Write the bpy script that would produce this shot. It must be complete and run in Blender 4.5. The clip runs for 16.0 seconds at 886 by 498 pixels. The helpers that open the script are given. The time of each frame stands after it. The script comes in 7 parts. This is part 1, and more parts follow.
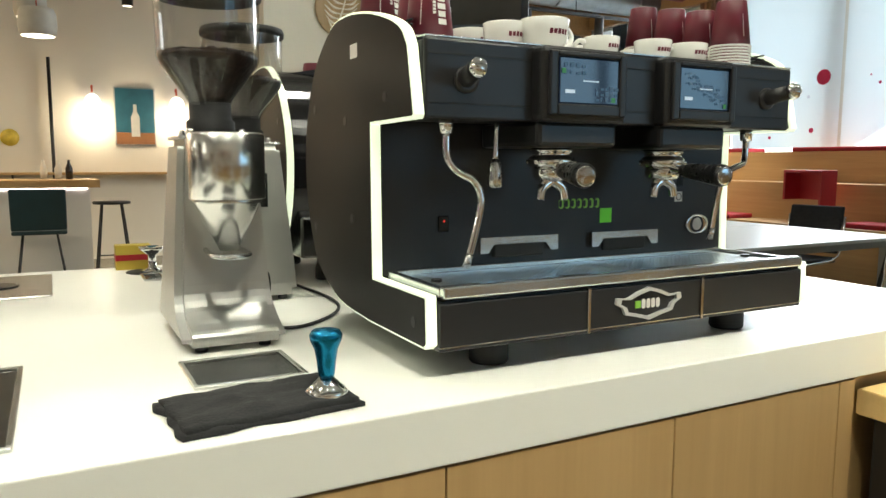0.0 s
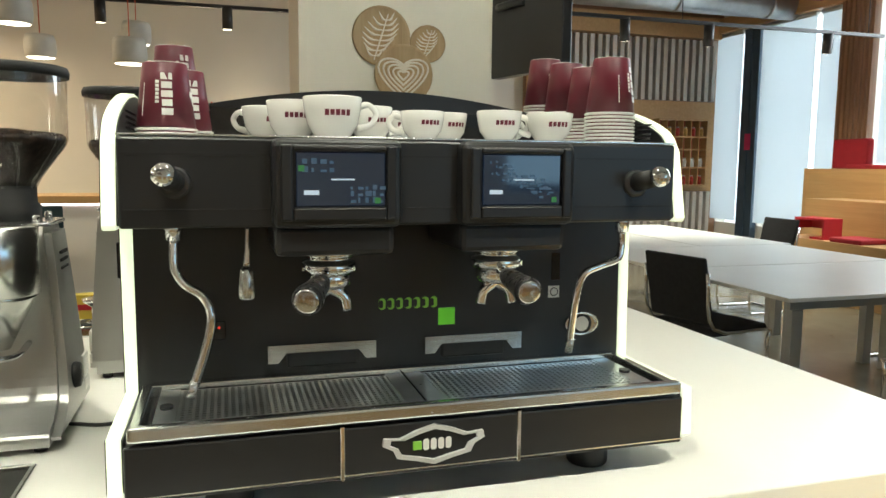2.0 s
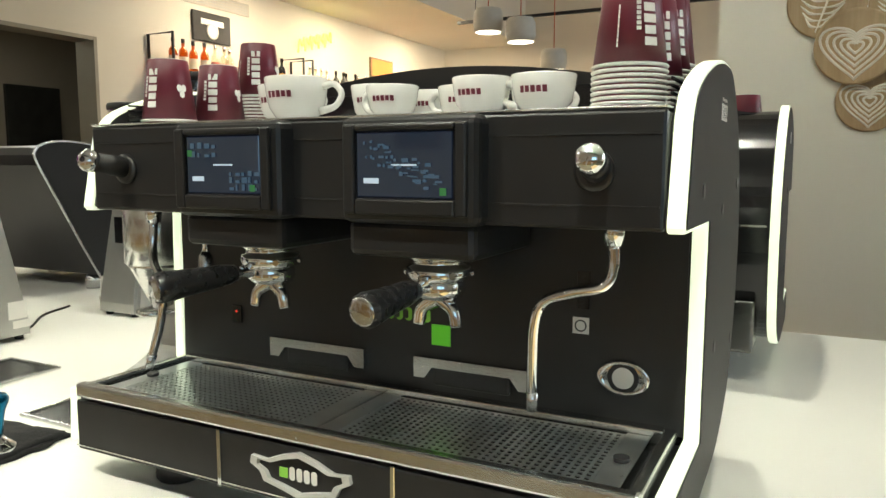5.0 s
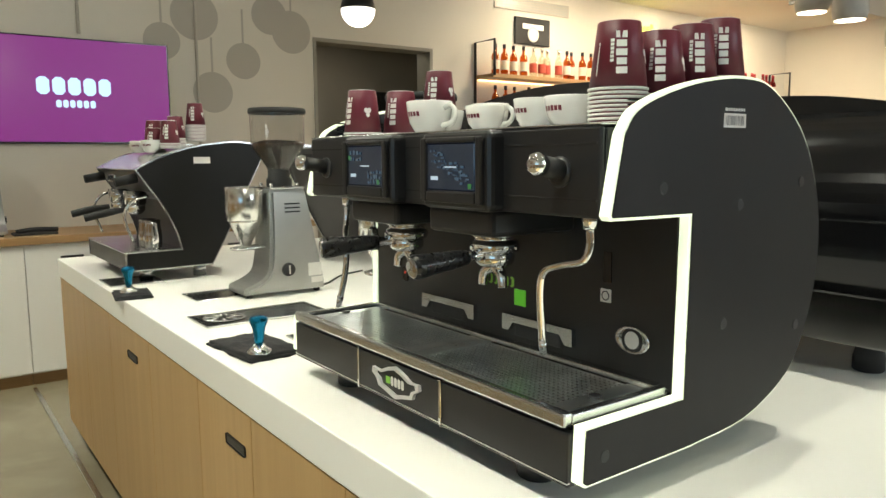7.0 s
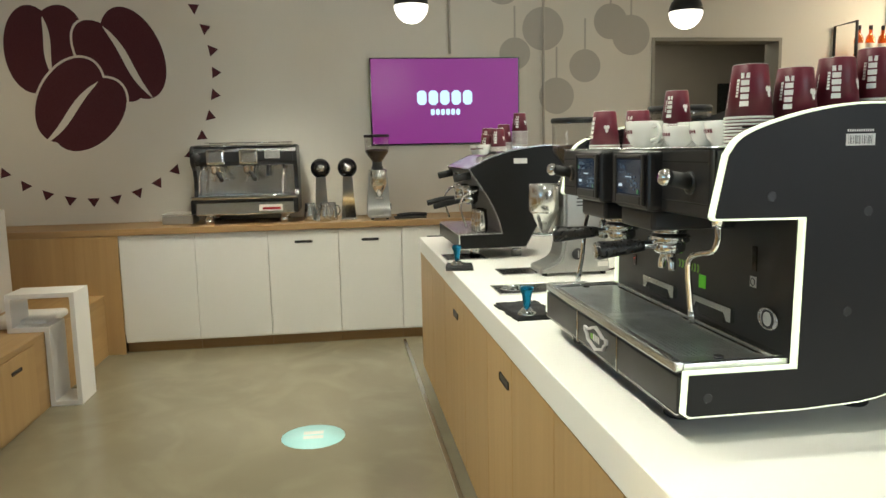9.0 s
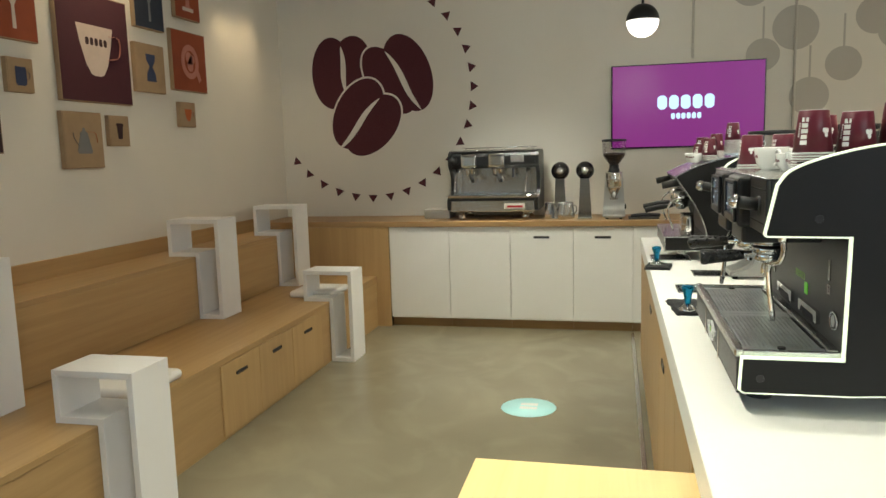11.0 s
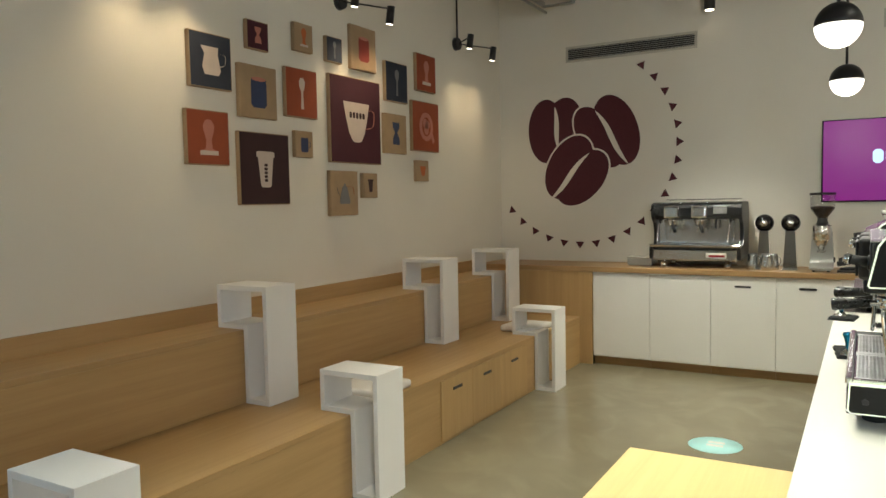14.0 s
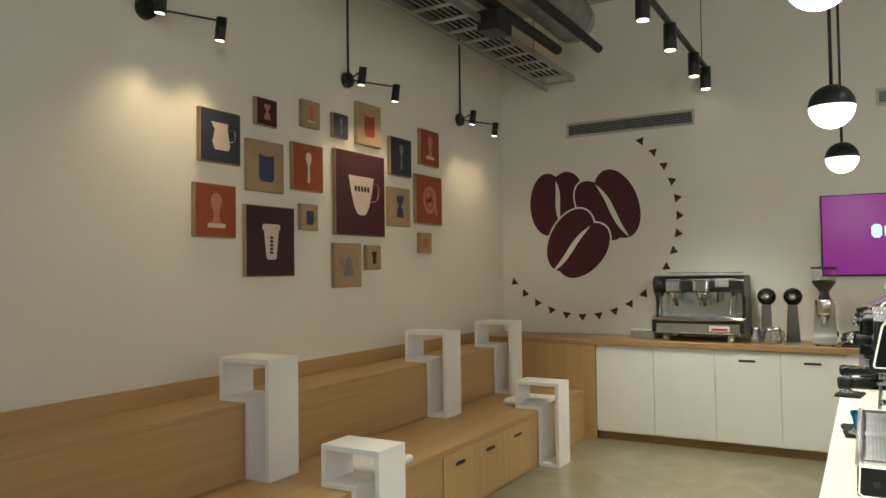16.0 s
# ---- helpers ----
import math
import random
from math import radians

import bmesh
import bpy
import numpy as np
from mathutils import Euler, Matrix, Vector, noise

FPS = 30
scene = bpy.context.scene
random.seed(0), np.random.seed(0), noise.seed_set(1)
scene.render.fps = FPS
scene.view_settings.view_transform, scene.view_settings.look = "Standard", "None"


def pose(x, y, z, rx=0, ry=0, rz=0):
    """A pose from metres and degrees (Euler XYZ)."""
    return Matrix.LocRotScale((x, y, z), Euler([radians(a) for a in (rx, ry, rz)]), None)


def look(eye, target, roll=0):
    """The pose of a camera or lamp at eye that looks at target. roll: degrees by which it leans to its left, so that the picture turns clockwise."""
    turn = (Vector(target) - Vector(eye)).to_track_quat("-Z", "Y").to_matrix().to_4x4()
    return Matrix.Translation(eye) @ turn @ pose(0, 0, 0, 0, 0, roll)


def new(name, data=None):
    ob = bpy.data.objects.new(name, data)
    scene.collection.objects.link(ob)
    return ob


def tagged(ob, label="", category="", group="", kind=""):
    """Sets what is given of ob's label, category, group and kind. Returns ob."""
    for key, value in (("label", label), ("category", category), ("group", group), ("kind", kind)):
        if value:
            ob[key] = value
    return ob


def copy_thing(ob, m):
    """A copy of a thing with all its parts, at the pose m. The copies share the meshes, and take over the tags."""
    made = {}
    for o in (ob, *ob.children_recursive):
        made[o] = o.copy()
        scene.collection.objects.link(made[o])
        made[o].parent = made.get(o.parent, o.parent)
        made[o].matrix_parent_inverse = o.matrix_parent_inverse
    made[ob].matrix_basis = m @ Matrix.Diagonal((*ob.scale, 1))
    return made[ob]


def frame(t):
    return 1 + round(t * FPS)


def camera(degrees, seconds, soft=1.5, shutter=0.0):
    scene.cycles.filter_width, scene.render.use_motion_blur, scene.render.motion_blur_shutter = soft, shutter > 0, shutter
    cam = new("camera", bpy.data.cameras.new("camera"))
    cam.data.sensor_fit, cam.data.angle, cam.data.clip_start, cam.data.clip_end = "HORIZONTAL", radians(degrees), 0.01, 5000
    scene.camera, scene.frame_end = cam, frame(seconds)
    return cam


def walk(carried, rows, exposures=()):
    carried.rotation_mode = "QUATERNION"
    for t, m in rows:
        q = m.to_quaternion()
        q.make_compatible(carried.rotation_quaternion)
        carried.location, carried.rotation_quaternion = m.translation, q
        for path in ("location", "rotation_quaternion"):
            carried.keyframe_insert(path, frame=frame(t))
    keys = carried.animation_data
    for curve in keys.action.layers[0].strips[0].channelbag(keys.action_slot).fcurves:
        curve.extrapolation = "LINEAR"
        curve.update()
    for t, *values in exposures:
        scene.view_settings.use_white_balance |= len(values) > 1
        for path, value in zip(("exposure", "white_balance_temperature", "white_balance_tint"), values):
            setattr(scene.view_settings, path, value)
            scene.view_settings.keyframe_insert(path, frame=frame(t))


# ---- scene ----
cam = camera(62.3, 16.0)
PATH = [
    (0, (0.413, 0.458, 1.221), (1.346, 2.212, 0.987), 0.2),
    (0.5, (0.569, 0.465, 1.262), (1.495, 2.222, 1.024), 0.4),
    (1, (0.733, 0.464, 1.319), (1.619, 2.243, 1.095), 0.4),
    (1.5, (0.865, 0.457, 1.364), (1.643, 2.284, 1.131), 0.6),
    (2, (1.042, 0.434, 1.374), (1.608, 2.339, 1.144), 0.5),
    (2.5, (1.194, 0.419, 1.373), (1.48, 2.386, 1.156), 0.2),
    (3, (1.337, 0.459, 1.355), (1.352, 2.447, 1.138), -0.1),
    (5.5, (1.987, 0.74, 1.353), (0.864, 2.377, 1.113), -0.2),
    (6, (2.117, 0.71, 1.362), (0.791, 2.187, 1.112), -0.6),
    (6.5, (2.232, 0.708, 1.367), (0.77, 2.05, 1.117), -0.6),
    (7, (2.361, 0.738, 1.369), (0.759, 1.909, 1.118), -0.4),
    (7.5, (2.485, 0.759, 1.379), (0.734, 1.691, 1.121), -0.7),
    (8, (2.627, 0.763, 1.387), (0.756, 1.419, 1.125), -1.2),
    (8.5, (2.77, 0.777, 1.397), (0.839, 1.227, 1.135), -1.2),
    (9, (2.892, 0.831, 1.411), (0.928, 1.103, 1.148), -1.2),
    (9.5, (3.01, 0.907, 1.426), (1.029, 0.991, 1.163), -1.4),
    (10, (3.146, 0.976, 1.448), (1.168, 0.842, 1.185), -1.6),
    (12.5, (3.731, 1.347, 1.501), (1.906, 0.564, 1.262), -1.5),
    (13, (3.847, 1.369, 1.496), (2.07, 0.478, 1.275), -1.6),
    (13.5, (3.925, 1.39, 1.525), (2.184, 0.425, 1.339), -1.4),
    (14, (3.975, 1.44, 1.536), (2.248, 0.441, 1.408), -1.1),
    (14.5, (4.0, 1.42, 1.548), (2.264, 0.431, 1.469), -1.1),
    (15, (4.004, 1.423, 1.543), (2.267, 0.432, 1.516), -1.1),
    (15.5, (4.002, 1.437, 1.556), (2.269, 0.439, 1.572), -0.9),
    (16, (4.004, 1.439, 1.559), (2.274, 0.439, 1.62), -0.8),
]
walk(cam, [(t, look(eye, target, roll)) for t, eye, target, roll in PATH])

# ---- world and large lights ----
world = bpy.data.worlds.new("world")
scene.world = world
world.use_nodes = True
wn = world.node_tree.nodes
sky = wn.new("ShaderNodeTexSky")
sky.sky_type, sky.sun_disc = "NISHITA", False
sky.sun_elevation, sky.sun_rotation = radians(35), radians(60)
world.node_tree.links.new(sky.outputs[0], wn["Background"].inputs[0])
wn["Background"].inputs[1].default_value = 0.1
WARM, NEUTRAL, DAY = (1.0, 0.84, 0.58), (0.95, 0.95, 0.79), (0.86, 0.95, 1.0)


def spot(name, eye, target, watts, angle=60, blend=0.6, color=WARM, size=0.04):
    data = bpy.data.lights.new(name, "SPOT")
    data.energy, data.spot_size, data.spot_blend, data.color, data.shadow_soft_size = watts, radians(angle), blend, color, size
    ob = new(name, data)
    ob.matrix_world = look(eye, target)
    return ob


def area(name, eye, target, watts, sx, sy, color=NEUTRAL):
    data = bpy.data.lights.new(name, "AREA")
    data.shape, data.size, data.size_y, data.energy, data.color = "RECTANGLE", sx, sy, watts, color
    ob = new(name, data)
    ob.matrix_world = look(eye, target)
    return ob


def bulb(name, eye, watts, radius=0.05, color=WARM):
    data = bpy.data.lights.new(name, "POINT")
    data.energy, data.color, data.shadow_soft_size = watts, color, radius
    ob = new(name, data)
    ob.location = eye
    return ob


area("window_daylight", (8.3, 5.6, 2.3), (2.0, 4.8, 0.9), 330, 2.0, 5.5, DAY)
for x, tx, w, cone in ((-0.82, -0.82, 120, 86), (-1.60, -2.35, 225, 76), (-2.48, -2.45, 20, 70), (0.6, 0.6, 195, 90), (2.0, 2.0, 205, 90), (3.4, 3.2, 90, 88)):
    spot("track_spot_light", (x, 0.20, 3.18), (tx, 0.80 if tx > -2 else 0.42, 0.0), w, cone, 0.85, NEUTRAL)
for x, w in ((-0.9, 90), (0.3, 88), (1.5, 97), (2.6, 14)):
    spot("track_spot_light", (x, 2.35, 3.23), (x, 2.0, 0.9), w, 95, 0.8, NEUTRAL)
# Extra spot, added to brighten the column.
spot("track_spot_light", (2.05, 2.42, 3.25), (1.95, 4.33, 1.7), 100, 72, 0.8, NEUTRAL)
for x in (1.04, 1.405, -0.755, -0.39, -2.525, -2.16):
    spot("wall_lamp_light", (x, -1.745, 2.86), (x + 0.06, -1.60, 1.0), 16 if x > -2 else 11, 110, 1.0, (1.0, 0.79, 0.48))
for x, y, z in ((-1.69, 3.066, 2.06), (-1.76, 1.309, 2.10), (-0.045, 1.31, 2.13), (1.40, 1.33, 2.27)):
    bulb("globe_light", (x, y, z), 7, 0.09, NEUTRAL)
for x in (-1.0, 0.0, 1.1, 2.2):
    spot("track_spot_light", (x, 7.86, 2.58), (x, 8.4, 0.0), 46, 110, 0.8, WARM)
for x in (3.4, 4.6, 5.5, 6.9):
    spot("track_spot_light", (x, 6.62, 2.48), (x + 0.3, 7.9, 0.0), 112, 125, 0.8, NEUTRAL)
for y in (6.0, 7.6, 9.2):
    area("bar_soffit_light", (-2.3, y, 2.99), (-2.6, y, 0.0), 60, 0.3, 1.2, WARM)
for x in (0.90, 1.88):
    bulb("far_bulb_light", (x, 10.38, 1.72), 14, 0.06, WARM)
area("lobby_lamp_light", (-3.16 - 0.9, 4.35, 2.54), (-3.16 - 0.9, 4.35, 0.0), 4, 0.2, 0.6, NEUTRAL)



# ---- materials ----
def noise_mat(name, color, rough=0.5, metal=0.0, var=0.08, scale=6.0, bump=0.0, bump_scale=120.0, coat=0.0, spec=0.5):
    """A surface with variation at two scales and fine relief."""
    m = bpy.data.materials.new(name)
    m.use_nodes = True
    t = m.node_tree
    b = t.nodes["Principled BSDF"]
    b.inputs["Roughness"].default_value, b.inputs["Metallic"].default_value = rough, metal
    b.inputs["Coat Weight"].default_value = coat
    b.inputs["Specular IOR Level"].default_value = spec
    co = t.nodes.new("ShaderNodeTexCoord")
    n1, n2 = t.nodes.new("ShaderNodeTexNoise"), t.nodes.new("ShaderNodeTexNoise")
    n1.inputs["Scale"].default_value, n1.inputs["Detail"].default_value = scale, 4
    n2.inputs["Scale"].default_value, n2.inputs["Detail"].default_value = bump_scale, 3
    for n in (n1, n2):
        t.links.new(co.outputs["Object"], n.inputs["Vector"])
    ramp = t.nodes.new("ShaderNodeValToRGB")
    e = ramp.color_ramp.elements
    e[0].position, e[1].position = 0.3, 0.7
    e[0].color = (*[max(0, c * (1 - var)) for c in color], 1)
    e[1].color = (*[min(1, c * (1 + var)) for c in color], 1)
    t.links.new(n1.outputs[0], ramp.inputs[0])
    t.links.new(ramp.outputs[0], b.inputs["Base Color"])
    mr = t.nodes.new("ShaderNodeMapRange")
    mr.inputs["To Min"].default_value, mr.inputs["To Max"].default_value = max(0.02, rough * 0.8), min(1, rough * 1.2)
    t.links.new(n2.outputs[0], mr.inputs["Value"])
    t.links.new(mr.outputs[0], b.inputs["Roughness"])
    if bump:
        bp = t.nodes.new("ShaderNodeBump")
        bp.inputs["Strength"].default_value, bp.inputs["Distance"].default_value = bump, 0.002
        t.links.new(n2.outputs[0], bp.inputs["Height"])
        t.links.new(bp.outputs[0], b.inputs["Normal"])
    return m


def wood_mat(name, light, dark, along="X", rough=0.45):
    """Straight-grained veneer; the grain runs along one axis."""
    m = bpy.data.materials.new(name)
    m.use_nodes = True
    t = m.node_tree
    b = t.nodes["Principled BSDF"]
    co, mp = t.nodes.new("ShaderNodeTexCoord"), t.nodes.new("ShaderNodeMapping")
    s = [22.0, 22.0, 22.0]
    s["XYZ".index(along)] = 0.9
    mp.inputs["Scale"].default_value = s
    t.links.new(co.outputs["Object"], mp.inputs["Vector"])
    n1, n2 = t.nodes.new("ShaderNodeTexNoise"), t.nodes.new("ShaderNodeTexNoise")
    n1.inputs["Scale"].default_value, n1.inputs["Detail"].default_value, n1.inputs["Distortion"].default_value = 1.0, 6, 0.6
    n2.inputs["Scale"].default_value, n2.inputs["Detail"].default_value = 7.0, 4
    t.links.new(mp.outputs[0], n1.inputs["Vector"])
    t.links.new(mp.outputs[0], n2.inputs["Vector"])
    mix = t.nodes.new("ShaderNodeMath")
    mix.operation = "MULTIPLY_ADD"
    mix.inputs[1].default_value = 0.35
    t.links.new(n2.outputs[0], mix.inputs[0])
    t.links.new(n1.outputs[0], mix.inputs[2])
    ramp = t.nodes.new("ShaderNodeValToRGB")
    e = ramp.color_ramp.elements
    e[0].position, e[1].position = 0.42, 0.95
    e[0].color, e[1].color = (*dark, 1), (*light, 1)
    info = t.nodes.new("ShaderNodeObjectInfo")
    hsv = t.nodes.new("ShaderNodeHueSaturation")
    mr = t.nodes.new("ShaderNodeMapRange")
    mr.inputs["To Min"].default_value, mr.inputs["To Max"].default_value = 0.93, 1.07
    t.links.new(info.outputs["Random"], mr.inputs["Value"])
    t.links.new(mr.outputs[0], hsv.inputs["Value"])
    t.links.new(mix.outputs[0], ramp.inputs[0])
    t.links.new(ramp.outputs[0], hsv.inputs["Color"])
    t.links.new(hsv.outputs[0], b.inputs["Base Color"])
    bp = t.nodes.new("ShaderNodeBump")
    bp.inputs["Strength"].default_value, bp.inputs["Distance"].default_value = 0.15, 0.001
    t.links.new(n2.outputs[0], bp.inputs["Height"])
    t.links.new(bp.outputs[0], b.inputs["Normal"])
    b.inputs["Roughness"].default_value = rough
    return m


def glow_mat(name, color, strength, base=(0.8, 0.8, 0.8)):
    m = bpy.data.materials.new(name)
    m.use_nodes = True
    b = m.node_tree.nodes["Principled BSDF"]
    b.inputs["Base Color"].default_value = (*base, 1)
    b.inputs["Emission Color"].default_value, b.inputs["Emission Strength"].default_value = (*color, 1), strength
    b.inputs["Roughness"].default_value = 0.35
    return m


def glass_mat(name, color=(1, 1, 1), rough=0.02, alpha=0.25):
    """Thin clear sheet: mostly see-through, with a glossy skin."""
    m = bpy.data.materials.new(name)
    m.use_nodes = True
    t = m.node_tree
    t.nodes.remove(t.nodes["Principled BSDF"])
    tr, gl, mx, fr, pw = [t.nodes.new("ShaderNode" + k) for k in ("BsdfTransparent", "BsdfGlossy", "MixShader", "LayerWeight", "Math")]
    tr.inputs[0].default_value = (*color, 1)
    gl.inputs["Roughness"].default_value = rough
    fr.inputs["Blend"].default_value = 0.3
    pw.operation, pw.use_clamp = "MULTIPLY_ADD", True
    pw.inputs[1].default_value, pw.inputs[2].default_value = 0.35, 0.04
    t.links.new(fr.outputs["Facing"], pw.inputs[0])
    t.links.new(pw.outputs[0], mx.inputs[0])
    t.links.new(tr.outputs[0], mx.inputs[1])
    t.links.new(gl.outputs[0], mx.inputs[2])
    t.links.new(mx.outputs[0], t.nodes["Material Output"].inputs[0])
    return m


M_WALL = noise_mat("wall_paint", (0.70, 0.66, 0.58), 0.85, var=0.03, scale=1.2, bump=0.12, bump_scale=90)
M_CEIL = noise_mat("ceiling_concrete", (0.42, 0.40, 0.36), 0.9, var=0.1, scale=0.8, bump=0.2, bump_scale=40)
M_COUNTER = noise_mat("solid_surface_white", (0.82, 0.81, 0.76), 0.32, var=0.015, scale=3, bump=0.02)
M_OAK = wood_mat("oak_veneer_long", (0.485, 0.312, 0.138), (0.395, 0.245, 0.100), "X")
M_OAKV = wood_mat("oak_veneer_upright", (0.485, 0.315, 0.140), (0.410, 0.258, 0.108), "Z")
M_OAKY = wood_mat("oak_veneer_cross", (0.42, 0.265, 0.125), (0.29, 0.175, 0.075), "Y")
M_PALE = wood_mat("pale_oak_top", (0.80, 0.58, 0.27), (0.70, 0.50, 0.22), "X", 0.4)
M_WHITE = noise_mat("white_laminate", (0.80, 0.79, 0.75), 0.4, var=0.012, scale=2, bump=0.02)
M_BOXW = noise_mat("white_lacquer", (0.80, 0.79, 0.77), 0.45, var=0.02, scale=4, bump=0.03)
M_BLACK = noise_mat("black_powder_coat", (0.013, 0.013, 0.014), 0.36, var=0.15, scale=8, bump=0.08, bump_scale=500)
M_BLACKG = noise_mat("black_gloss", (0.008, 0.008, 0.009), 0.16, var=0.1, scale=4)
M_RUBBER = noise_mat("black_rubber", (0.012, 0.012, 0.012), 0.62, var=0.2, scale=20, bump=0.1, bump_scale=400)
M_SIDE = noise_mat("dark_soft_panel", (0.0085, 0.008, 0.0078), 0.46, var=0.08, scale=5, bump=0.15, bump_scale=900, spec=0.28)
M_CHROME = noise_mat("chrome", (0.82, 0.82, 0.82), 0.07, 1.0, var=0.03, scale=10)
M_STEEL = noise_mat("brushed_steel", (0.66, 0.67, 0.66), 0.25, 1.0, var=0.06, scale=14)
M_POLISH = noise_mat("polished_steel", (0.72, 0.72, 0.70), 0.22, 1.0, var=0.01, scale=3)
M_CAST = noise_mat("silver_paint", (0.44, 0.44, 0.42), 0.36, 0.75, var=0.05, scale=6)
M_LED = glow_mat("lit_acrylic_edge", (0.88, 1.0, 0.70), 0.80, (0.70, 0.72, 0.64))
M_PORC = noise_mat("white_porcelain", (0.74, 0.73, 0.69), 0.14, var=0.015, scale=6, coat=0.4)
M_MAROON = noise_mat("maroon_paper", (0.125, 0.010, 0.023), 0.42, var=0.06, scale=10, bump=0.03)
M_CUPW = noise_mat("white_paper", (0.74, 0.72, 0.68), 0.6, var=0.03, scale=10)
M_MARK = noise_mat("maroon_print", (0.12, 0.01, 0.025), 0.4)
M_BEANS = noise_mat("roasted_beans", (0.020, 0.010, 0.006), 0.35, var=0.6, scale=90, bump=0.9, bump_scale=110)
M_CLEAR = glass_mat("clear_plastic", (0.90, 0.90, 0.89), 0.05)
M_GLASS = glass_mat("window_glass", (0.97, 0.98, 0.98), 0.01)
M_BLUE = noise_mat("blue_anodised", (0.006, 0.16, 0.30), 0.25, 0.85, var=0.05)
# Sticker and lime print get slight emission of their own to look brighter.
M_GREEN = glow_mat("green_glow_sticker", (0.2, 1.0, 0.05), 0.12, (0.14, 0.62, 0.03))
M_LIME = glow_mat("lime_glow_print", (0.3, 0.9, 0.1), 0.04, (0.22, 0.5, 0.06))
M_CLOTH = noise_mat("black_cloth", (0.010, 0.010, 0.011), 0.95, var=0.3, scale=30, bump=0.6, bump_scale=260)
M_BEANP = noise_mat("mural_maroon", (0.070, 0.010, 0.016), 0.8, var=0.05, scale=2, bump=0.1, bump_scale=90)
M_RED = noise_mat("red_lacquer", (0.42, 0.012, 0.02), 0.45, var=0.05)
# Grey of the painted lamp shadows, also of vents, conduits and a box cover.
M_DOT = noise_mat("shadow_and_fitting_grey", (0.47, 0.44, 0.385), 0.85, var=0.04, scale=1.2, bump=0.12, bump_scale=90)


def floor_material():
    """Power-floated concrete: broad clouds, veined trowel marks and fine grain under a soft polish."""
    m = noise_mat("polished_concrete", (0.200, 0.175, 0.118), 0.22, var=0.12, scale=1.1, bump=0.04, bump_scale=60)
    t = m.node_tree
    b = t.nodes["Principled BSDF"]
    base = b.inputs["Base Color"].links[0].from_socket
    co, nz, rp, mx = t.nodes.new("ShaderNodeTexCoord"), t.nodes.new("ShaderNodeTexNoise"), t.nodes.new("ShaderNodeValToRGB"), t.nodes.new("ShaderNodeMix")
    nz.inputs["Scale"].default_value, nz.inputs["Detail"].default_value, nz.inputs["Distortion"].default_value = 1.9, 8, 1.8
    t.links.new(co.outputs["Object"], nz.inputs["Vector"])
    e = rp.color_ramp.elements
    e[0].position, e[0].color = 0.46, (0, 0, 0, 1)
    e[1].position, e[1].color = 0.78, (0.22, 0.22, 0.22, 1)
    t.links.new(nz.outputs[0], rp.inputs[0])
    mx.data_type = "RGBA"
    mx.inputs["B"].default_value = (0.36, 0.325, 0.22, 1)
    t.links.new(rp.outputs[0], mx.inputs["Factor"])
    t.links.new(base, mx.inputs["A"])
    t.links.new(mx.outputs["Result"], b.inputs["Base Color"])
    return m


M_FLOOR = floor_material()


# ---- mesh helpers ----
def box(bm, x0, x1, y0, y1, z0, z1, bevel=0.0, seg=2):
    """A box; bevel rounds all of its edges."""
    r = bmesh.ops.create_cube(bm, size=1.0)
    vs = r["verts"]
    for v in vs:
        v.co = Vector(((x0 + x1) / 2 + v.co.x * (x1 - x0), (y0 + y1) / 2 + v.co.y * (y1 - y0), (z0 + z1) / 2 + v.co.z * (z1 - z0)))
    if bevel:
        bmesh.ops.bevel(bm, geom=list({e for v in vs for e in v.link_edges}), offset=bevel, segments=seg, profile=0.5, affect="EDGES")
    return bm


def cyl(bm, p0, p1, r0, r1=None, seg=24):
    """A capped cylinder or cone from p0 to p1."""
    p0, p1 = Vector(p0), Vector(p1)
    d = p1 - p0
    m = Matrix.Translation((p0 + p1) / 2) @ d.to_track_quat("Z", "Y").to_matrix().to_4x4()
    r = bmesh.ops.create_cone(bm, cap_ends=True, segments=seg, radius1=r0, radius2=r0 if r1 is None else r1, depth=d.length, matrix=m)
    for f in {f for v in r["verts"] for f in v.link_faces}:
        f.smooth = len(f.verts) == 4
    return bm


def lathe(bm, profile, seg=32, at=(0, 0, 0), turn=None, closed=False):
    """Turns (radius, height) pairs round the upright axis."""
    m = Matrix.Translation(at) @ (turn or Matrix())
    rings = []
    for r, z in profile:
        rings.append([bm.verts.new(m @ Vector((r * math.cos(2 * math.pi * i / seg), r * math.sin(2 * math.pi * i / seg), z))) for i in range(seg)])
    for a, b in zip(rings, rings[1:]):
        for i in range(seg):
            f = bm.faces.new((a[i], a[(i + 1) % seg], b[(i + 1) % seg], b[i]))
            f.smooth = True
    if not closed:
        if profile[0][0] > 1e-5:
            bm.faces.new(list(reversed(rings[0])))
        if profile[-1][0] > 1e-5:
            bm.faces.new(rings[-1])
    return bm


def smooth_line(points, n=6):
    """A rounded line through the points."""
    p = [Vector(q) for q in points]
    p = [p[0] * 2 - p[1]] + p + [p[-1] * 2 - p[-2]]
    out = []
    for i in range(1, len(p) - 2):
        for k in range(n):
            t = k / n
            out.append(0.5 * ((2 * p[i]) + (p[i + 1] - p[i - 1]) * t + (2 * p[i - 1] - 5 * p[i] + 4 * p[i + 1] - p[i + 2]) * t * t + (3 * p[i] - p[i - 1] - 3 * p[i + 1] + p[i + 2]) * t ** 3))
    out.append(p[-2])
    return out


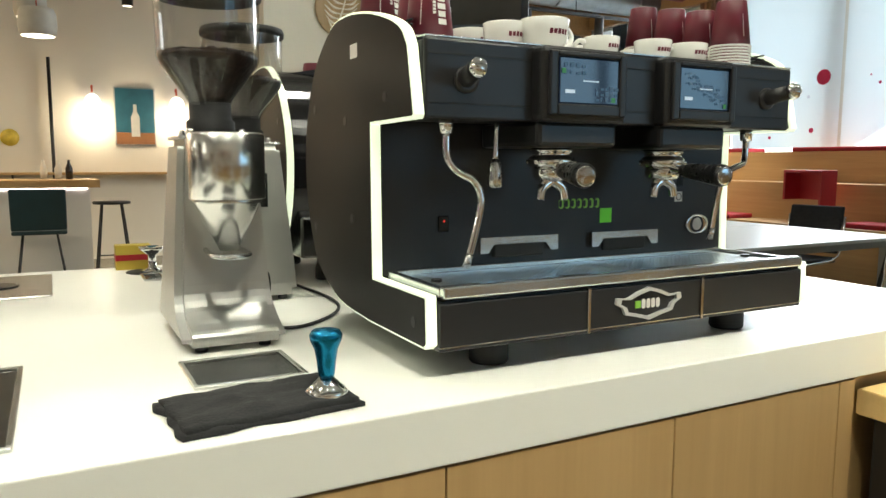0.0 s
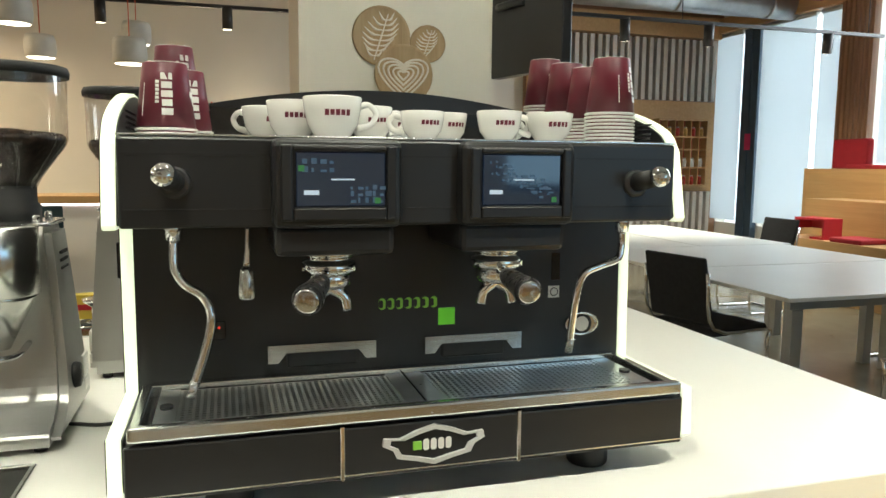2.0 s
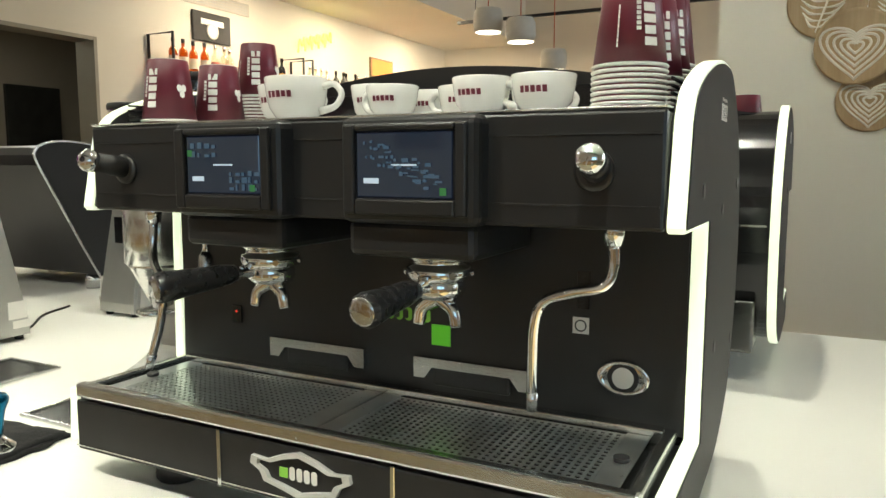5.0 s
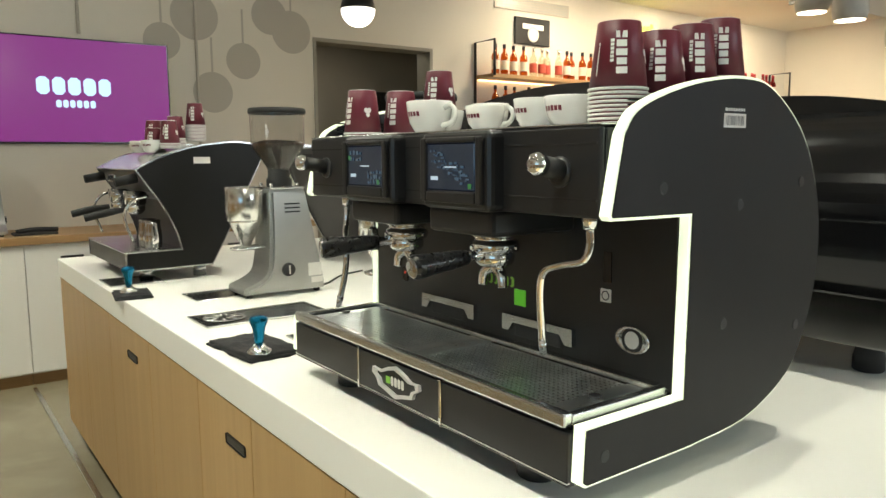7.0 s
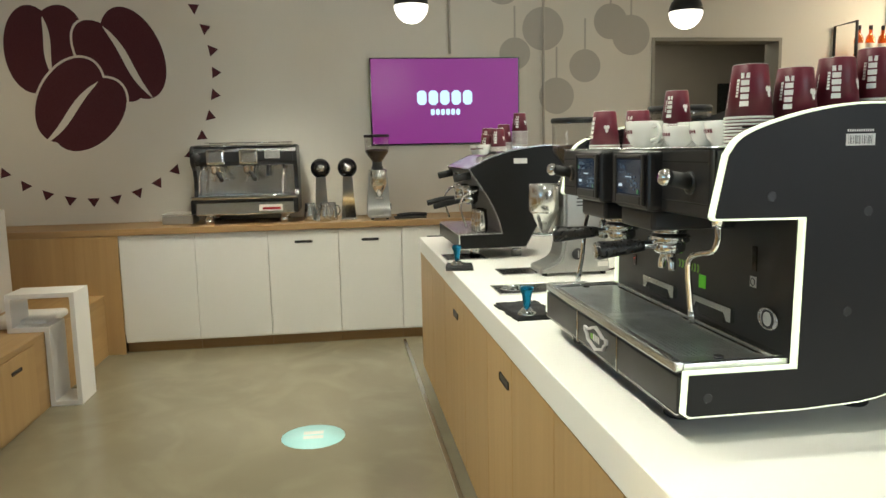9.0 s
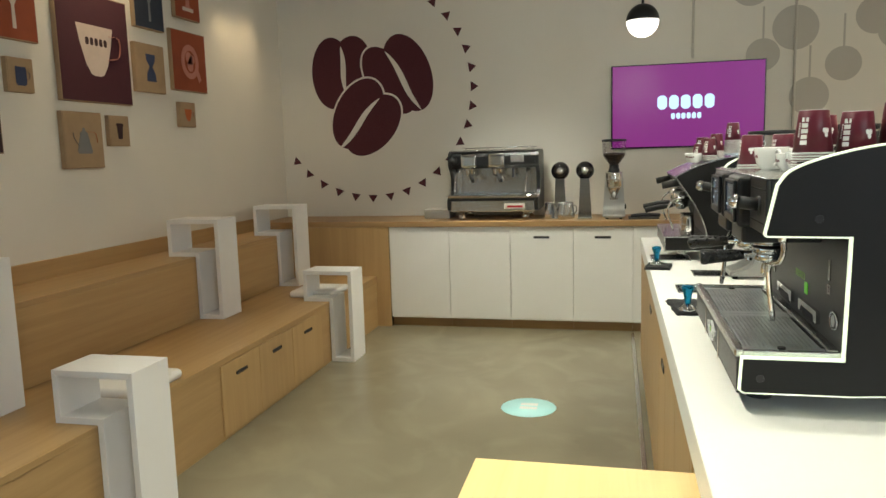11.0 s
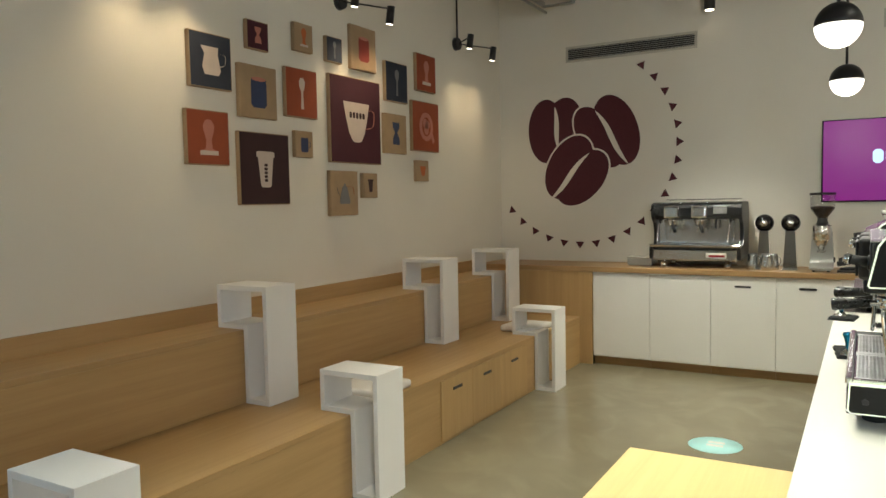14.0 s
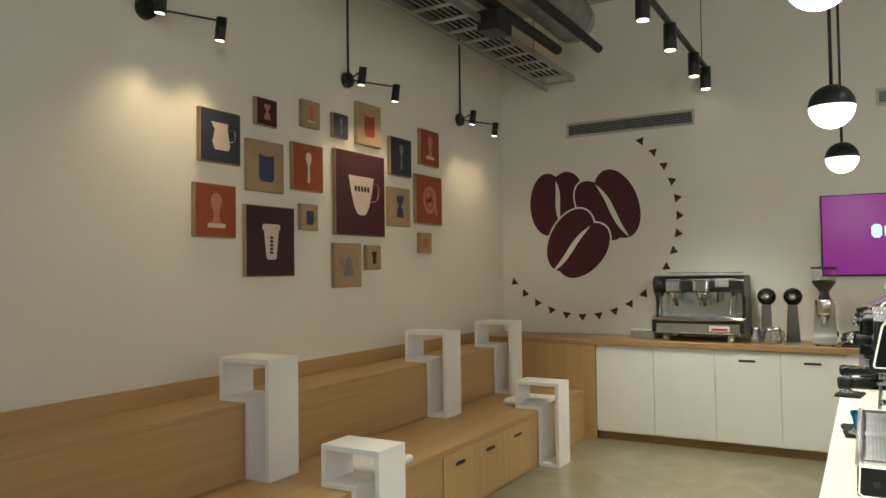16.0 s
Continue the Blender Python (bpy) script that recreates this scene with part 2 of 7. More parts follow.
def tube(bm, points, radius, seg=12, n=6, flat=1.0):
    """A round bar along a smooth line; radius may be a list that tapers along it."""
    line = smooth_line(points, n) if n > 1 else [Vector(q) for q in points]
    rad = radius if isinstance(radius, (list, tuple)) else [radius, radius]
    rings, up = [], Vector((0.13, 0.29, 0.95))
    for i, q in enumerate(line):
        d = (line[min(i + 1, len(line) - 1)] - line[max(i - 1, 0)]).normalized()
        a = d.cross(up).normalized()
        b = d.cross(a)
        up = -b if abs(b.dot(up)) > 0.2 else up
        f = i / (len(line) - 1) * (len(rad) - 1)
        k = min(int(f), len(rad) - 2)
        r = rad[k] + (rad[k + 1] - rad[k]) * (f - k)
        rings.append([bm.verts.new(q + (a * math.cos(2 * math.pi * j / seg) + b * flat * math.sin(2 * math.pi * j / seg)) * r) for j in range(seg)])
    for a, b in zip(rings, rings[1:]):
        for j in range(seg):
            bm.faces.new((a[j], a[(j + 1) % seg], b[(j + 1) % seg], b[j])).smooth = True
    bm.faces.new(list(reversed(rings[0])))
    bm.faces.new(rings[-1])
    bmesh.ops.recalc_face_normals(bm, faces=bm.faces)
    return bm


def prism(bm, outline, axis, a, b, bevel=0.0):
    """An outline of (u, v) pairs drawn out along an axis from a to b: u, v are y, z for x; x, z for y; x, y for z."""
    def at(u, v, w):
        return {"x": (w, u, v), "y": (u, w, v), "z": (u, v, w)}[axis]
    lo = [bm.verts.new(at(u, v, a)) for u, v in outline]
    hi = [bm.verts.new(at(u, v, b)) for u, v in outline]
    faces = [bm.faces.new(lo), bm.faces.new(hi)]
    n = len(outline)
    for i in range(n):
        faces.append(bm.faces.new((lo[i], lo[(i + 1) % n], hi[(i + 1) % n], hi[i])))
    bmesh.ops.recalc_face_normals(bm, faces=faces)
    if bevel:
        bmesh.ops.bevel(bm, geom=list({e for f in faces[:2] for e in f.edges}), offset=bevel, segments=2, affect="EDGES")
    return bm


def inset(outline, d):
    """The outline moved inwards by d."""
    n = len(outline)
    area2 = sum(outline[i][0] * outline[(i + 1) % n][1] - outline[(i + 1) % n][0] * outline[i][1] for i in range(n))
    s = 1 if area2 > 0 else -1
    out = []
    for i in range(n):
        p0, p1, p2 = Vector(outline[i - 1]), Vector(outline[i]), Vector(outline[(i + 1) % n])
        a, b = (p1 - p0).normalized(), (p2 - p1).normalized()
        na, nb = Vector((-a.y, a.x)) * s, Vector((-b.y, b.x)) * s
        m = (na + nb)
        m = m / max(0.35, m.length_squared / 2) if m.length > 1e-6 else na
        out.append(tuple(p1 + m * d))
    return out


def part(name, bm, material, parent=None, label=""):
    """Links a bmesh as one mesh object under a thing or a part."""
    me = bpy.data.meshes.new(name)
    bm.normal_update()
    bm.to_mesh(me)
    bm.free()
    me.materials.append(material)
    ob = new(name, me)
    if parent is not None:
        ob.parent = parent
    if label:
        tagged(ob, label)
    return ob


def thing(name, at, label, category, group="", turn=0.0):
    ob = new(name)
    ob.empty_display_size = 0.1
    ob.matrix_basis = pose(*at, 0, 0, turn)
    return tagged(ob, label, category, group)


def B():
    return bmesh.new()


def structure(name, bm, material, label, category):
    return tagged(part(name, bm, material), label, category, kind="structure")


# ---- the large structure ----
WX, WY, FY, EX, HC = -3.16, -1.95, 10.6, 8.6, 4.25
structure("floor", box(B(), WX - 0.3, EX + 0.3, WY - 0.3, FY + 0.3, -0.2, 0.0), M_FLOOR, "polished greenish-grey concrete floor with cloudy stains", "floor")
structure("ceiling", box(B(), WX - 0.3, EX + 0.3, WY - 0.3, FY + 0.3, HC, HC + 0.2), M_CEIL, "exposed concrete ceiling with services", "ceiling")
bm = box(B(), WX - 0.2, WX, WY - 0.2, 3.485, 0, HC)
box(bm, WX - 0.2, WX, 3.485, 4.67, 2.33, HC)
box(bm, WX - 0.2, WX, 4.67, FY, 0, HC)
structure("wall_west", bm, M_WALL, "cream painted wall with a coffee bean mural", "wall")
bm = box(B(), WX, 2.75, WY - 0.2, WY, 0, HC)
box(bm, 5.55, EX, WY - 0.2, WY, 0, HC)
box(bm, 2.75, 5.55, WY - 0.2, WY, 0, 1.2)
box(bm, 2.75, 5.55, WY - 0.2, WY, 2.45, HC)
structure("wall_south", bm, M_WALL, "cream painted wall hung with small pictures", "wall")
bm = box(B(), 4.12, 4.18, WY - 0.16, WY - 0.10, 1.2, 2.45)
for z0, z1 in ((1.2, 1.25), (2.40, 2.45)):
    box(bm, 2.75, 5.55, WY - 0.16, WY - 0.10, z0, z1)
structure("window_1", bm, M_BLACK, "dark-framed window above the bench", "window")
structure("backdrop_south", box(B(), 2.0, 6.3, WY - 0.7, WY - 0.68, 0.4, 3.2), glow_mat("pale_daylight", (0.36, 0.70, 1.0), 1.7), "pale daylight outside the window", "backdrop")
structure("wall_north", box(B(), WX, EX, FY, FY + 0.2, 0, HC), M_WALL, "cream painted far wall", "wall")
bm = box(B(), EX, EX + 0.2, WY - 0.2, 2.6, 0, HC)
box(bm, EX, EX + 0.2, 2.6, 7.95, 0, 0.9)
box(bm, EX, EX + 0.2, 7.95, FY + 0.2, 0, 0.5)
box(bm, EX, EX + 0.2, 2.6, FY + 0.2, 3.4, HC)
for y0, y1, z0 in ((5.9, 6.1, 0.9), (7.7, 7.9, 0.9), (9.52, 9.78, 0.5), (10.5, FY + 0.2, 0.5)):
    box(bm, EX, EX + 0.2, y0, y1, z0, 3.4)
structure("wall_east", bm, M_WALL, "window wall with wide openings", "wall")
# lobby behind the doorway
M_LOBBY = noise_mat("lobby_grey", (0.20, 0.18, 0.145), 0.6, var=0.06, scale=1.5, bump=0.1, bump_scale=90)
structure("wall_lobby_back", box(B(), WX - 1.9, WX - 1.8, 2.9, 6.2, 0, 2.9), M_LOBBY, "plain grey lobby wall behind the doorway", "wall")
structure("wall_lobby_side", box(B(), WX - 1.8, WX - 0.2, 2.9, 3.0, 0, 2.9), M_LOBBY, "plain grey lobby side wall", "wall")
structure("wall_lobby_end", box(B(), WX - 1.8, WX - 0.2, 6.1, 6.2, 0, 2.9), M_LOBBY, "plain grey lobby end wall", "wall")
structure("ceiling_lobby", box(B(), WX - 1.8, WX - 0.2, 3.0, 6.1, 2.6, 2.9), M_LOBBY, "low grey lobby ceiling", "ceiling")
structure("floor_lobby", box(B(), WX - 1.8, WX - 0.3, 2.9, 6.2, -0.1, 0.0), M_FLOOR, "concrete lobby floor", "floor")

# ---- island counter ----
CX0, CX1, CY0, CY1, CZ = -1.55, 2.35, 1.301, 2.92, 0.895
counter = thing("island_counter", ((CX0 + CX1) / 2, (CY0 + CY1) / 2, 0), "long island counter with thick white top and oak fronts", "counter")
HX, HY = (CX1 - CX0) / 2, (CY1 - CY0) / 2
part("countertop", box(B(), -HX, HX, -HY, HY, CZ - 0.085, CZ, 0.003), M_COUNTER, counter, "thick white solid-surface top")
part("carcass", box(B(), -HX + 0.03, HX - 0.03, -HY + 0.035, HY - 0.03, 0.09, CZ - 0.086), M_OAKV, counter)
part("plinth", box(B(), -HX + 0.08, HX - 0.08, -HY + 0.06, HY - 0.08, 0.0, 0.092), M_BLACK, counter)
edges = [-1.53, -0.98, -0.507, 0.04, 0.51, 0.870, 1.297, 1.726, 1.775]
for i, (a, b) in enumerate(zip(edges, edges[1:])):
    x0, x1 = a - (CX0 + CX1) / 2 + 0.0015, b - (CX0 + CX1) / 2 - 0.0015
    p = part("front_panel", box(B(), x0, x1, -HY + 0.004, -HY + 0.034, 0.10, CZ - 0.089, 0.001, 1), M_OAKV, counter)
    if i in (2, 4):
        c = (-0.165, 0, 0.775)[i - 2] - (CX0 + CX1) / 2
        part("grip_slot", box(B(), c - 0.06, c + 0.06, -HY + 0.0015, -HY + 0.006, 0.702, 0.728, 0.006), M_BLACK, p, "dark slot grip")
structure("trim_floor_strip", box(B(), WX + 0.62, 1.9, 1.262, 1.285, 0.0, 0.006, 0.001, 1), M_STEEL, "thin metal strip set along the counter base", "trim")

# ---- back worktop and cupboards ----
KX, KY0, KY1, KZ = -2.56, WY, 3.2, 0.91
worktop = thing("back_worktop", ((WX + KX) / 2, (KY0 + KY1) / 2, 0), "long oak worktop along the cream wall", "worktop")
kx, ky = (KX - WX) / 2, (KY1 - KY0) / 2
part("top", box(B(), -kx + 0.003, kx - 0.0165, -ky + 0.003, ky, KZ - 0.045, KZ, 0.001), M_OAKY, worktop)
part("front_edge", box(B(), kx - 0.016, kx, -ky + 0.003, ky, KZ - 0.0455, KZ - 0.0003, 0.002), M_OAKY, worktop, "solid oak edge strip")
KF = KX - 0.02
cup_edges = [-0.75, -0.226, 0.292, 0.806, 1.275, 1.79, 2.31, 2.83]
for i, (a, b) in enumerate(zip(cup_edges, cup_edges[1:])):
    w = b - a
    u = thing("base_cabinet", (KF - 0.28, (a + b) / 2, 0), "white flat-fronted base cabinet under the oak worktop", "cabinet", "white base cabinets")
    part("body", box(B(), -0.26, 0.262, -w / 2 + 0.001, w / 2 - 0.001, 0.075, KZ - 0.047), M_WHITE, u)
    d = part("door", box(B(), 0.263, 0.281, -w / 2 + 0.0018, w / 2 - 0.0018, 0.086, 0.86, 0.0012, 1), M_WHITE, u)
    if i >= 2:
        part("grip_slot", box(B(), 0.279, 0.2825, -0.065, 0.065, 0.765, 0.785, 0.006), M_BLACK, d, "black slot grip")
    part("plinth", box(B(), -0.25, 0.235, -w / 2 + 0.001, w / 2 - 0.001, 0.0, 0.074), M_OAKY, u)

# ---- tiered bench ----
BZ1, BZ2, BY1, BY2, BX0, BX1 = 0.44, 0.852, -0.87, -1.535, KX, 6.0
bench = thing("tiered_bench", (0, BY2, 0), "two-tier oak seating bench with drawers along the wall", "bench")
part("lower_riser", box(B(), BX0, BX1, BY1 - BY2 - 0.022, BY1 - BY2 - 0.003, 0.0, BZ1 - 0.031), M_OAK, bench)
part("lower_seat", box(B(), BX0, BX1, -0.02, BY1 - BY2, BZ1 - 0.03, BZ1, 0.002), M_OAK, bench)
part("upper_riser", box(B(), BX0, BX1, -0.022, -0.003, BZ1 + 0.001, BZ2 - 0.031), M_OAK, bench)
part("upper_seat", box(B(), BX0, BX1, WY - BY2 + 0.024, 0, BZ2 - 0.03, BZ2, 0.002), M_OAK, bench)
part("upstand", box(B(), KX, BX1, WY - BY2 + 0.002, WY - BY2 + 0.022, BZ2 - 0.03, 0.955, 0.002), M_OAK, bench)
part("end_panel", box(B(), KX - 0.02, KX - 0.001, WY - BY2 + 0.024, -0.752 - BY2, 0.0, KZ - 0.047), M_OAKV, bench)
for a, b in ((-1.30, -0.82), (-0.82, -0.373), (-0.373, 0.05)):
    d = part("drawer_front", box(B(), a + 0.002, b - 0.002, BY1 - BY2 - 0.002, BY1 - BY2 + 0.008, 0.02, BZ1 - 0.034, 0.0012, 1), M_OAKV, bench)
    c = (a + b) / 2
    part("grip_slot", box(B(), c - 0.06, c + 0.06, BY1 - BY2 + 0.006, BY1 - BY2 + 0.0095, 0.318, 0.338, 0.006), M_BLACK, d, "black slot grip")


def corner_box(at, label, W=0.24, Z0=0.441, Z1=0.662):
    """Hollow angled side table: a leg in front of the step, a head that rests on the step behind."""
    D, L, T = 0.37, 0.174, 0.027
    ob = thing("side_table", at, label, "side table", "white angled side tables")
    out = [(0, 0), (0, Z1), (-D, Z1), (-D, Z0), (-L, Z0), (-L, 0)]
    inn = [(-T, T), (-T, Z1 - T), (-D + T, Z1 - T), (-D + T, Z0 + T), (-L + T, Z0 + T), (-L + T, T)]
    names = ("front_panel", "top_panel", "back_panel", "head_floor", "leg_back", "foot_panel")
    for i, nm in enumerate(names):
        j = (i + 1) % 6
        part(nm, prism(B(), [out[i], out[j], inn[j], inn[i]], "x", -W, 0, 0.0012), M_BOXW, ob)
    return ob


first = corner_box((0.978, BY1 + 0.174, 0), "white lacquered angled side table hooked over the bench step")
for x in (-1.465, 2.62):
    copy_thing(first, pose(x, BY1 + 0.176, 0))
high = corner_box((1.055, BY2 + 0.176, BZ1), "white angled side table hooked over the upper bench step", 0.238, BZ2 - BZ1 + 0.001, 0.655)
for x in (-0.855, -2.04):
    copy_thing(high, pose(x, BY2 + 0.176, BZ1))
for x, y in ((0.52, -1.06), (-1.75, -1.06)):
    c = thing("seat_cushion", (x, y, BZ1), "flat white square seat cushion on the oak bench", "cushion", "bench cushions")
    bm = box(B(), -0.18, 0.18, -0.17, 0.17, 0.0, 0.05, 0.022, 4)
    for f in bm.faces:
        f.smooth = True
    part("pad", bm, M_CUPW, c)

side = thing("wood_table", (1.80, 0.826, 0), "pale oak slab table with black base against the counter", "table")
part("top", prism(B(), [(0, 0), (0.44, 0), (0.57, 0.105), (0.57, 0.49), (0, 0.49)], "z", 0.728, 0.780, 0.002), M_PALE, side)
for x in (0.012, 0.50):
    part("side_panel", box(B(), x, x + 0.02, 0.06, 0.46, 0.0, 0.727), M_BLACK, side)
part("back_panel", box(B(), 0.033, 0.499, 0.43, 0.45, 0.0, 0.727), M_BLACK, side)


# ---- espresso machine ----
def letters(bm, n, w, h, at=(0, 0), gap=0.25, place=None):
    """A row of n plain bars that stands for a line of print; place maps (u, v) to a point on the surface."""
    cw = w / n
    for i in range(n):
        u0 = -w / 2 + i * cw
        u1 = u0 + cw * (1 - gap)
        c = min(u1 - u0, h) * 0.28
        ring = ((u0 + c, -h / 2), (u1 - c, -h / 2), (u1, -h / 2 + c), (u1, h / 2 - c), (u1 - c, h / 2), (u0 + c, h / 2), (u0, h / 2 - c), (u0, -h / 2 + c))
        vs = [bm.verts.new(place(at[0] + u, at[1] + v)) for u, v in ring]
        bm.faces.new(vs)
    return bm


def plate_outline():
    rear = smooth_line([(0.067, 0.502, 0), (0.092, 0.532, 0), (0.149, 0.556, 0), (0.235, 0.577, 0), (0.33, 0.586, 0), (0.405, 0.575, 0), (0.493, 0.517, 0), (0.545, 0.439, 0),
                        (0.569, 0.353, 0), (0.564, 0.256, 0), (0.528, 0.163, 0), (0.48, 0.108, 0), (0.369, 0.062, 0), (0.225, 0.05, 0)], 4)
    return [(0.212, 0.389), (0.050, 0.391), (0.045, 0.397)] + [(p.x, p.y) for p in rear] + [(0.012, 0.049), (0.002, 0.056), (0.006, 0.131), (0.207, 0.131)]


def wand(points, parent, nozzle=True):
    w = part("steam_wand", tube(B(), points, 0.0062, 12, 7), M_CHROME, parent, "bent chrome steam wand")
    a, b = Vector(points[0]), Vector(points[1])
    part("nut", cyl(B(), a + Vector((0, 0, 0.03)), a, 0.013, 0.011, 8), M_CHROME, w)
    p, q = Vector(points[-1]), Vector(points[-2])
    part("tip", cyl(B(), p + (q - p).normalized() * 0.02, p - (q - p).normalized() * 0.004, 0.0072, 0.006, 12), M_STEEL, w)
    return w


def group_head(parent, x, end):
    g = part("group_head", box(B(), x - 0.082, x + 0.082, 0.035, 0.214, 0.352, 0.394, 0.008), M_BLACK, parent)
    bm = lathe(B(), [(0.034, 0.353), (0.0375, 0.350), (0.0375, 0.345), (0.034, 0.343), (0.034, 0.338), (0.040, 0.336), (0.041, 0.328), (0.040, 0.321), (0.034, 0.319)], 36, (x, 0.11, 0))
    part("collar", bm, M_CHROME, g, "chrome brewing collar")
    for k in range(6):
        a = k * math.pi / 3 + 0.3
        part("collar_bolt", cyl(B(), (x + 0.040 * math.cos(a), 0.11 + 0.040 * math.sin(a), 0.3275), (x + 0.0435 * math.cos(a), 0.11 + 0.0435 * math.sin(a), 0.3275), 0.0045, 0.004, 8), M_CHROME, g)
    e = Vector(end)
    s = Vector((x, 0.11, 0.318))
    d = (e - s).normalized()
    pf = part("portafilter", lathe(B(), [(0.030, 0.3195), (0.0325, 0.316), (0.0325, 0.304), (0.028, 0.297), (0.014, 0.2935), (0.0, 0.293)], 32, (x, 0.11, 0)), M_CHROME, parent, "chrome portafilter locked in the group")
    part("neck", tube(B(), [s + d * 0.022, s + d * 0.045, s + d * 0.066], [0.011, 0.0085, 0.010], 14, 4), M_CHROME, pf)
    hnd = tube(B(), [s + d * 0.056, s + d * 0.075, s + d * 0.10, s + d * 0.125, s + d * 0.145, e - d * 0.006, e + d * 0.001], [0.0115, 0.0145, 0.0160, 0.0175, 0.0195, 0.0200, 0.0175], 22, 5)
    part("handle", hnd, M_HANDLE, pf, "thick satin black handle")
    part("end_cap", lathe(B(), [(0.0165, 0.0), (0.0160, 0.0016), (0.0120, 0.0028), (0.0, 0.0034)], 22, e, d.to_track_quat("Z", "Y").to_matrix().to_4x4()), M_DARKCH, pf, "dark polished end cap")
    sp = B()
    for k in (-1, 1):
        tube(sp, [(x, 0.11, 0.296), (x + k * 0.010, 0.108, 0.291), (x + k * 0.022, 0.106, 0.281), (x + k * 0.026, 0.105, 0.262)], [0.0105, 0.0100, 0.0085, 0.0075], 14, 6)
    part("spout", sp, M_CHROME, pf, "twin chrome pouring spout")


def screen_unit(parent, x0, x1, style):
    bz = part("display_housing", box(B(), x0, x1, 0.022, 0.075, 0.391, 0.512, 0.011, 3), M_BLACK, parent)
    cx = (x0 + x1) / 2
    for a0, a1, b0, b1 in ((x0 + 0.010, cx - 0.062, 0.402, 0.503), (cx + 0.064, x1 - 0.010, 0.402, 0.503), (cx - 0.0618, cx + 0.0638, 0.402, 0.4205), (cx - 0.0618, cx + 0.0638, 0.4945, 0.503)):
        part("bezel", box(B(), a0, a1, 0.0135, 0.0215, b0, b1, 0.003, 2), M_BLACK, bz)
    c = (x0 + x1) / 2 + (0.002 if style == 0 else 0.0)
    s = part("screen", box(B(), c - 0.0595, c + 0.0595, 0.0165, 0.0205, 0.422, 0.493, 0.001, 1), M_SCREEN, bz, "dim blue touch screen")
    y = 0.0155
    rnd = random.Random(5 + style)
    if style == 0:
        cells = [(-0.052 + 0.012 * i, 0.478 - 0.011 * j) for i in range(4) for j in range(2)] + [(0.012 + 0.010 * i, 0.444 - 0.009 * j) for i in range(5) for j in range(3)]
    else:
        cells = [(rnd.uniform(-0.05, 0.045), 0) for _ in range(60)]
        cells = [(u, 0.487 - (u + 0.055) * 0.42 - rnd.uniform(-0.004, 0.022)) for u, _ in cells]
    for u, v in cells:
        w, h = (rnd.uniform(0.003, 0.009), rnd.uniform(0.003, 0.008)) if style == 0 else (rnd.uniform(0.002, 0.009), rnd.uniform(0.001, 0.004))
        tile = B()
        tile.faces.new([tile.verts.new((c + u + a, y, v + b)) for a, b in ((0, 0), (w, 0), (w, h), (0, h))])
        part("screen_tile", tile, M_TILE, s)
    for u0, u1, v0, v1 in ((-0.014, 0.018, 0.4565, 0.4585), (-0.05, -0.03, 0.437, 0.443)):
        line = B()
        line.faces.new([line.verts.new((c + a, y, b)) for a, b in ((u0, v0), (u1, v0), (u1, v1), (u0, v1))])
        part("screen_print", line, M_TEXT, s)
    for u0, v0 in (((-0.057, 0.468), (0.045, 0.425)) if style == 0 else ((0.046, 0.425),)):
        mark = B()
        mark.faces.new([mark.verts.new((c + u0 + a, y - 0.0003, v0 + b)) for a, b in ((0, 0), (0.008, 0), (0.008, 0.008), (0, 0.008))])
        part("screen_mark", mark, M_SCRG, s)


M_SCREEN = glow_mat("touch_screen", (0.035, 0.06, 0.13), 0.20, (0.006, 0.011, 0.014))
M_SCREEN.node_tree.nodes["Principled BSDF"].inputs["Roughness"].default_value = 0.06
M_SCREEN.node_tree.nodes["Principled BSDF"].inputs["Specular IOR Level"].default_value = 1.0
M_TILE = glow_mat("screen_tiles", (0.10, 0.24, 0.36), 0.26, (0.02, 0.02, 0.03))
M_TEXT = glow_mat("screen_text", (0.6, 0.75, 0.85), 0.7, (0.1, 0.1, 0.1))
M_SCRG = glow_mat("screen_green", (0.04, 0.30, 0.07), 0.35, (0.02, 0.05, 0.02))
M_SATIN = noise_mat("satin_silver", (0.62, 0.62, 0.61), 0.3, 0.35, var=0.06, scale=30)
M_REAR = noise_mat("rear_steel", (0.14, 0.14, 0.137), 0.2, 1.0, var=0.08, scale=8)
M_GRATE = noise_mat("grate_steel", (0.80, 0.84, 0.85), 0.30, 1.0, var=0.08, scale=20)
M_PAN = noise_mat("dark_pan", (0.05, 0.053, 0.053), 0.22, 0.75, var=0.25, scale=9)
M_HANDLE = noise_mat("satin_black_grip", (0.012, 0.012, 0.0125), 0.28, var=0.15, scale=20)
M_DARKCH = noise_mat("dark_chrome", (0.55, 0.55, 0.55), 0.16, 1.0, var=0.1, scale=30)


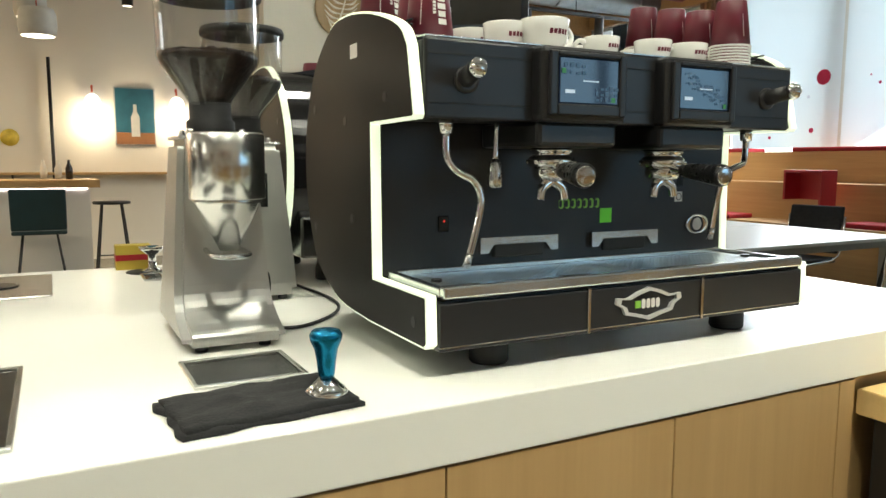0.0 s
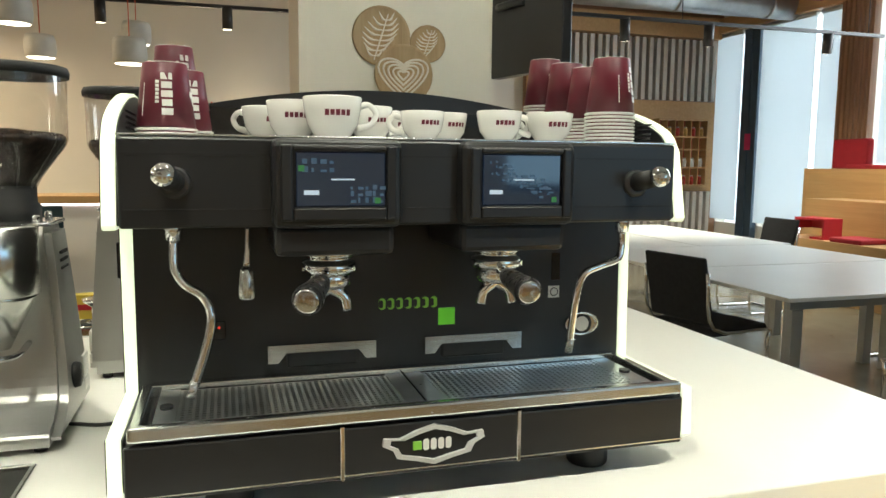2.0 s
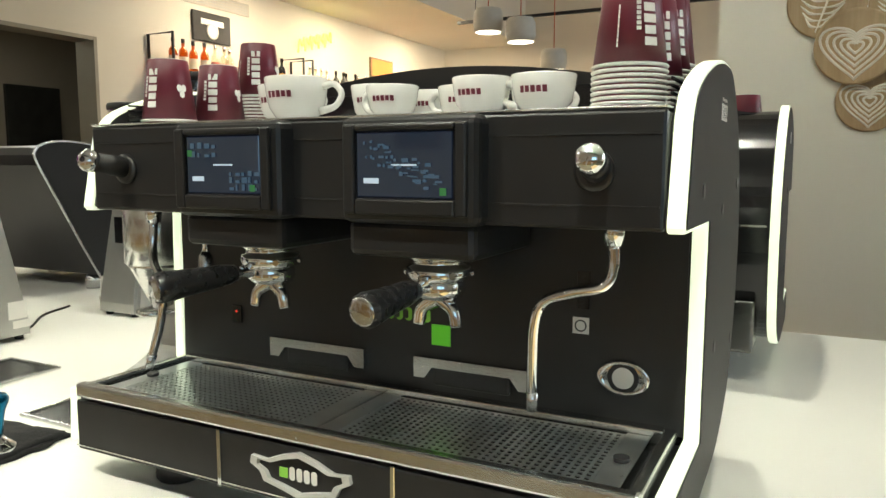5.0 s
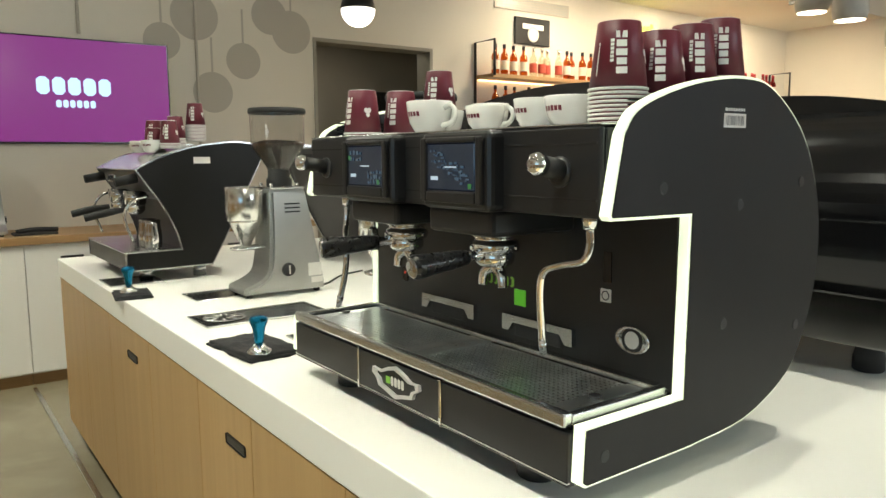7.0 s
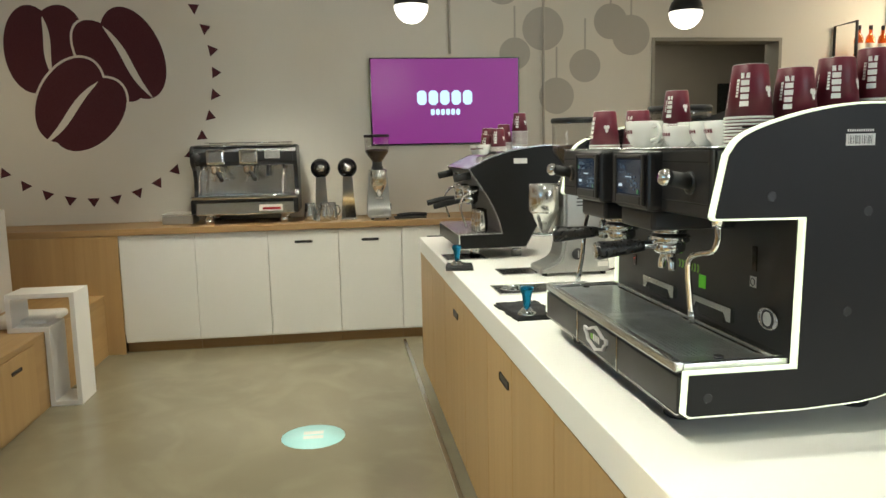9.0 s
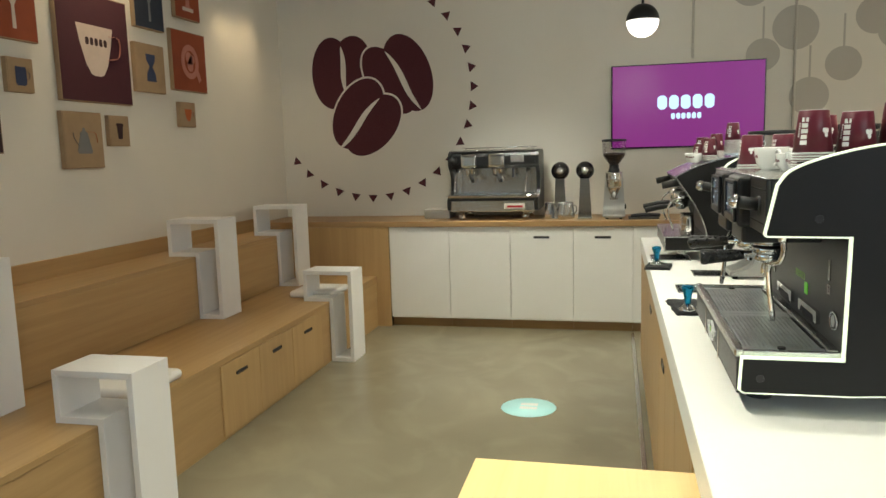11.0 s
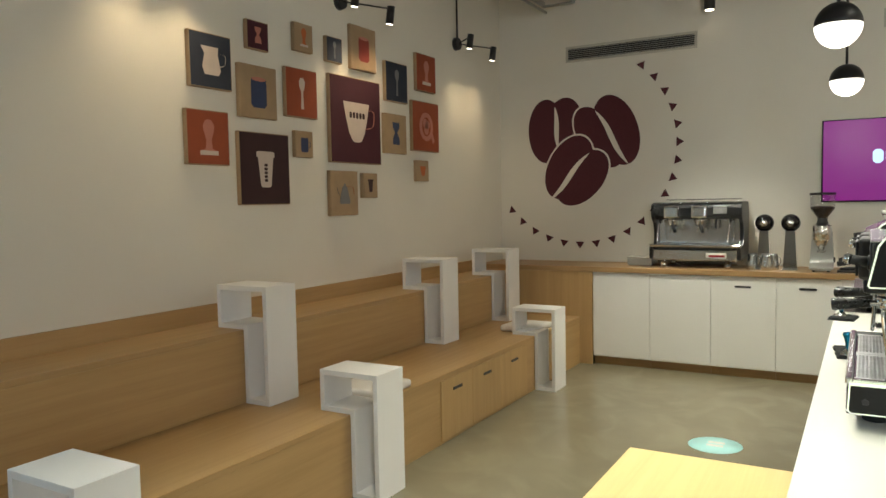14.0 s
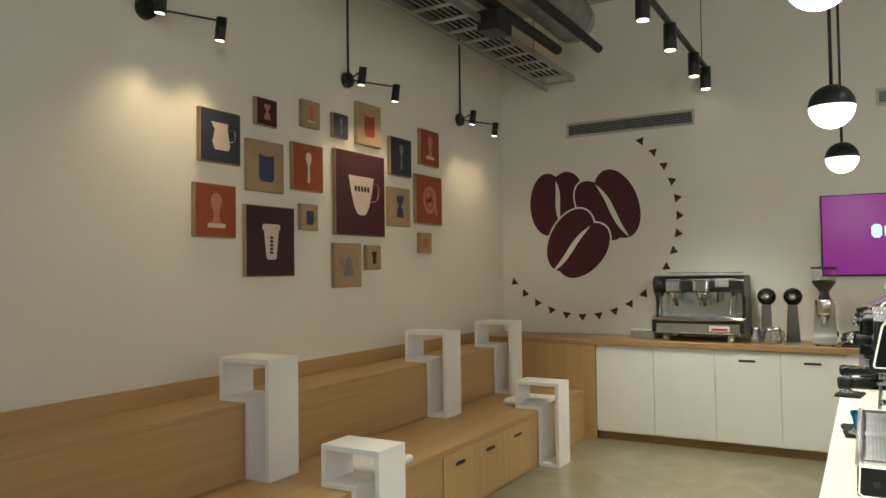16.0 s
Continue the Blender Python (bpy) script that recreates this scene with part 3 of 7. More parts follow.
def espresso_machine(at, label, turn=0.0):
    H = 0.4298
    ob = thing("espresso_machine", at, label, "espresso machine", "lit two-group espresso machines", turn)
    o = plate_outline()
    for s in (-1, 1):
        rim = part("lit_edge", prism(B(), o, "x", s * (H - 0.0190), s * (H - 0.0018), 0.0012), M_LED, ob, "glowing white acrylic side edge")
        pl = part("side_panel", prism(B(), inset(o, 0.004), "x", s * (H - 0.0016), s * H, 0.0005), M_SIDE, ob, "dark soft-touch side panel")
        for y, z in ((0.045, 0.085), (0.30, 0.225), (0.33, 0.40), (0.505, 0.195), (0.50, 0.43), (0.15, 0.43)):
            part("screw", cyl(B(), (s * (H - 0.001), y, z), (s * (H + 0.0012), y, z), 0.009, 0.008, 14), M_BLACK, pl)
    W = H - 0.0217
    cover = inset(o, 0.012)
    k0 = min(range(len(cover)), key=lambda i: abs(cover[i][0] - 0.36) + abs(cover[i][1] - 0.574))
    k1 = max(i for i in range(len(cover)) if cover[i][0] > 0.22 and cover[i][1] < 0.1)
    arc = cover[k0:k1 + 1]
    body = [(0.216, 0.06)] + [(0.216, 0.512), (0.36, 0.512)] + arc
    part("rear_body", prism(B(), body, "x", -W, W), M_BLACKG, ob, "curved gloss black rear cover")
    part("service_panel", box(B(), -W + 0.02, W - 0.02, 0.44, 0.548, 0.075, 0.185, 0.006), M_REAR, ob, "steel rear service panel")
    # Thin steel strip that stands for the highlight on the gloss rear cover.
    part("rear_highlight_strip", box(B(), -W + 0.004, W - 0.004, 0.52, 0.5615, 0.335, 0.339), M_STEEL, ob)
    part("upper_housing", box(B(), -W, W, 0.06, 0.2158, 0.396, 0.510, 0.003), M_BLACK, ob)
    part("fascia", box(B(), -W, W, 0.050, 0.0598, 0.392, 0.512, 0.004), M_BLACK, ob)
    for z in (0.416, 0.489):
        part("fascia_line", box(B(), -W + 0.005, W - 0.005, 0.0485, 0.0505, z - 0.0012, z + 0.0012), M_RUBBER, ob)
    part("cup_tray", box(B(), -W, W, 0.05, 0.36, 0.5125, 0.5155, 0.001, 1), M_STEEL, ob, "steel cup warming tray")
    # arched guard behind the cups
    bm = B()
    gu = [(-W, 0.512)] + [(-W + 2 * W * i / 24, 0.558 + 0.054 * math.sin(math.pi * i / 24)) for i in range(25)] + [(W, 0.512)]
    prism(bm, gu, "y", 0.385, 0.392)
    part("cup_guard", bm, M_BLACK, ob, "arched black guard behind the cups")
    for s in (-1, 1):
        part("inner_panel", prism(B(), inset(o, 0.005), "x", s * (H - 0.0214), s * (H - 0.0192)), M_BLACK, ob)
        for i in range(4):
            z = 0.524 + 0.0075 * i
            part("side_rail", tube(B(), [(s * (W - 0.008), 0.11, z), (s * (W - 0.008), 0.35, z)], 0.0018, 6, 1), M_BLACKG, ob)
    screen_unit(ob, -0.216, -0.040, 0)
    screen_unit(ob, 0.047, 0.222, 1)
    for s in (-1, 1):
        k = part("steam_knob", cyl(B(), (s * 0.338, 0.056, 0.452), (s * 0.349, 0.004, 0.462), 0.015, 0.0135, 20), M_RUBBER, ob, "black steam knob with chrome end")
        part("chrome_end", lathe(B(), [(0.0135, 0), (0.0155, 0.003), (0.0155, 0.010), (0.011, 0.017), (0.004, 0.0195)], 24, (s * 0.349, 0.004, 0.462), pose(0, 0, 0, 80, 0, -s * 12)), M_CHROME, k)
        part("socket", lathe(B(), [(0.021, 0), (0.021, 0.006), (0.016, 0.008)], 24, (s * 0.338, 0.052, 0.452), pose(0, 0, 0, 90, 0, 0)), M_BLACK, k)
    part("back_panel", box(B(), -W, W, 0.2125, 0.2155, 0.13, 0.395), M_BLACK, ob, "black working panel")
    group_head(ob, -0.131, (-0.181, -0.047, 0.306))
    group_head(ob, 0.131, (0.122, -0.047, 0.305))
    wand([(0.347, 0.10, 0.372), (0.347, 0.10, 0.348), (0.338, 0.096, 0.327), (0.303, 0.088, 0.318), (0.273, 0.086, 0.305), (0.262, 0.088, 0.27), (0.257, 0.10, 0.179)], ob)
    wand([(-0.345, 0.10, 0.372), (-0.345, 0.096, 0.335), (-0.332, 0.086, 0.312), (-0.308, 0.074, 0.296), (-0.298, 0.069, 0.268), (-0.306, 0.068, 0.225), (-0.327, 0.064, 0.162)], ob)
    hw = part("hot_water_tap", tube(B(), [(-0.246, 0.106, 0.392), (-0.247, 0.106, 0.36), (-0.249, 0.106, 0.33)], [0.004, 0.004, 0.0055], 10, 4), M_CHROME, ob, "chrome hot water outlet")
    part("nozzle", lathe(B(), [(0.006, 0.332), (0.010, 0.326), (0.0125, 0.30), (0.0125, 0.287), (0.009, 0.284)], 16, (-0.249, 0.106, 0)), M_STEEL, hw)
    # drip tray
    tray = part("drip_tray", box(B(), -0.399, 0.399, 0.012, 0.211, 0.1185, 0.124), M_PAN, ob)
    bm = box(B(), -0.4028, 0.4028, -0.004, 0.014, 0.124, 0.144, 0.004)
    box(bm, -0.4028, -0.389, 0.0135, 0.211, 0.124, 0.140, 0.002)
    box(bm, 0.389, 0.4028, 0.0135, 0.211, 0.124, 0.140, 0.002)
    box(bm, -0.389, 0.389, 0.19, 0.211, 0.124, 0.142, 0.002)
    part("tray_frame", bm, M_STEEL, tray, "brushed steel rim")
    for x0, x1 in ((-0.374, -0.004), (0.004, 0.374)):
        bm = B()
        n = 38
        for i in range(n + 1):
            x = x0 + (x1 - x0) * i / n
            box(bm, x - 0.0021, x + 0.0021, 0.022, 0.184, 0.1322, 0.1335)
        for j in range(17):
            y = 0.024 + 0.158 * j / 16
            box(bm, x0, x1, y - 0.0020, y + 0.0020, 0.1324, 0.1337)
        box(bm, x0 - 0.002, x0 + 0.026, 0.018, 0.188, 0.1320, 0.1342)
        box(bm, x1 - 0.026, x1 + 0.002, 0.018, 0.188, 0.1320, 0.1342)
        part("grate", bm, M_GRATE, tray, "perforated steel drip grate")
    for x in (-0.362, 0.362):
        part("drain_plug", cyl(B(), (x, 0.10, 0.133), (x, 0.10, 0.139), 0.009, 0.009, 16), M_BLACK, tray)
    fp = part("front_panel", box(B(), -W - 0.0, W, 0.0, 0.22, 0.044, 0.1182, 0.003), M_BLACK, ob)
    part("trim_line", box(B(), -W, W, -0.002, 0.004, 0.050, 0.052), M_STEEL, fp)
    for x in (-0.130, 0.130):
        part("divider", box(B(), x - 0.003, x + 0.003, -0.004, 0.003, 0.044, 0.122, 0.0008, 1), M_CHROME, fp, "chrome divider")
    # emblem: plain shapes
    half = [(0.0, 0.029), (0.026, 0.022), (0.05, 0.012), (0.073, 0.014), (0.075, 0.004), (0.06, -0.004), (0.054, -0.016), (0.026, -0.022), (0.0, -0.029)]
    out = half + [(-u, v) for u, v in reversed(half[1:-1])]
    inn = [(u * 0.86, v * 0.78) for u, v in out]
    bm = B()
    r0, r1 = [[bm.verts.new((u, y, 0.085 + v)) for u, v in o2] for y, o2 in ((-0.006, out), (-0.006, inn))]
    q0, q1 = [[bm.verts.new((u, 0.0, 0.085 + v)) for u, v in o2] for o2 in (out, inn)]
    for i in range(len(out)):
        j = (i + 1) % len(out)
        bm.faces.new((r0[i], r0[j], r1[j], r1[i]))
        bm.faces.new((r0[j], r0[i], q0[i], q0[j]))
        bm.faces.new((r1[i], r1[j], q1[j], q1[i]))
    bmesh.ops.recalc_face_normals(bm, faces=bm.faces)
    em = part("emblem", bm, M_SATIN, fp, "chrome badge outline")
    part("emblem_mark", letters(B(), 4, 0.044, 0.017, (0.006, 0.085), 0.2, lambda u, v: (u, -0.003, v)), M_CUPW, em)
    part("emblem_leaf", box(B(), -0.031, -0.018, -0.004, -0.002, 0.078, 0.091, 0.0009, 1), M_LIME, em)
    # back panel details
    bm = letters(B(), 7, 0.104, 0.019, (0.016, 0.247), 0.22, lambda u, v: (u, 0.2118, v))
    part("model_mark", bm, M_LIME, ob, "row of lime outline letters as bars")
    bm = letters(B(), 7, 0.102, 0.013, (0.015, 0.247), 0.5, lambda u, v: (u, 0.2112, v))
    part("model_mark_core", bm, M_BLACK, ob)
    part("green_glow_sticker", box(B(), 0.067, 0.096, 0.2105, 0.2122, 0.207, 0.236), M_GREEN, ob, "bright green square sticker with a faint added glow")
    part("warning_sticker", box(B(), 0.270, 0.291, 0.2108, 0.2122, 0.245, 0.266), M_CUPW, ob, "small white warning sticker")
    part("warning_ring", lathe(B(), [(0.0062, 0), (0.0078, 0), (0.0078, 0.0006), (0.0062, 0.0006)], 20, (0.2805, 0.2106, 0.2555), pose(0, 0, 0, 90), True), M_BLACK, ob)
    part("level_strip", box(B(), 0.275, 0.291, 0.2106, 0.2122, 0.277, 0.325), M_BLACKG, ob)
    gau = part("pressure_badge", lathe(B(), [(0.030, 0.0), (0.033, 0.002), (0.0325, 0.004), (0.027, 0.0045), (0.026, 0.003)], 36, (0.336, 0.212, 0.195), pose(0, 0, 0, 90) @ Matrix.Diagonal((1, 0.66, 1, 1))), M_CHROME, ob, "oval chrome badge with white disc")
    part("badge_ring", lathe(B(), [(0.0195, 0.0), (0.0195, 0.0036)], 30, (0.336, 0.212, 0.195), pose(0, 0, 0, 90)), M_BLACK, gau)
    part("badge_disc", lathe(B(), [(0.0135, 0.0), (0.0135, 0.0042)], 30, (0.336, 0.212, 0.195), pose(0, 0, 0, 90)), M_CUPW, gau)
    part("switch", box(B(), -0.301, -0.280, 0.2095, 0.2122, 0.203, 0.232, 0.002), M_PAN, ob)
    part("switch_light", cyl(B(), (-0.290, 0.2096, 0.222), (-0.290, 0.2085, 0.222), 0.0022, 0.002, 10), M_REDLED, ob)
    for x in (-0.217, 0.042):
        h = part("tray_handle", prism(B(), [(x, 0.160), (x, 0.189), (x + 0.175, 0.189), (x + 0.175, 0.160), (x + 0.158, 0.160), (x + 0.146, 0.176), (x + 0.029, 0.176), (x + 0.017, 0.160)], "y", 0.203, 0.2122), M_STEEL, ob, "steel grip plate over a dark recess")
        part("recess", box(B(), x + 0.03, x + 0.145, 0.206, 0.2123, 0.15, 0.1765, 0.004), M_RUBBER, h)
    part("small_label", box(B(), -H - 0.0007, -H, 0.268, 0.300, 0.506, 0.530), M_CUPW, ob, "small pale label")
    part("barcode_label", box(B(), H, H + 0.0007, 0.281, 0.335, 0.512, 0.532), M_CUPW, ob, "white barcode label")
    bm = B()
    rnd = random.Random(3)
    y = 0.285
    while y < 0.328:
        w = rnd.choice((0.0006, 0.0009, 0.0013))
        bm.faces.new([bm.verts.new((H + 0.0011, a, b)) for a, b in ((y, 0.515), (y + w, 0.515), (y + w, 0.529), (y, 0.529))])
        y += w + rnd.choice((0.0012, 0.0018, 0.0024))
    part("barcode", bm, M_BLACK, ob)
    part("label_print", letters(B(), 12, 0.050, 0.0045, (0.308, 0.5375), 0.3, lambda u, v: (H + 0.0004, u, v)), M_CUPW, ob, "thin pale print above the label")
    for x in (-0.28, 0.28):
        for yy in (0.07, 0.43):
            part("foot", lathe(B(), [(0.030, 0.0), (0.033, 0.004), (0.033, 0.03), (0.028, 0.048), (0.028, 0.062)], 24, (x, yy, 0)), M_RUBBER, ob)
    return ob


M_REDLED = glow_mat("red_indicator", (1.0, 0.05, 0.02), 0.7, (0.2, 0.02, 0.02))
m1 = espresso_machine((1.3175, 1.40, CZ), "black two-group espresso machine with glowing white side edges")
m2 = copy_thing(m1, pose(1.366, 2.85, CZ, 0, 0, 180))
tagged(m2, "black espresso machine standing back to back, facing away")


# ---- cups ----
def print_on(bm, n, w, h, radius, z, heading, upright=False, gap=0.25, lift=0.0006):
    """Plain bars for a line of print, wrapped on a turned surface of radius(z)."""
    cells = []
    cw = w / n
    for i in range(n):
        a = -w / 2 + i * cw
        hh = h * (1.0, 0.92, 1.0, 0.9, 1.0)[i % 5]
        cells.append((a, a + cw * (1 - gap), -hh / 2, hh / 2))
    for u0, u1, v0, v1 in cells:
        vs = []
        for u, v in ((u0, v0), (u1, v0), (u1, v1), (u0, v1)):
            du, dz = (v, -u) if upright else (u, v)
            r = radius(z + dz) + lift
            a = heading + du / r
            vs.append(bm.verts.new((r * math.cos(a), r * math.sin(a), z + dz)))
        bm.faces.new(vs)
    return bm


def paper_stack(at, rims, label, heading=-1.57, turn=0.0, s=1.0, name="cup_stack"):
    """An upturned paper cup on a nest of others, of which the rolled rims show."""
    ob = thing(name, at, label, "paper cups", "stacked paper cups", turn)
    base = 0.0058 * s * rims
    R0, R1, HH = 0.0405 * s, 0.0295 * s, 0.092 * s
    for i in range(rims + 1):
        z = 0.0058 * s * i
        part("rim", lathe(B(), [(R0 - 0.002, z), (R0 + 0.0012, z + 0.0008), (R0 + 0.0018, z + 0.0028), (R0 + 0.0008, z + 0.0038), (R0 - 0.002, z + 0.004)], 28), M_CUPW, ob, "white rolled rim")
        if i < rims:
            part("lower_wall", lathe(B(), [(R0 - 0.001, z + 0.0039), (R0 - 0.0015, z + 0.006 * s)], 28), M_MAROON, ob)
    cup = part("top_cup", lathe(B(), [(R0 - 0.0005, base + 0.0047), (R1, base + HH), (R1 - 0.0008, base + HH + 0.0008), (R1 - 0.003, base + HH), (R1 - 0.004, base + HH - 0.007), (0.0, base + HH - 0.007)], 32), M_MAROON, ob, "maroon paper cup with white print")
    rad = lambda z: R0 + (R1 - R0) * (z - base - 0.0047) / (HH - 0.0047)
    part("print", print_on(B(), 5, 0.060 * s, 0.0150 * s, rad, base + HH * 0.52, heading, True), M_CUPW, cup)
    part("small_print", print_on(B(), 6, 0.032 * s, 0.005 * s, rad, base + HH * 0.56, heading - 0.36, True), M_CUPW, cup)
    ring = B()
    for k in range(3):
        a0 = heading + 1.25 + (-0.10, 0.10, 0.0)[k]
        z0 = base + HH * 0.5 + (0.004, 0.004, -0.005)[k] * s
        vs = []
        for j in range(12):
            t = 2 * math.pi * j / 12
            z = z0 + 0.0055 * s * math.sin(t)
            r = rad(z) + 0.0006
            vs.append(ring.verts.new((r * math.cos(a0 + 0.0042 * s / r * math.cos(t)), r * math.sin(a0 + 0.0042 * s / r * math.cos(t)), z)))
        ring.faces.new(vs)
    part("bean_print", ring, M_CUPW, cup)
    part("base_edge", lathe(B(), [(R1 - 0.0032, base + HH - 0.0005), (R1 - 0.0006, base + HH + 0.0012), (R1 - 0.0022, base + HH + 0.0018), (R1 - 0.0036, base + HH + 0.0004)], 32, (0, 0, 0), None, True), M_CUPW, cup, "pale paper edge")
    part("seam_print", print_on(B(), 9, 0.045 * s, 0.0018 * s, rad, base + HH * 0.45, heading - 0.95, True, 0.15), M_CUPW, cup)
    return ob


def coffee_cup(at, r, h, heading, handle, label):
    """A thick porcelain cup with a loop handle."""
    ob = thing("coffee_cup", at, label, "cup", "white porcelain cups")
    prof = [(0.0, 0.002), (r * 0.52, 0.0), (r * 0.58, 0.003), (r * 0.66, 0.007), (r * 0.85, h * 0.33), (r * 0.945, h * 0.66), (r, h * 0.97), (r - 0.0012, h), (r - 0.0035, h - 0.001), (r * 0.87, h * 0.6), (r * 0.60, h * 0.16), (0.0, h * 0.12)]
    cup = part("bowl", lathe(B(), prof, 36), M_PORC, ob)
    d = Vector((math.cos(handle), math.sin(handle), 0))
    pts = [d * r * 0.93 + Vector((0, 0, h * 0.80)), d * (r + h * 0.22) + Vector((0, 0, h * 0.84)), d * (r + h * 0.40) + Vector((0, 0, h * 0.62)), d * (r + h * 0.24) + Vector((0, 0, h * 0.36)), d * r * 0.82 + Vector((0, 0, h * 0.26))]
    part("handle", tube(B(), pts, [0.0058, 0.0045, 0.0045, 0.0045, 0.006], 10, 6), M_PORC, ob)
    rad = lambda z: r * (0.66 + 0.34 * max(0, z / h) ** 0.55) + 0.0012
    part("print", print_on(B(), 5, r * 0.90, r * 0.20, rad, h * 0.60, heading, False, 0.25, 0.0009), M_MARK, ob, "maroon print bars")
    return ob


TZ = CZ + 0.5157
for x, y, rims, hd in ((1.664, 1.552, 8, -0.75), (1.667, 1.636, 7, -0.85), (1.663, 1.718, 10, -0.6), (1.656, 1.800, 13, -0.8)):
    paper_stack((x, y, TZ), rims, "tall stack of upturned maroon paper cups on the machine", hd)
for x, y, rims, hd in ((0.965, 1.546, 1, -1.45), (0.985, 1.632, 1, -1.1), (0.966, 1.750, 10, -1.0)):
    paper_stack((x, y, TZ), rims, "upturned maroon paper cups on the machine top", hd)
WHITE_CUP = "white porcelain coffee cup on the espresso machine"
for x, y, r, h, hd, hn in ((1.200, 1.557, 0.0465, 0.062, -1.5, 0.15), (1.11, 1.66, 0.042, 0.052, -1.2, 2.6), (1.145, 1.60, 0.042, 0.058, -1.5, 0.2), (1.275, 1.645, 0.038, 0.056, -1.4, 0.1),
                           (1.345, 1.575, 0.037, 0.046, -1.4, 2.9), (1.41, 1.66, 0.038, 0.05, -1.3, 3.0), (1.475, 1.575, 0.039, 0.050, -1.6, 0.2), (1.515, 1.665, 0.036, 0.046, -1.5, 0.4), (1.56, 1.565, 0.041, 0.048, -1.55, 3.0), (1.34, 1.70, 0.037, 0.05, -1.5, 0.0)):
    coffee_cup((x, y, TZ), r * 0.96, h, hd, hn, WHITE_CUP)
for x, y, rims in ((1.70, 2.55, 1), (1.10, 2.55, 0)):
    paper_stack((x, y, TZ), rims, "upturned maroon paper cups on the second machine", 0.5)


# ---- grinder ----
def grinder(at, label, turn=0.0):
    ob = thing("coffee_grinder", at, label, "grinder", "silver coffee grinders", turn)
    prof = smooth_line([(-0.155, 0.012, 0), (-0.152, 0.034, 0), (-0.11, 0.05, 0), (-0.072, 0.078, 0), (-0.058, 0.14, 0), (-0.052, 0.24, 0), (-0.05, 0.352, 0)], 4)
    side = [(p.x, p.y) for p in prof] + [(-0.045, 0.366), (0.075, 0.366), (0.084, 0.355), (0.112, 0.20), (0.14, 0.04), (0.14, 0.012)]
    bm = prism(B(), side, "x", -0.07, 0.07, 0.012)
    for v in bm.verts:
        k = 1.0 - 0.22 * max(0, min(1, (v.co.z - 0.05) / 0.30))
        v.co.x *= k * 1.27
    part("body", bm, M_CAST, ob, "silver cast body")
    for x in (-0.055, 0.055):
        for y in (-0.13, 0.12):
            part("foot", cyl(B(), (x, y, 0.0), (x, y, 0.014), 0.011, 0.012, 12), M_RUBBER, ob)
    part("top_plate", box(B(), -0.07, 0.07, -0.048, 0.078, 0.366, 0.374, 0.003), M_STEEL, ob)
    for x, y in ((-0.045, -0.035), (0.045, -0.035), (-0.045, 0.06), (0.045, 0.06)):
        part("knurled_nut", cyl(B(), (x, y, 0.374), (x, y, 0.386), 0.007, 0.006, 12), M_STEEL, ob)
    part("collar", lathe(B(), [(0.042, 0.372), (0.044, 0.376), (0.044, 0.40), (0.038, 0.405), (0.038, 0.435)], 28, (0, 0.015, 0)), M_RUBBER, ob)
    hop = part("hopper", lathe(B(), [(0.038, 0.43), (0.045, 0.445), (0.088, 0.505), (0.092, 0.515), (0.094, 0.625)], 40, (0, 0.015, 0), None, True), M_CLEAR, ob, "clear plastic bean hopper")
    hop.visible_shadow = False
    bm = B()
    prof2 = [(0.0, 0.434), (0.036, 0.434), (0.043, 0.446), (0.086, 0.505), (0.089, 0.515), (0.0895, 0.522), (0.06, 0.528), (0.0, 0.532)]
    lathe(bm, prof2, 40, (0, 0.015, 0))
    rnd = random.Random(9)
    for v in bm.verts:
        if v.co.z > 0.518:
            v.co.z += rnd.uniform(-0.004, 0.004)
    for _ in range(150):
        a, rr = rnd.uniform(0, 6.283), 0.083 * math.sqrt(rnd.random())
        m = Matrix.Translation((rr * math.cos(a), 0.015 + rr * math.sin(a), 0.529 - rr * 0.07)) @ Euler((rnd.uniform(0, 3), rnd.uniform(0, 3), rnd.uniform(0, 3))).to_matrix().to_4x4() @ Matrix.Diagonal((0.0058, 0.0042, 0.0036, 1))
        bmesh.ops.create_icosphere(bm, subdivisions=1, radius=1.0, matrix=m)
    tagged(part("beans", bm, M_BEANS, ob, "dark roasted coffee beans"), kind="stuff")
    part("lid", lathe(B(), [(0.0, 0.628), (0.092, 0.628), (0.098, 0.624), (0.099, 0.634), (0.096, 0.642), (0.0, 0.646)], 40, (0, 0.015, 0)), M_RUBBER, ob, "black hopper lid")
    dos = part("doser", lathe(B(), [(0.062, 0.262), (0.065, 0.264), (0.065, 0.372), (0.061, 0.376), (0.0, 0.378)], 48, (0, -0.115, 0)), M_POLISH, ob, "polished steel dosing drum")
    part("funnel", lathe(B(), [(0.063, 0.263), (0.056, 0.255), (0.016, 0.172), (0.012, 0.172), (0.045, 0.25)], 48, (0, -0.115, 0)), M_POLISH, dos)
    part("fork", tube(B(), [(-0.03, -0.06, 0.168), (-0.03, -0.14, 0.165), (0.0, -0.165, 0.165), (0.03, -0.14, 0.165), (0.03, -0.06, 0.168)], 0.005, 8, 5), M_STEEL, ob)
    k = part("side_knob", lathe(B(), [(0.022, 0), (0.024, 0.006), (0.022, 0.014), (0.0, 0.016)], 24, (0.083, 0.0, 0.09), pose(0, 0, 0, 0, 90, 0)), M_RUBBER, ob, "black round switch knob")
    part("pointer", box(B(), 0.0985, 0.1005, -0.003, 0.003, 0.075, 0.105), M_STEEL, k)
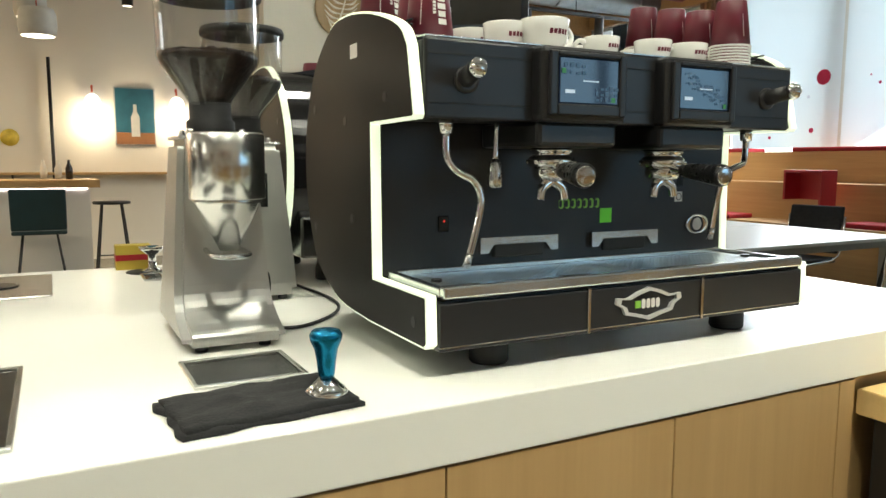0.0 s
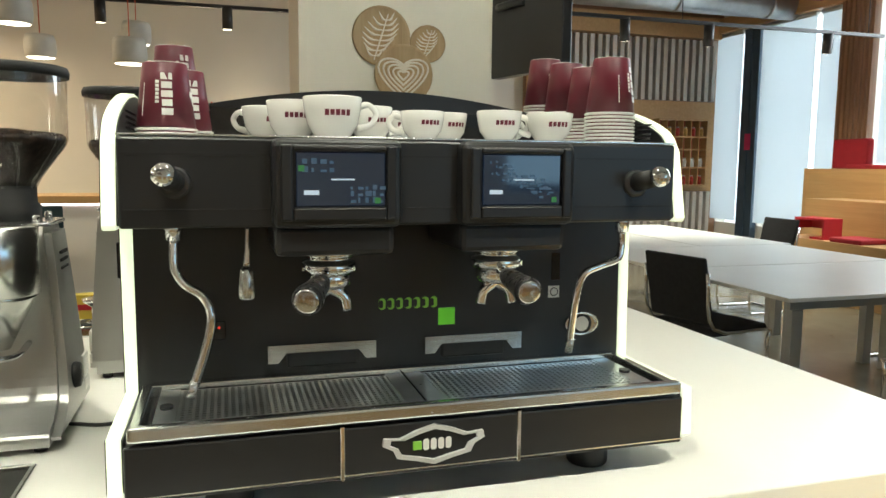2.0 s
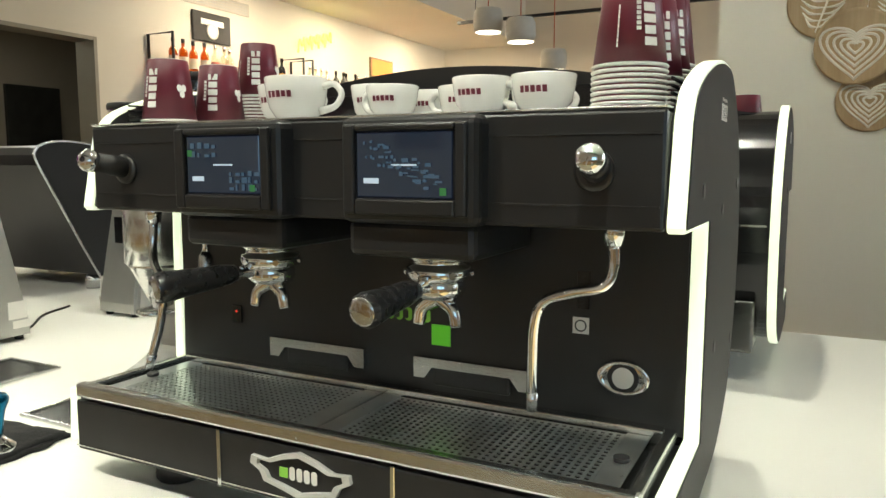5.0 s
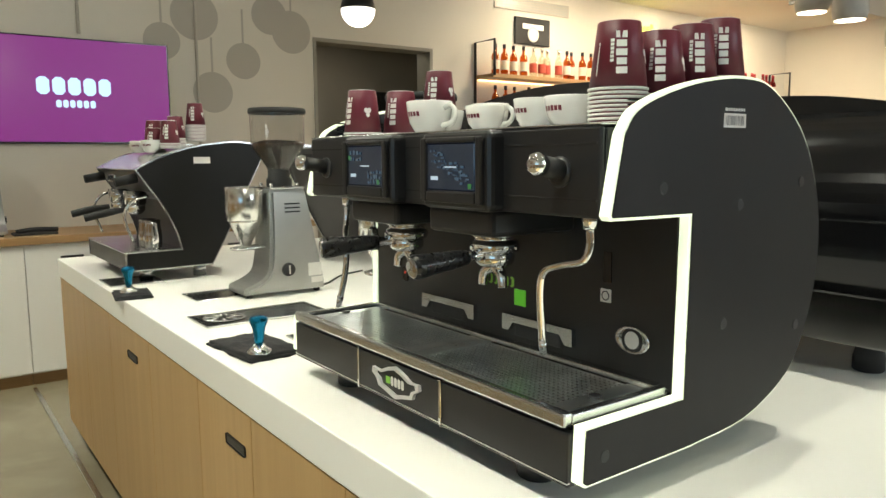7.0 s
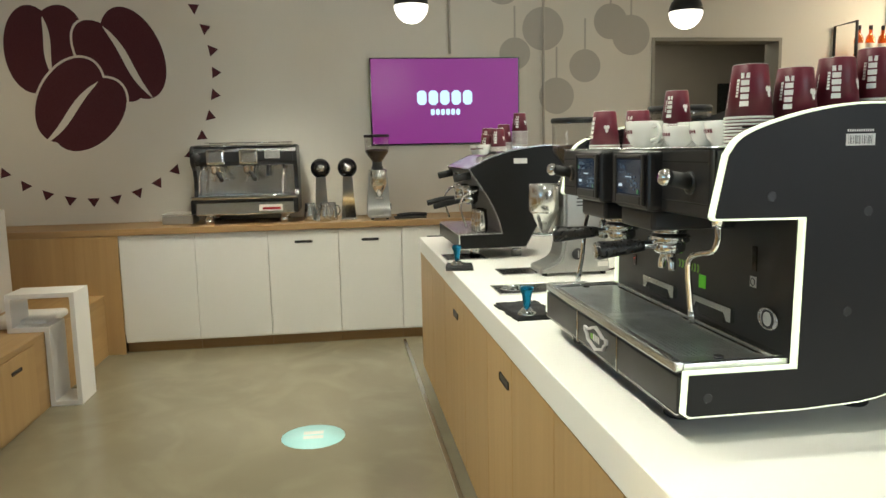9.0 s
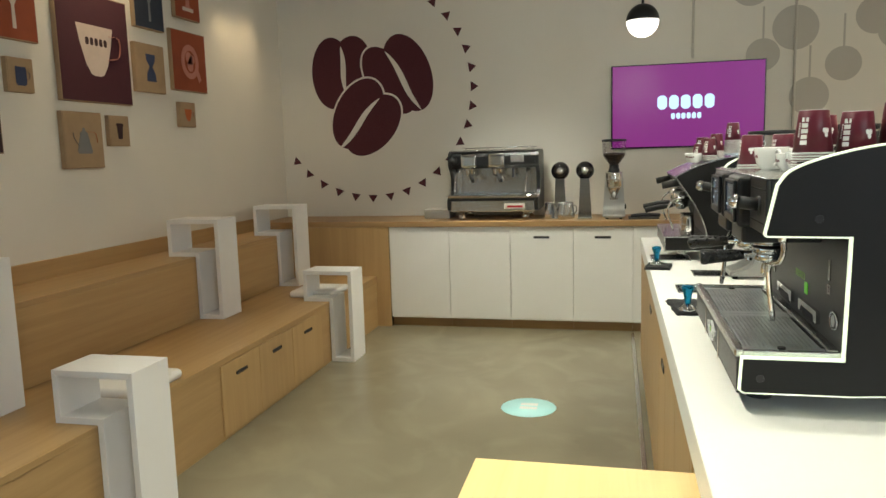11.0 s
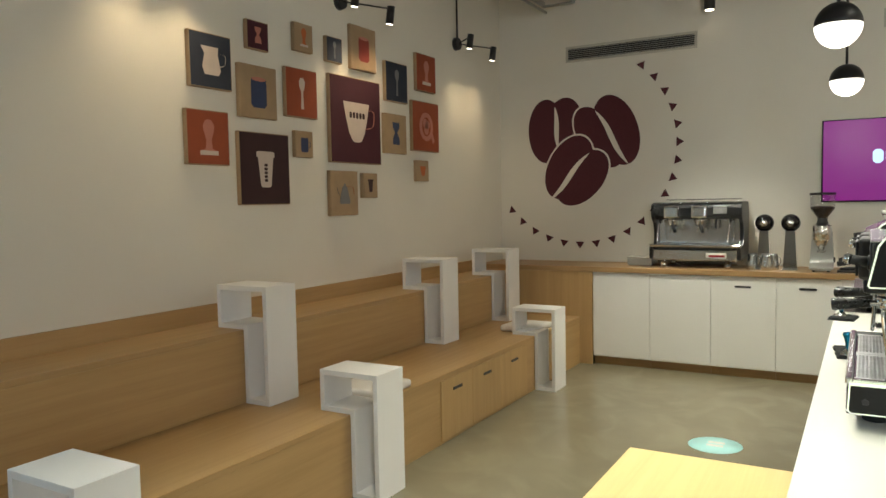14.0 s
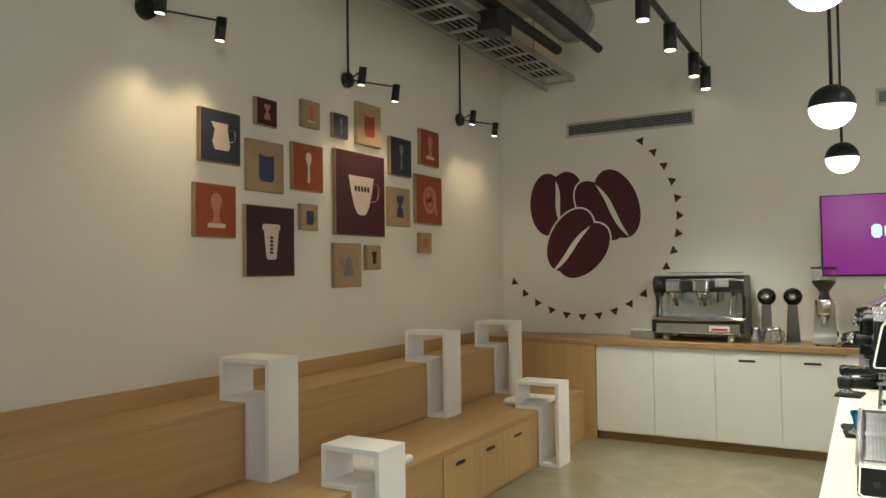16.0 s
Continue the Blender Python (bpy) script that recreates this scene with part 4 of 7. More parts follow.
    for i in range(3):
        part("vent_slot", box(B(), 0.0712, 0.0757, 0.0, 0.055, 0.285 + 0.014 * i, 0.290 + 0.014 * i), M_RUBBER, ob)
    for z0, z1, y0, y1 in ((0.06, 0.105, 0.075, 0.125), (0.035, 0.055, 0.085, 0.13)):
        part("type_plate", box(B(), 0.0845, 0.0893, y0, y1, z0, z1), M_CUPW, ob, "pale type label")
    part("rear_plate", box(B(), -0.028, 0.028, 0.1035, 0.112, 0.22, 0.30, 0.001, 1), M_BLACKG, ob, "black plate with plain print bars")
    return ob


g_side = grinder((-0.065, 1.785, CZ), "silver coffee grinder with half-full bean hopper on the counter")
tag2 = copy_thing(g_side, pose(0.682, 1.88, CZ))
tag3 = copy_thing(g_side, pose(0.835, 2.30, CZ, 0, 0, 180))
tagged(tag3, "silver coffee grinder turned away beside the second machine")
copy_thing(g_side, pose(-2.83, 1.125, KZ, 0, 0, 90))
copy_thing(g_side, pose(-0.02, 2.36, CZ, 0, 0, 180))


def cable(points, label="black power cable lying on the white counter", r=0.0035):
    c = thing("power_cable", (0, 0, 0), label, "cable")
    part("lead", tube(B(), points, r, 8, 8), M_RUBBER, c)


cable([(0.76, 1.86, CZ + 0.004), (0.84, 1.845, CZ + 0.004), (0.945, 1.95, CZ + 0.004), (0.985, 2.10, CZ + 0.004), (0.965, 2.38, CZ + 0.004)])
cable([(-0.05, 1.92, CZ + 0.004), (-0.10, 2.0, CZ + 0.004), (-0.22, 2.12, CZ + 0.004), (-0.28, 2.25, CZ + 0.004)])


# ---- counter insets, tampers, cloths ----
def tamper(at, turn=0.0):
    ob = thing("tamper", at, "metallic blue tamper with steel base on a black cloth", "tamper", "blue tampers", turn)
    part("base", lathe(B(), [(0.028, 0.0), (0.0292, 0.003), (0.0285, 0.010), (0.018, 0.018), (0.010, 0.026)], 32), M_CHROME, ob, "steel tamping base")
    part("handle", lathe(B(), [(0.0095, 0.024), (0.0115, 0.032), (0.0130, 0.048), (0.0160, 0.066), (0.0215, 0.078), (0.0225, 0.085), (0.019, 0.091), (0.008, 0.0935), (0.0, 0.094)], 32), M_BLUE, ob, "blue anodised handle")


def folded_cloth(at, w, d, turn, seed):
    ob = thing("folded_cloth", at, "folded black bar cloth on the white counter", "cloth", "black bar cloths", turn)
    bm = B()
    for layer in range(2):
        rnd = random.Random(seed + layer)
        n, m = 22, 14
        ww, dd = w * (1 - 0.05 * layer), d * (1 - 0.08 * layer)
        grid = []
        for i in range(n + 1):
            row = []
            for j in range(m + 1):
                u, v = i / n - 0.5, j / m - 0.5
                p = Vector((u * 5 + seed, v * 5, layer * 3))
                z = 0.004 + 0.009 * layer + 0.007 * max(0, noise.noise(p)) + 0.003 * noise.noise(p * 3.1)
                z *= 1 - 0.35 * max(abs(u), abs(v)) ** 3 * 8
                ex = 0.012 * noise.noise(Vector((v * 4, seed, layer)))
                row.append(bm.verts.new((u * ww + ex, v * dd + 0.010 * noise.noise(Vector((u * 4, seed + 7, layer))), max(0.002, z) + 0.0035)))
            grid.append(row)
        for i in range(n):
            for j in range(m):
                bm.faces.new((grid[i][j], grid[i + 1][j], grid[i + 1][j + 1], grid[i][j + 1])).smooth = True
        edge = [grid[i][0] for i in range(n + 1)] + [grid[n][j] for j in range(1, m + 1)] + [grid[i][m] for i in range(n - 1, -1, -1)] + [grid[0][j] for j in range(m - 1, 0, -1)]
        low = [bm.verts.new((v.co.x * 0.995, v.co.y * 0.995, 0.0008 + 0.004 * layer)) for v in edge]
        for i in range(len(edge)):
            k = (i + 1) % len(edge)
            bm.faces.new((edge[i], edge[k], low[k], low[i])).smooth = True
    bmesh.ops.recalc_face_normals(bm, faces=bm.faces)
    part("cloth", bm, M_CLOTH, ob)


folded_cloth((0.643, 1.412, CZ), 0.24, 0.150, 6, 1)
tamper((0.729, 1.388, CZ + 0.010))
folded_cloth((-0.30, 1.345, CZ), 0.17, 0.12, -8, 4)
tamper((-0.30, 1.335, CZ + 0.012))


def inset_tray(at, w, d, label, emblem=False):
    ob = thing("inset_tray", at, label, "tray", "trays set in the counter")
    bm = B()
    for x0, x1, y0, y1 in ((-w / 2, w / 2, -d / 2, -d / 2 + 0.008), (-w / 2, w / 2, d / 2 - 0.008, d / 2), (-w / 2, -w / 2 + 0.008, -d / 2 + 0.008, d / 2 - 0.008), (w / 2 - 0.008, w / 2, -d / 2 + 0.008, d / 2 - 0.008)):
        box(bm, x0, x1, y0, y1, 0.0, 0.006, 0.0015, 1)
    part("rim", bm, M_STEEL, ob, "brushed steel rim")
    part("pan", box(B(), -w / 2 + 0.006, w / 2 - 0.006, -d / 2 + 0.006, d / 2 - 0.006, 0.0004, 0.0025), M_PAN, ob, "black pan")
    if emblem:
        bm = lathe(B(), [(0.055, 0.003), (0.062, 0.0036), (0.062, 0.0042), (0.055, 0.0042)], 40, (-0.02, -0.10, 0), None, True)
        for k in range(8):
            a = k * math.pi / 4
            tube(bm, [(-0.02 + 0.018 * math.cos(a), -0.10 + 0.018 * math.sin(a), 0.004), (-0.02 + 0.056 * math.cos(a + 0.5), -0.10 + 0.056 * math.sin(a + 0.5), 0.004)], 0.003, 6, 1)
        part("rinser_star", bm, M_STEEL, ob, "round steel rinser star")


inset_tray((0.662, 1.60, CZ), 0.17, 0.155, "steel-rimmed black tray in front of the grinder")
inset_tray((-0.125, 1.57, CZ), 0.16, 0.17, "small steel-rimmed black tray in front of the grinder")
inset_tray((0.268, 1.575, CZ), 0.18, 0.38, "black rinser plate with round steel star", True)
inset_tray((-0.62, 1.42, CZ), 0.20, 0.20, "black rinser plate under the far machine")
inset_tray((0.652, 2.65, CZ), 0.06, 0.12, "small steel-rimmed tray on the counter")
sink = thing("counter_sink", (0.15, 2.64, CZ), "square steel sink plate set in the counter", "sink")
part("basin_plate", box(B(), -0.25, 0.25, -0.19, 0.19, 0.0003, 0.004, 0.0012, 1), M_STEEL, sink)
part("drain", lathe(B(), [(0.05, 0.004), (0.055, 0.006), (0.05, 0.007), (0.0, 0.0065)], 28, (0.12, 0.0, 0)), M_PAN, sink)
dish = thing("glass_dish", (0.665, 2.78, CZ), "small glass tamper stand on a dark mat", "dish")
part("stem", lathe(B(), [(0.0, 0.001), (0.04, 0.001), (0.012, 0.014), (0.012, 0.05), (0.035, 0.066), (0.037, 0.075), (0.0, 0.072)], 24), M_CHROME, dish)
part("mat", lathe(B(), [(0.0, 0.0001), (0.075, 0.0001), (0.075, 0.0008), (0.0, 0.0009)], 24), M_RUBBER, dish)


cn = thing("snack_carton", (0.62, 2.87, CZ), "small yellow and red carton on the counter", "carton")
part("sleeve", box(B(), -0.05, 0.05, -0.025, 0.025, 0.0, 0.075, 0.002), noise_mat("yellow_card", (0.55, 0.40, 0.05), 0.5, var=0.1), cn)
part("stripe", box(B(), -0.0505, 0.0505, -0.0255, 0.0255, 0.028, 0.046), M_RED, cn)


# ---- third machine, with sloped sides ----
def sloped_machine(at, label):
    ob = thing("espresso_machine", at, label, "espresso machine")
    H = 0.345
    front = smooth_line([(0.208, 0.123, 0), (0.196, 0.175, 0), (0.172, 0.235, 0), (0.135, 0.305, 0), (0.09, 0.372, 0), (0.049, 0.434, 0)], 4)
    top = smooth_line([(0.049, 0.434, 0), (0.159, 0.487, 0), (0.289, 0.523, 0), (0.43, 0.540, 0), (0.52, 0.530, 0), (0.556, 0.500, 0), (0.545, 0.455, 0), (0.47, 0.31, 0), (0.40, 0.175, 0), (0.33, 0.048, 0)], 4)
    o = [(0.0, 0.046), (0.0, 0.123)] + [(p.x, p.y) for p in front] + [(p.x, p.y) for p in top[1:]]
    for s in (-1, 1):
        part("edge_trim", prism(B(), o, "x", s * (H - 0.012), s * (H - 0.004), 0.001), M_STEEL, ob, "pale metal edge line")
        part("side_panel", prism(B(), inset(o, 0.006), "x", s * (H - 0.0038), s * H, 0.001), M_SIDE, ob, "dark side panel")
    W = H - 0.013
    body = [(0.21, 0.05), (0.21, 0.30), (0.16, 0.33), (0.115, 0.345), (0.06, 0.425), (0.16, 0.475), (0.29, 0.51), (0.43, 0.525), (0.51, 0.515), (0.535, 0.49), (0.53, 0.455), (0.455, 0.31), (0.385, 0.175), (0.325, 0.055)]
    part("body", prism(B(), body, "x", -W, W), M_BLACK, ob)
    part("top_panel", prism(B(), [(0.055, 0.428), (0.05, 0.434), (0.16, 0.486), (0.29, 0.521), (0.36, 0.528), (0.36, 0.522), (0.29, 0.514), (0.165, 0.479)], "x", -W, W), M_STEEL, ob, "polished top panel")
    part("drip_base", box(B(), -W, W, 0.004, 0.209, 0.048, 0.115, 0.004), M_BLACK, ob)
    part("tray_rim", box(B(), -W, W, 0.0, 0.209, 0.1155, 0.124, 0.003), M_STEEL, ob, "steel drip tray")
    for x in (-0.15, 0.12):
        g = part("group_head", cyl(B(), (x, 0.10, 0.345), (x, 0.10, 0.29), 0.045, 0.04, 24), M_CHROME, ob)
        part("basket", lathe(B(), [(0.034, 0.29), (0.036, 0.285), (0.036, 0.265), (0.02, 0.25), (0.0, 0.248)], 20, (x, 0.10, 0)), M_CHROME, g)
        part("handle", tube(B(), [(x - 0.01, 0.06, 0.27), (x - 0.03, -0.01, 0.258), (x - 0.045, -0.085, 0.24)], [0.010, 0.016, 0.015], 14, 6), M_RUBBER, g, "black portafilter handle")
        part("button_pad", box(B(), x - 0.06, x + 0.06, 0.07, 0.09, 0.375, 0.41, 0.005), M_STEEL, ob)
    for x in (-0.28, 0.28):
        part("steam_wand", tube(B(), [(x, 0.11, 0.33), (x, 0.05, 0.31), (x - 0.01, 0.02, 0.25), (x - 0.01, 0.05, 0.15)], 0.006, 10, 6), M_CHROME, ob)
        part("steam_knob", cyl(B(), (x, 0.07, 0.40), (x, -0.01, 0.385), 0.02, 0.018, 18), M_RUBBER, ob)
    for x in (0.20, 0.27):
        part("jug", lathe(B(), [(0.03, 0.1245), (0.034, 0.13), (0.036, 0.18), (0.03, 0.22), (0.033, 0.235), (0.029, 0.22), (0.032, 0.18), (0.0, 0.135)], 20, (x, 0.12, 0)), M_CHROME, ob, "steel milk jug")
    part("label", box(B(), H, H + 0.0008, 0.27, 0.335, 0.453, 0.478), M_CUPW, ob, "white label")
    for x in (-0.26, 0.26):
        for y in (0.09, 0.30):
            part("foot", lathe(B(), [(0.026, 0.0), (0.026, 0.035), (0.022, 0.05)], 18, (x, y, 0)), M_STEEL, ob)
    return ob


sl = sloped_machine((-0.885, 1.385, CZ), "dark espresso machine with sloped sides at the counter end")
tagged(copy_thing(sl, pose(-0.80, 2.84, CZ, 0, 0, 180)), "dark sloped espresso machine facing the far side")
for x, y, rims in ((-0.87, 1.60, 5), (-0.80, 1.58, 0), (-0.77, 1.66, 5), (-0.72, 1.62, 3), (-0.76, 1.74, 11)):
    paper_stack((x, y, CZ + 0.508 + (y - 1.6) * 0.25), rims, "stack of maroon paper cups on the sloped machine", -0.6)
for x, y in ((-0.74, 1.55), (-0.92, 1.55)):
    coffee_cup((x, y, CZ + 0.497), 0.038, 0.05, -0.7, 2.0, "white porcelain cup on the sloped machine")


# ---- mural, television and fittings on the west wall ----
def ellipse(cy, cz, a, b, deg, n=48, pinch=0.0):
    """An egg-shaped outline in the wall's (y, z) plane."""
    t0 = radians(deg)
    out = []
    for i in range(n):
        t = 2 * math.pi * i / n
        u, v = a * math.cos(t), b * math.sin(t) * (1 + pinch * math.cos(t))
        out.append((cy + u * math.cos(t0) - v * math.sin(t0), cz + u * math.sin(t0) + v * math.cos(t0)))
    return out


def lens(cy, cz, length, width, deg, bend=0.0, n=14):
    """A thin pointed leaf shape: the crease of a bean."""
    t0 = radians(deg)
    up, dn = [], []
    for i in range(n + 1):
        s = i / n
        u, w = (s - 0.5) * length, width / 2 * math.sin(math.pi * s) ** 0.7
        c = bend * math.sin(2 * math.pi * s)
        up.append((u, c + w))
        dn.append((u, c - w))
    pts = up + dn[-2:0:-1]
    return [(cy + u * math.cos(t0) - v * math.sin(t0), cz + u * math.sin(t0) + v * math.cos(t0)) for u, v in pts]


mural = thing("wall_mural", (WX, 0, 0), "maroon coffee bean mural ringed by small triangles", "mural")
for o, d0, d1, mt in ((ellipse(-1.43, 2.24, 0.325, 0.197, 91), 0.0005, 0.0010, M_BEANP),
                      (ellipse(-1.25, 2.27, 0.300, 0.205, 80), 0.0006, 0.0014, M_BEANP),
                      (ellipse(-0.88, 2.15, 0.368, 0.208, 125), 0.0016, 0.0020, M_WALL),
                      (ellipse(-0.88, 2.15, 0.350, 0.190, 125), 0.0024, 0.0028, M_BEANP),
                      (ellipse(-0.70, 2.21, 0.360, 0.215, 110), 0.0025, 0.0032, M_BEANP),
                      (ellipse(-1.19, 1.86, 0.363, 0.238, 60), 0.0036, 0.0040, M_WALL),
                      (ellipse(-1.05, 1.75, 0.348, 0.228, 45), 0.0037, 0.0043, M_WALL),
                      (ellipse(-1.19, 1.86, 0.345, 0.220, 60), 0.0046, 0.0050, M_BEANP),
                      (ellipse(-1.05, 1.75, 0.330, 0.210, 45), 0.0047, 0.0054, M_BEANP)):
    part("bean_half" if mt is M_BEANP else "bean_outline", prism(B(), o, "x", d0, d1), mt, mural)
for o, d in ((lens(-1.318, 2.265, 0.44, 0.052, 95, 0.008), 0.0022), (lens(-0.745, 2.143, 0.64, 0.055, 121.6, 0.014), 0.0038), (lens(-1.187, 1.763, 0.64, 0.055, 47.5, -0.014), 0.0060)):
    part("crease", prism(B(), o, "x", d - 0.0004, d), M_WALL, mural)
cy, cz, R = -1.075, 2.06, 0.975
for i in range(20):
    a = radians(50.2 - i * 10.02)
    c, s = math.cos(a), math.sin(a)
    py, pz = cy + R * c, cz + R * s
    part("triangle", prism(B(), [(py + 0.048 * c, pz + 0.048 * s), (py - 0.022 * c - 0.045 * s, pz - 0.022 * s + 0.045 * c), (py - 0.022 * c + 0.045 * s, pz - 0.022 * s - 0.045 * c)], "x", 0.0005, 0.002), M_BEANP, mural)

# Shadows cast by the globe pendants, put on the wall as grey discs and stems.
painted_shadows = thing("lamp_mural", (WX, 0, 0), "pale grey discs and stems painted as globe lamp shadows", "mural")
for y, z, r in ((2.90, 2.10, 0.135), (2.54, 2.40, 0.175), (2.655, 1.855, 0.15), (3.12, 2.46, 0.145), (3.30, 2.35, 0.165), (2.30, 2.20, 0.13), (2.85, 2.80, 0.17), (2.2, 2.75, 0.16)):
    part("disc", prism(B(), ellipse(y, z, r, r, 0, 40), "x", 0.0004 + r * 0.004, 0.0008 + r * 0.004), M_DOT, painted_shadows)
    part("stem", box(B(), 0.0003, 0.0006, y - 0.008, y + 0.008, z + r, z + r + 0.25), M_DOT, painted_shadows)

M_TV = glow_mat("violet_screen", (0.21, 0.004, 0.185), 1.0, (0.01, 0.01, 0.012))
M_TVT = glow_mat("screen_white", (0.55, 0.80, 1.0), 1.2, (0.1, 0.1, 0.1))
tv = thing("television", (WX, 1.713, 1.818), "wall television showing a plain violet picture", "television")
part("housing", box(B(), 0.004, 0.038, -0.613, 0.613, -0.348, 0.348, 0.004), M_BLACKG, tv)
part("screen", box(B(), 0.0378, 0.0392, -0.602, 0.602, -0.335, 0.339), M_TV, tv, "glowing violet screen")
part("large_print", letters(B(), 5, 0.47, 0.115, (0.0, 0.03), 0.18, lambda u, v: (0.0402, u, v)), M_TVT, tv)
part("small_print", letters(B(), 6, 0.25, 0.05, (0.0, -0.085), 0.22, lambda u, v: (0.0402, u, v)), M_TVT, tv)


def wall_vent(y0, y1, z0, z1):
    v = thing("air_vent", (WX, (y0 + y1) / 2, (z0 + z1) / 2), "pale slotted air grille in the wall", "vent", "air grilles")
    w, h = (y1 - y0) / 2, (z1 - z0) / 2
    bm = box(B(), 0.0, 0.012, -w, w, h - 0.025, h, 0.002)
    box(bm, 0.0, 0.012, -w, w, -h, -h + 0.025, 0.002)
    box(bm, 0.0, 0.012, -w, -w + 0.025, -h + 0.025, h - 0.025, 0.002)
    box(bm, 0.0, 0.012, w - 0.025, w, -h + 0.025, h - 0.025, 0.002)
    part("frame", bm, M_DOT, v)
    part("backing", box(B(), 0.0005, 0.002, -w + 0.025, w - 0.025, -h + 0.025, h - 0.025), M_BLACK, v)
    for k in range(6):
        z = -h + 0.033 + (2 * h - 0.066) * k / 5
        part("slat", box(B(), 0.003, 0.009, -w + 0.026, w - 0.026, z - 0.003, z + 0.003), M_CAST, v)


wall_vent(-1.21, 0.066, 2.91, 3.065)
wall_vent(1.54, 2.7, 2.90, 3.05)
for y in (1.757, 2.54):
    c = thing("conduit", (WX, y, 0), "thin conduit painted like the wall", "conduit")
    part("pipe", cyl(B(), (0.012, 0, 2.20 if y < 2 else 0.95), (0.012, 0, HC - 0.002), 0.011, None, 12), M_DOT, c)

st = thing("floor_sticker", (-0.71, 0.65, 0), "round pale cyan sticker on the concrete floor", "sticker")
M_CYAN = noise_mat("cyan_vinyl", (0.42, 0.74, 0.74), 0.4, var=0.03, scale=6)
part("disc", lathe(B(), [(0.0, 0.0006), (0.160, 0.0006), (0.160, 0.0014), (0.0, 0.0015)], 24), M_CYAN, st)
for k, (w, v) in enumerate(((0.05, 0.02), (0.05, -0.035))):
    part("print", box(B(), -0.07 + k * 0.06, -0.03 + k * 0.06, -0.05, 0.05, 0.0016, 0.002), M_CUPW, st)


# ---- things on the back worktop ----
def classic_machine(at, label):
    """A two-group machine that faces along +x: black C-shaped cheeks, mirror splash, chrome groups."""
    ob = thing("espresso_machine", at, label, "espresso machine")
    w = 0.385
    cheek = [(-0.26, 0.075), (-0.27, 0.30), (-0.25, 0.535), (-0.20, 0.580), (0.11, 0.582), (0.165, 0.565), (0.180, 0.53), (0.178, 0.455), (0.150, 0.425), (0.105, 0.40), (0.075, 0.33), (0.075, 0.245), (0.10, 0.205), (0.235, 0.185), (0.245, 0.165), (0.24, 0.085), (0.20, 0.075)]
    for s in (-1, 1):
        part("cheek", prism(B(), cheek, "y", s * w, s * (w - 0.03), 0.004), M_BLACK, ob, "black shaped side cheek")
    W = w - 0.031
    part("back_body", box(B(), -0.25, 0.015, -W, W, 0.08, 0.545, 0.006), M_STEEL, ob)
    part("splash", box(B(), 0.0155, 0.021, -W, W, 0.19, 0.425), M_POLISH, ob, "polished steel splash panel")
    part("top_housing", prism(B(), [(-0.24, 0.546), (-0.20, 0.572), (0.11, 0.574), (0.158, 0.558), (0.170, 0.53), (0.168, 0.462), (0.145, 0.432), (0.022, 0.428), (0.022, 0.546)], "y", -W, W), M_BLACK, ob, "black upper housing")
    part("top_trim", box(B(), 0.10, 0.168, -W, W, 0.5765, 0.586, 0.003), M_CHROME, ob, "bright chrome strip along the top")
    for y in (-0.30, -0.1, 0.1, 0.30):
        part("rail_post", cyl(B(), (-0.20, y, 0.5725), (-0.20, y, 0.605), 0.004, None, 8), M_CHROME, ob)
    part("cup_rail", tube(B(), [(-0.20, -W + 0.02, 0.605), (-0.20, W - 0.02, 0.605)], 0.005, 8, 1), M_CHROME, ob)
    part("drip_base", box(B(), 0.0, 0.238, -W, W, 0.07, 0.168, 0.008), M_STEEL, ob, "brushed steel drip base")
    part("tray_lip", box(B(), 0.02, 0.262, -w + 0.004, w - 0.004, 0.187, 0.212, 0.007, 3), M_CHROME, ob, "thick chrome tray lip")
    part("tray_shadow_gap", box(B(), 0.02, 0.246, -W, W, 0.1685, 0.1865), M_BLACK, ob)
    for k in range(26):
        y = -W + 0.03 + k * (2 * W - 0.06) / 25
        part("tray_bar", box(B(), 0.04, 0.235, y - 0.004, y + 0.004, 0.2125, 0.2165), M_STEEL, ob)
    part("maker_plate", box(B(), 0.2385, 0.241, 0.10, 0.27, 0.095, 0.142, 0.001, 1), M_CUPW, ob, "white plate with plain red bar")
    part("plate_bar", box(B(), 0.2412, 0.2418, 0.125, 0.255, 0.105, 0.122), M_RED, ob)
    for y in (-0.20, 0.035):
        g = part("group_head", box(B(), 0.10, 0.215, y - 0.070, y + 0.070, 0.435, 0.552, 0.022, 4), M_CHROME, ob, "chrome group head")
        part("gauge_face", box(B(), 0.2152, 0.2175, y - 0.040, y + 0.040, 0.462, 0.525, 0.001, 1), M_POLISH, g)
        part("collar", lathe(B(), [(0.050, 0.434), (0.052, 0.42), (0.046, 0.41), (0.046, 0.39), (0.040, 0.375), (0.026, 0.365), (0.0, 0.363)], 28, (0.14, y, 0)), M_CHROME, g)
        part("handle", tube(B(), [(0.165, y, 0.385), (0.22, y + 0.02, 0.375), (0.275, y + 0.04, 0.350), (0.315, y + 0.055, 0.33)], [0.010, 0.014, 0.0165, 0.015], 14, 5), M_RUBBER, g, "black portafilter handle")
        part("spout", tube(B(), [(0.14, y, 0.366), (0.145, y + 0.02, 0.345), (0.145, y + 0.025, 0.315)], [0.010, 0.009, 0.008], 10, 5), M_CHROME, g)
        part("spout", tube(B(), [(0.14, y, 0.366), (0.145, y - 0.02, 0.345), (0.145, y - 0.025, 0.315)], [0.010, 0.009, 0.008], 10, 5), M_CHROME, g)
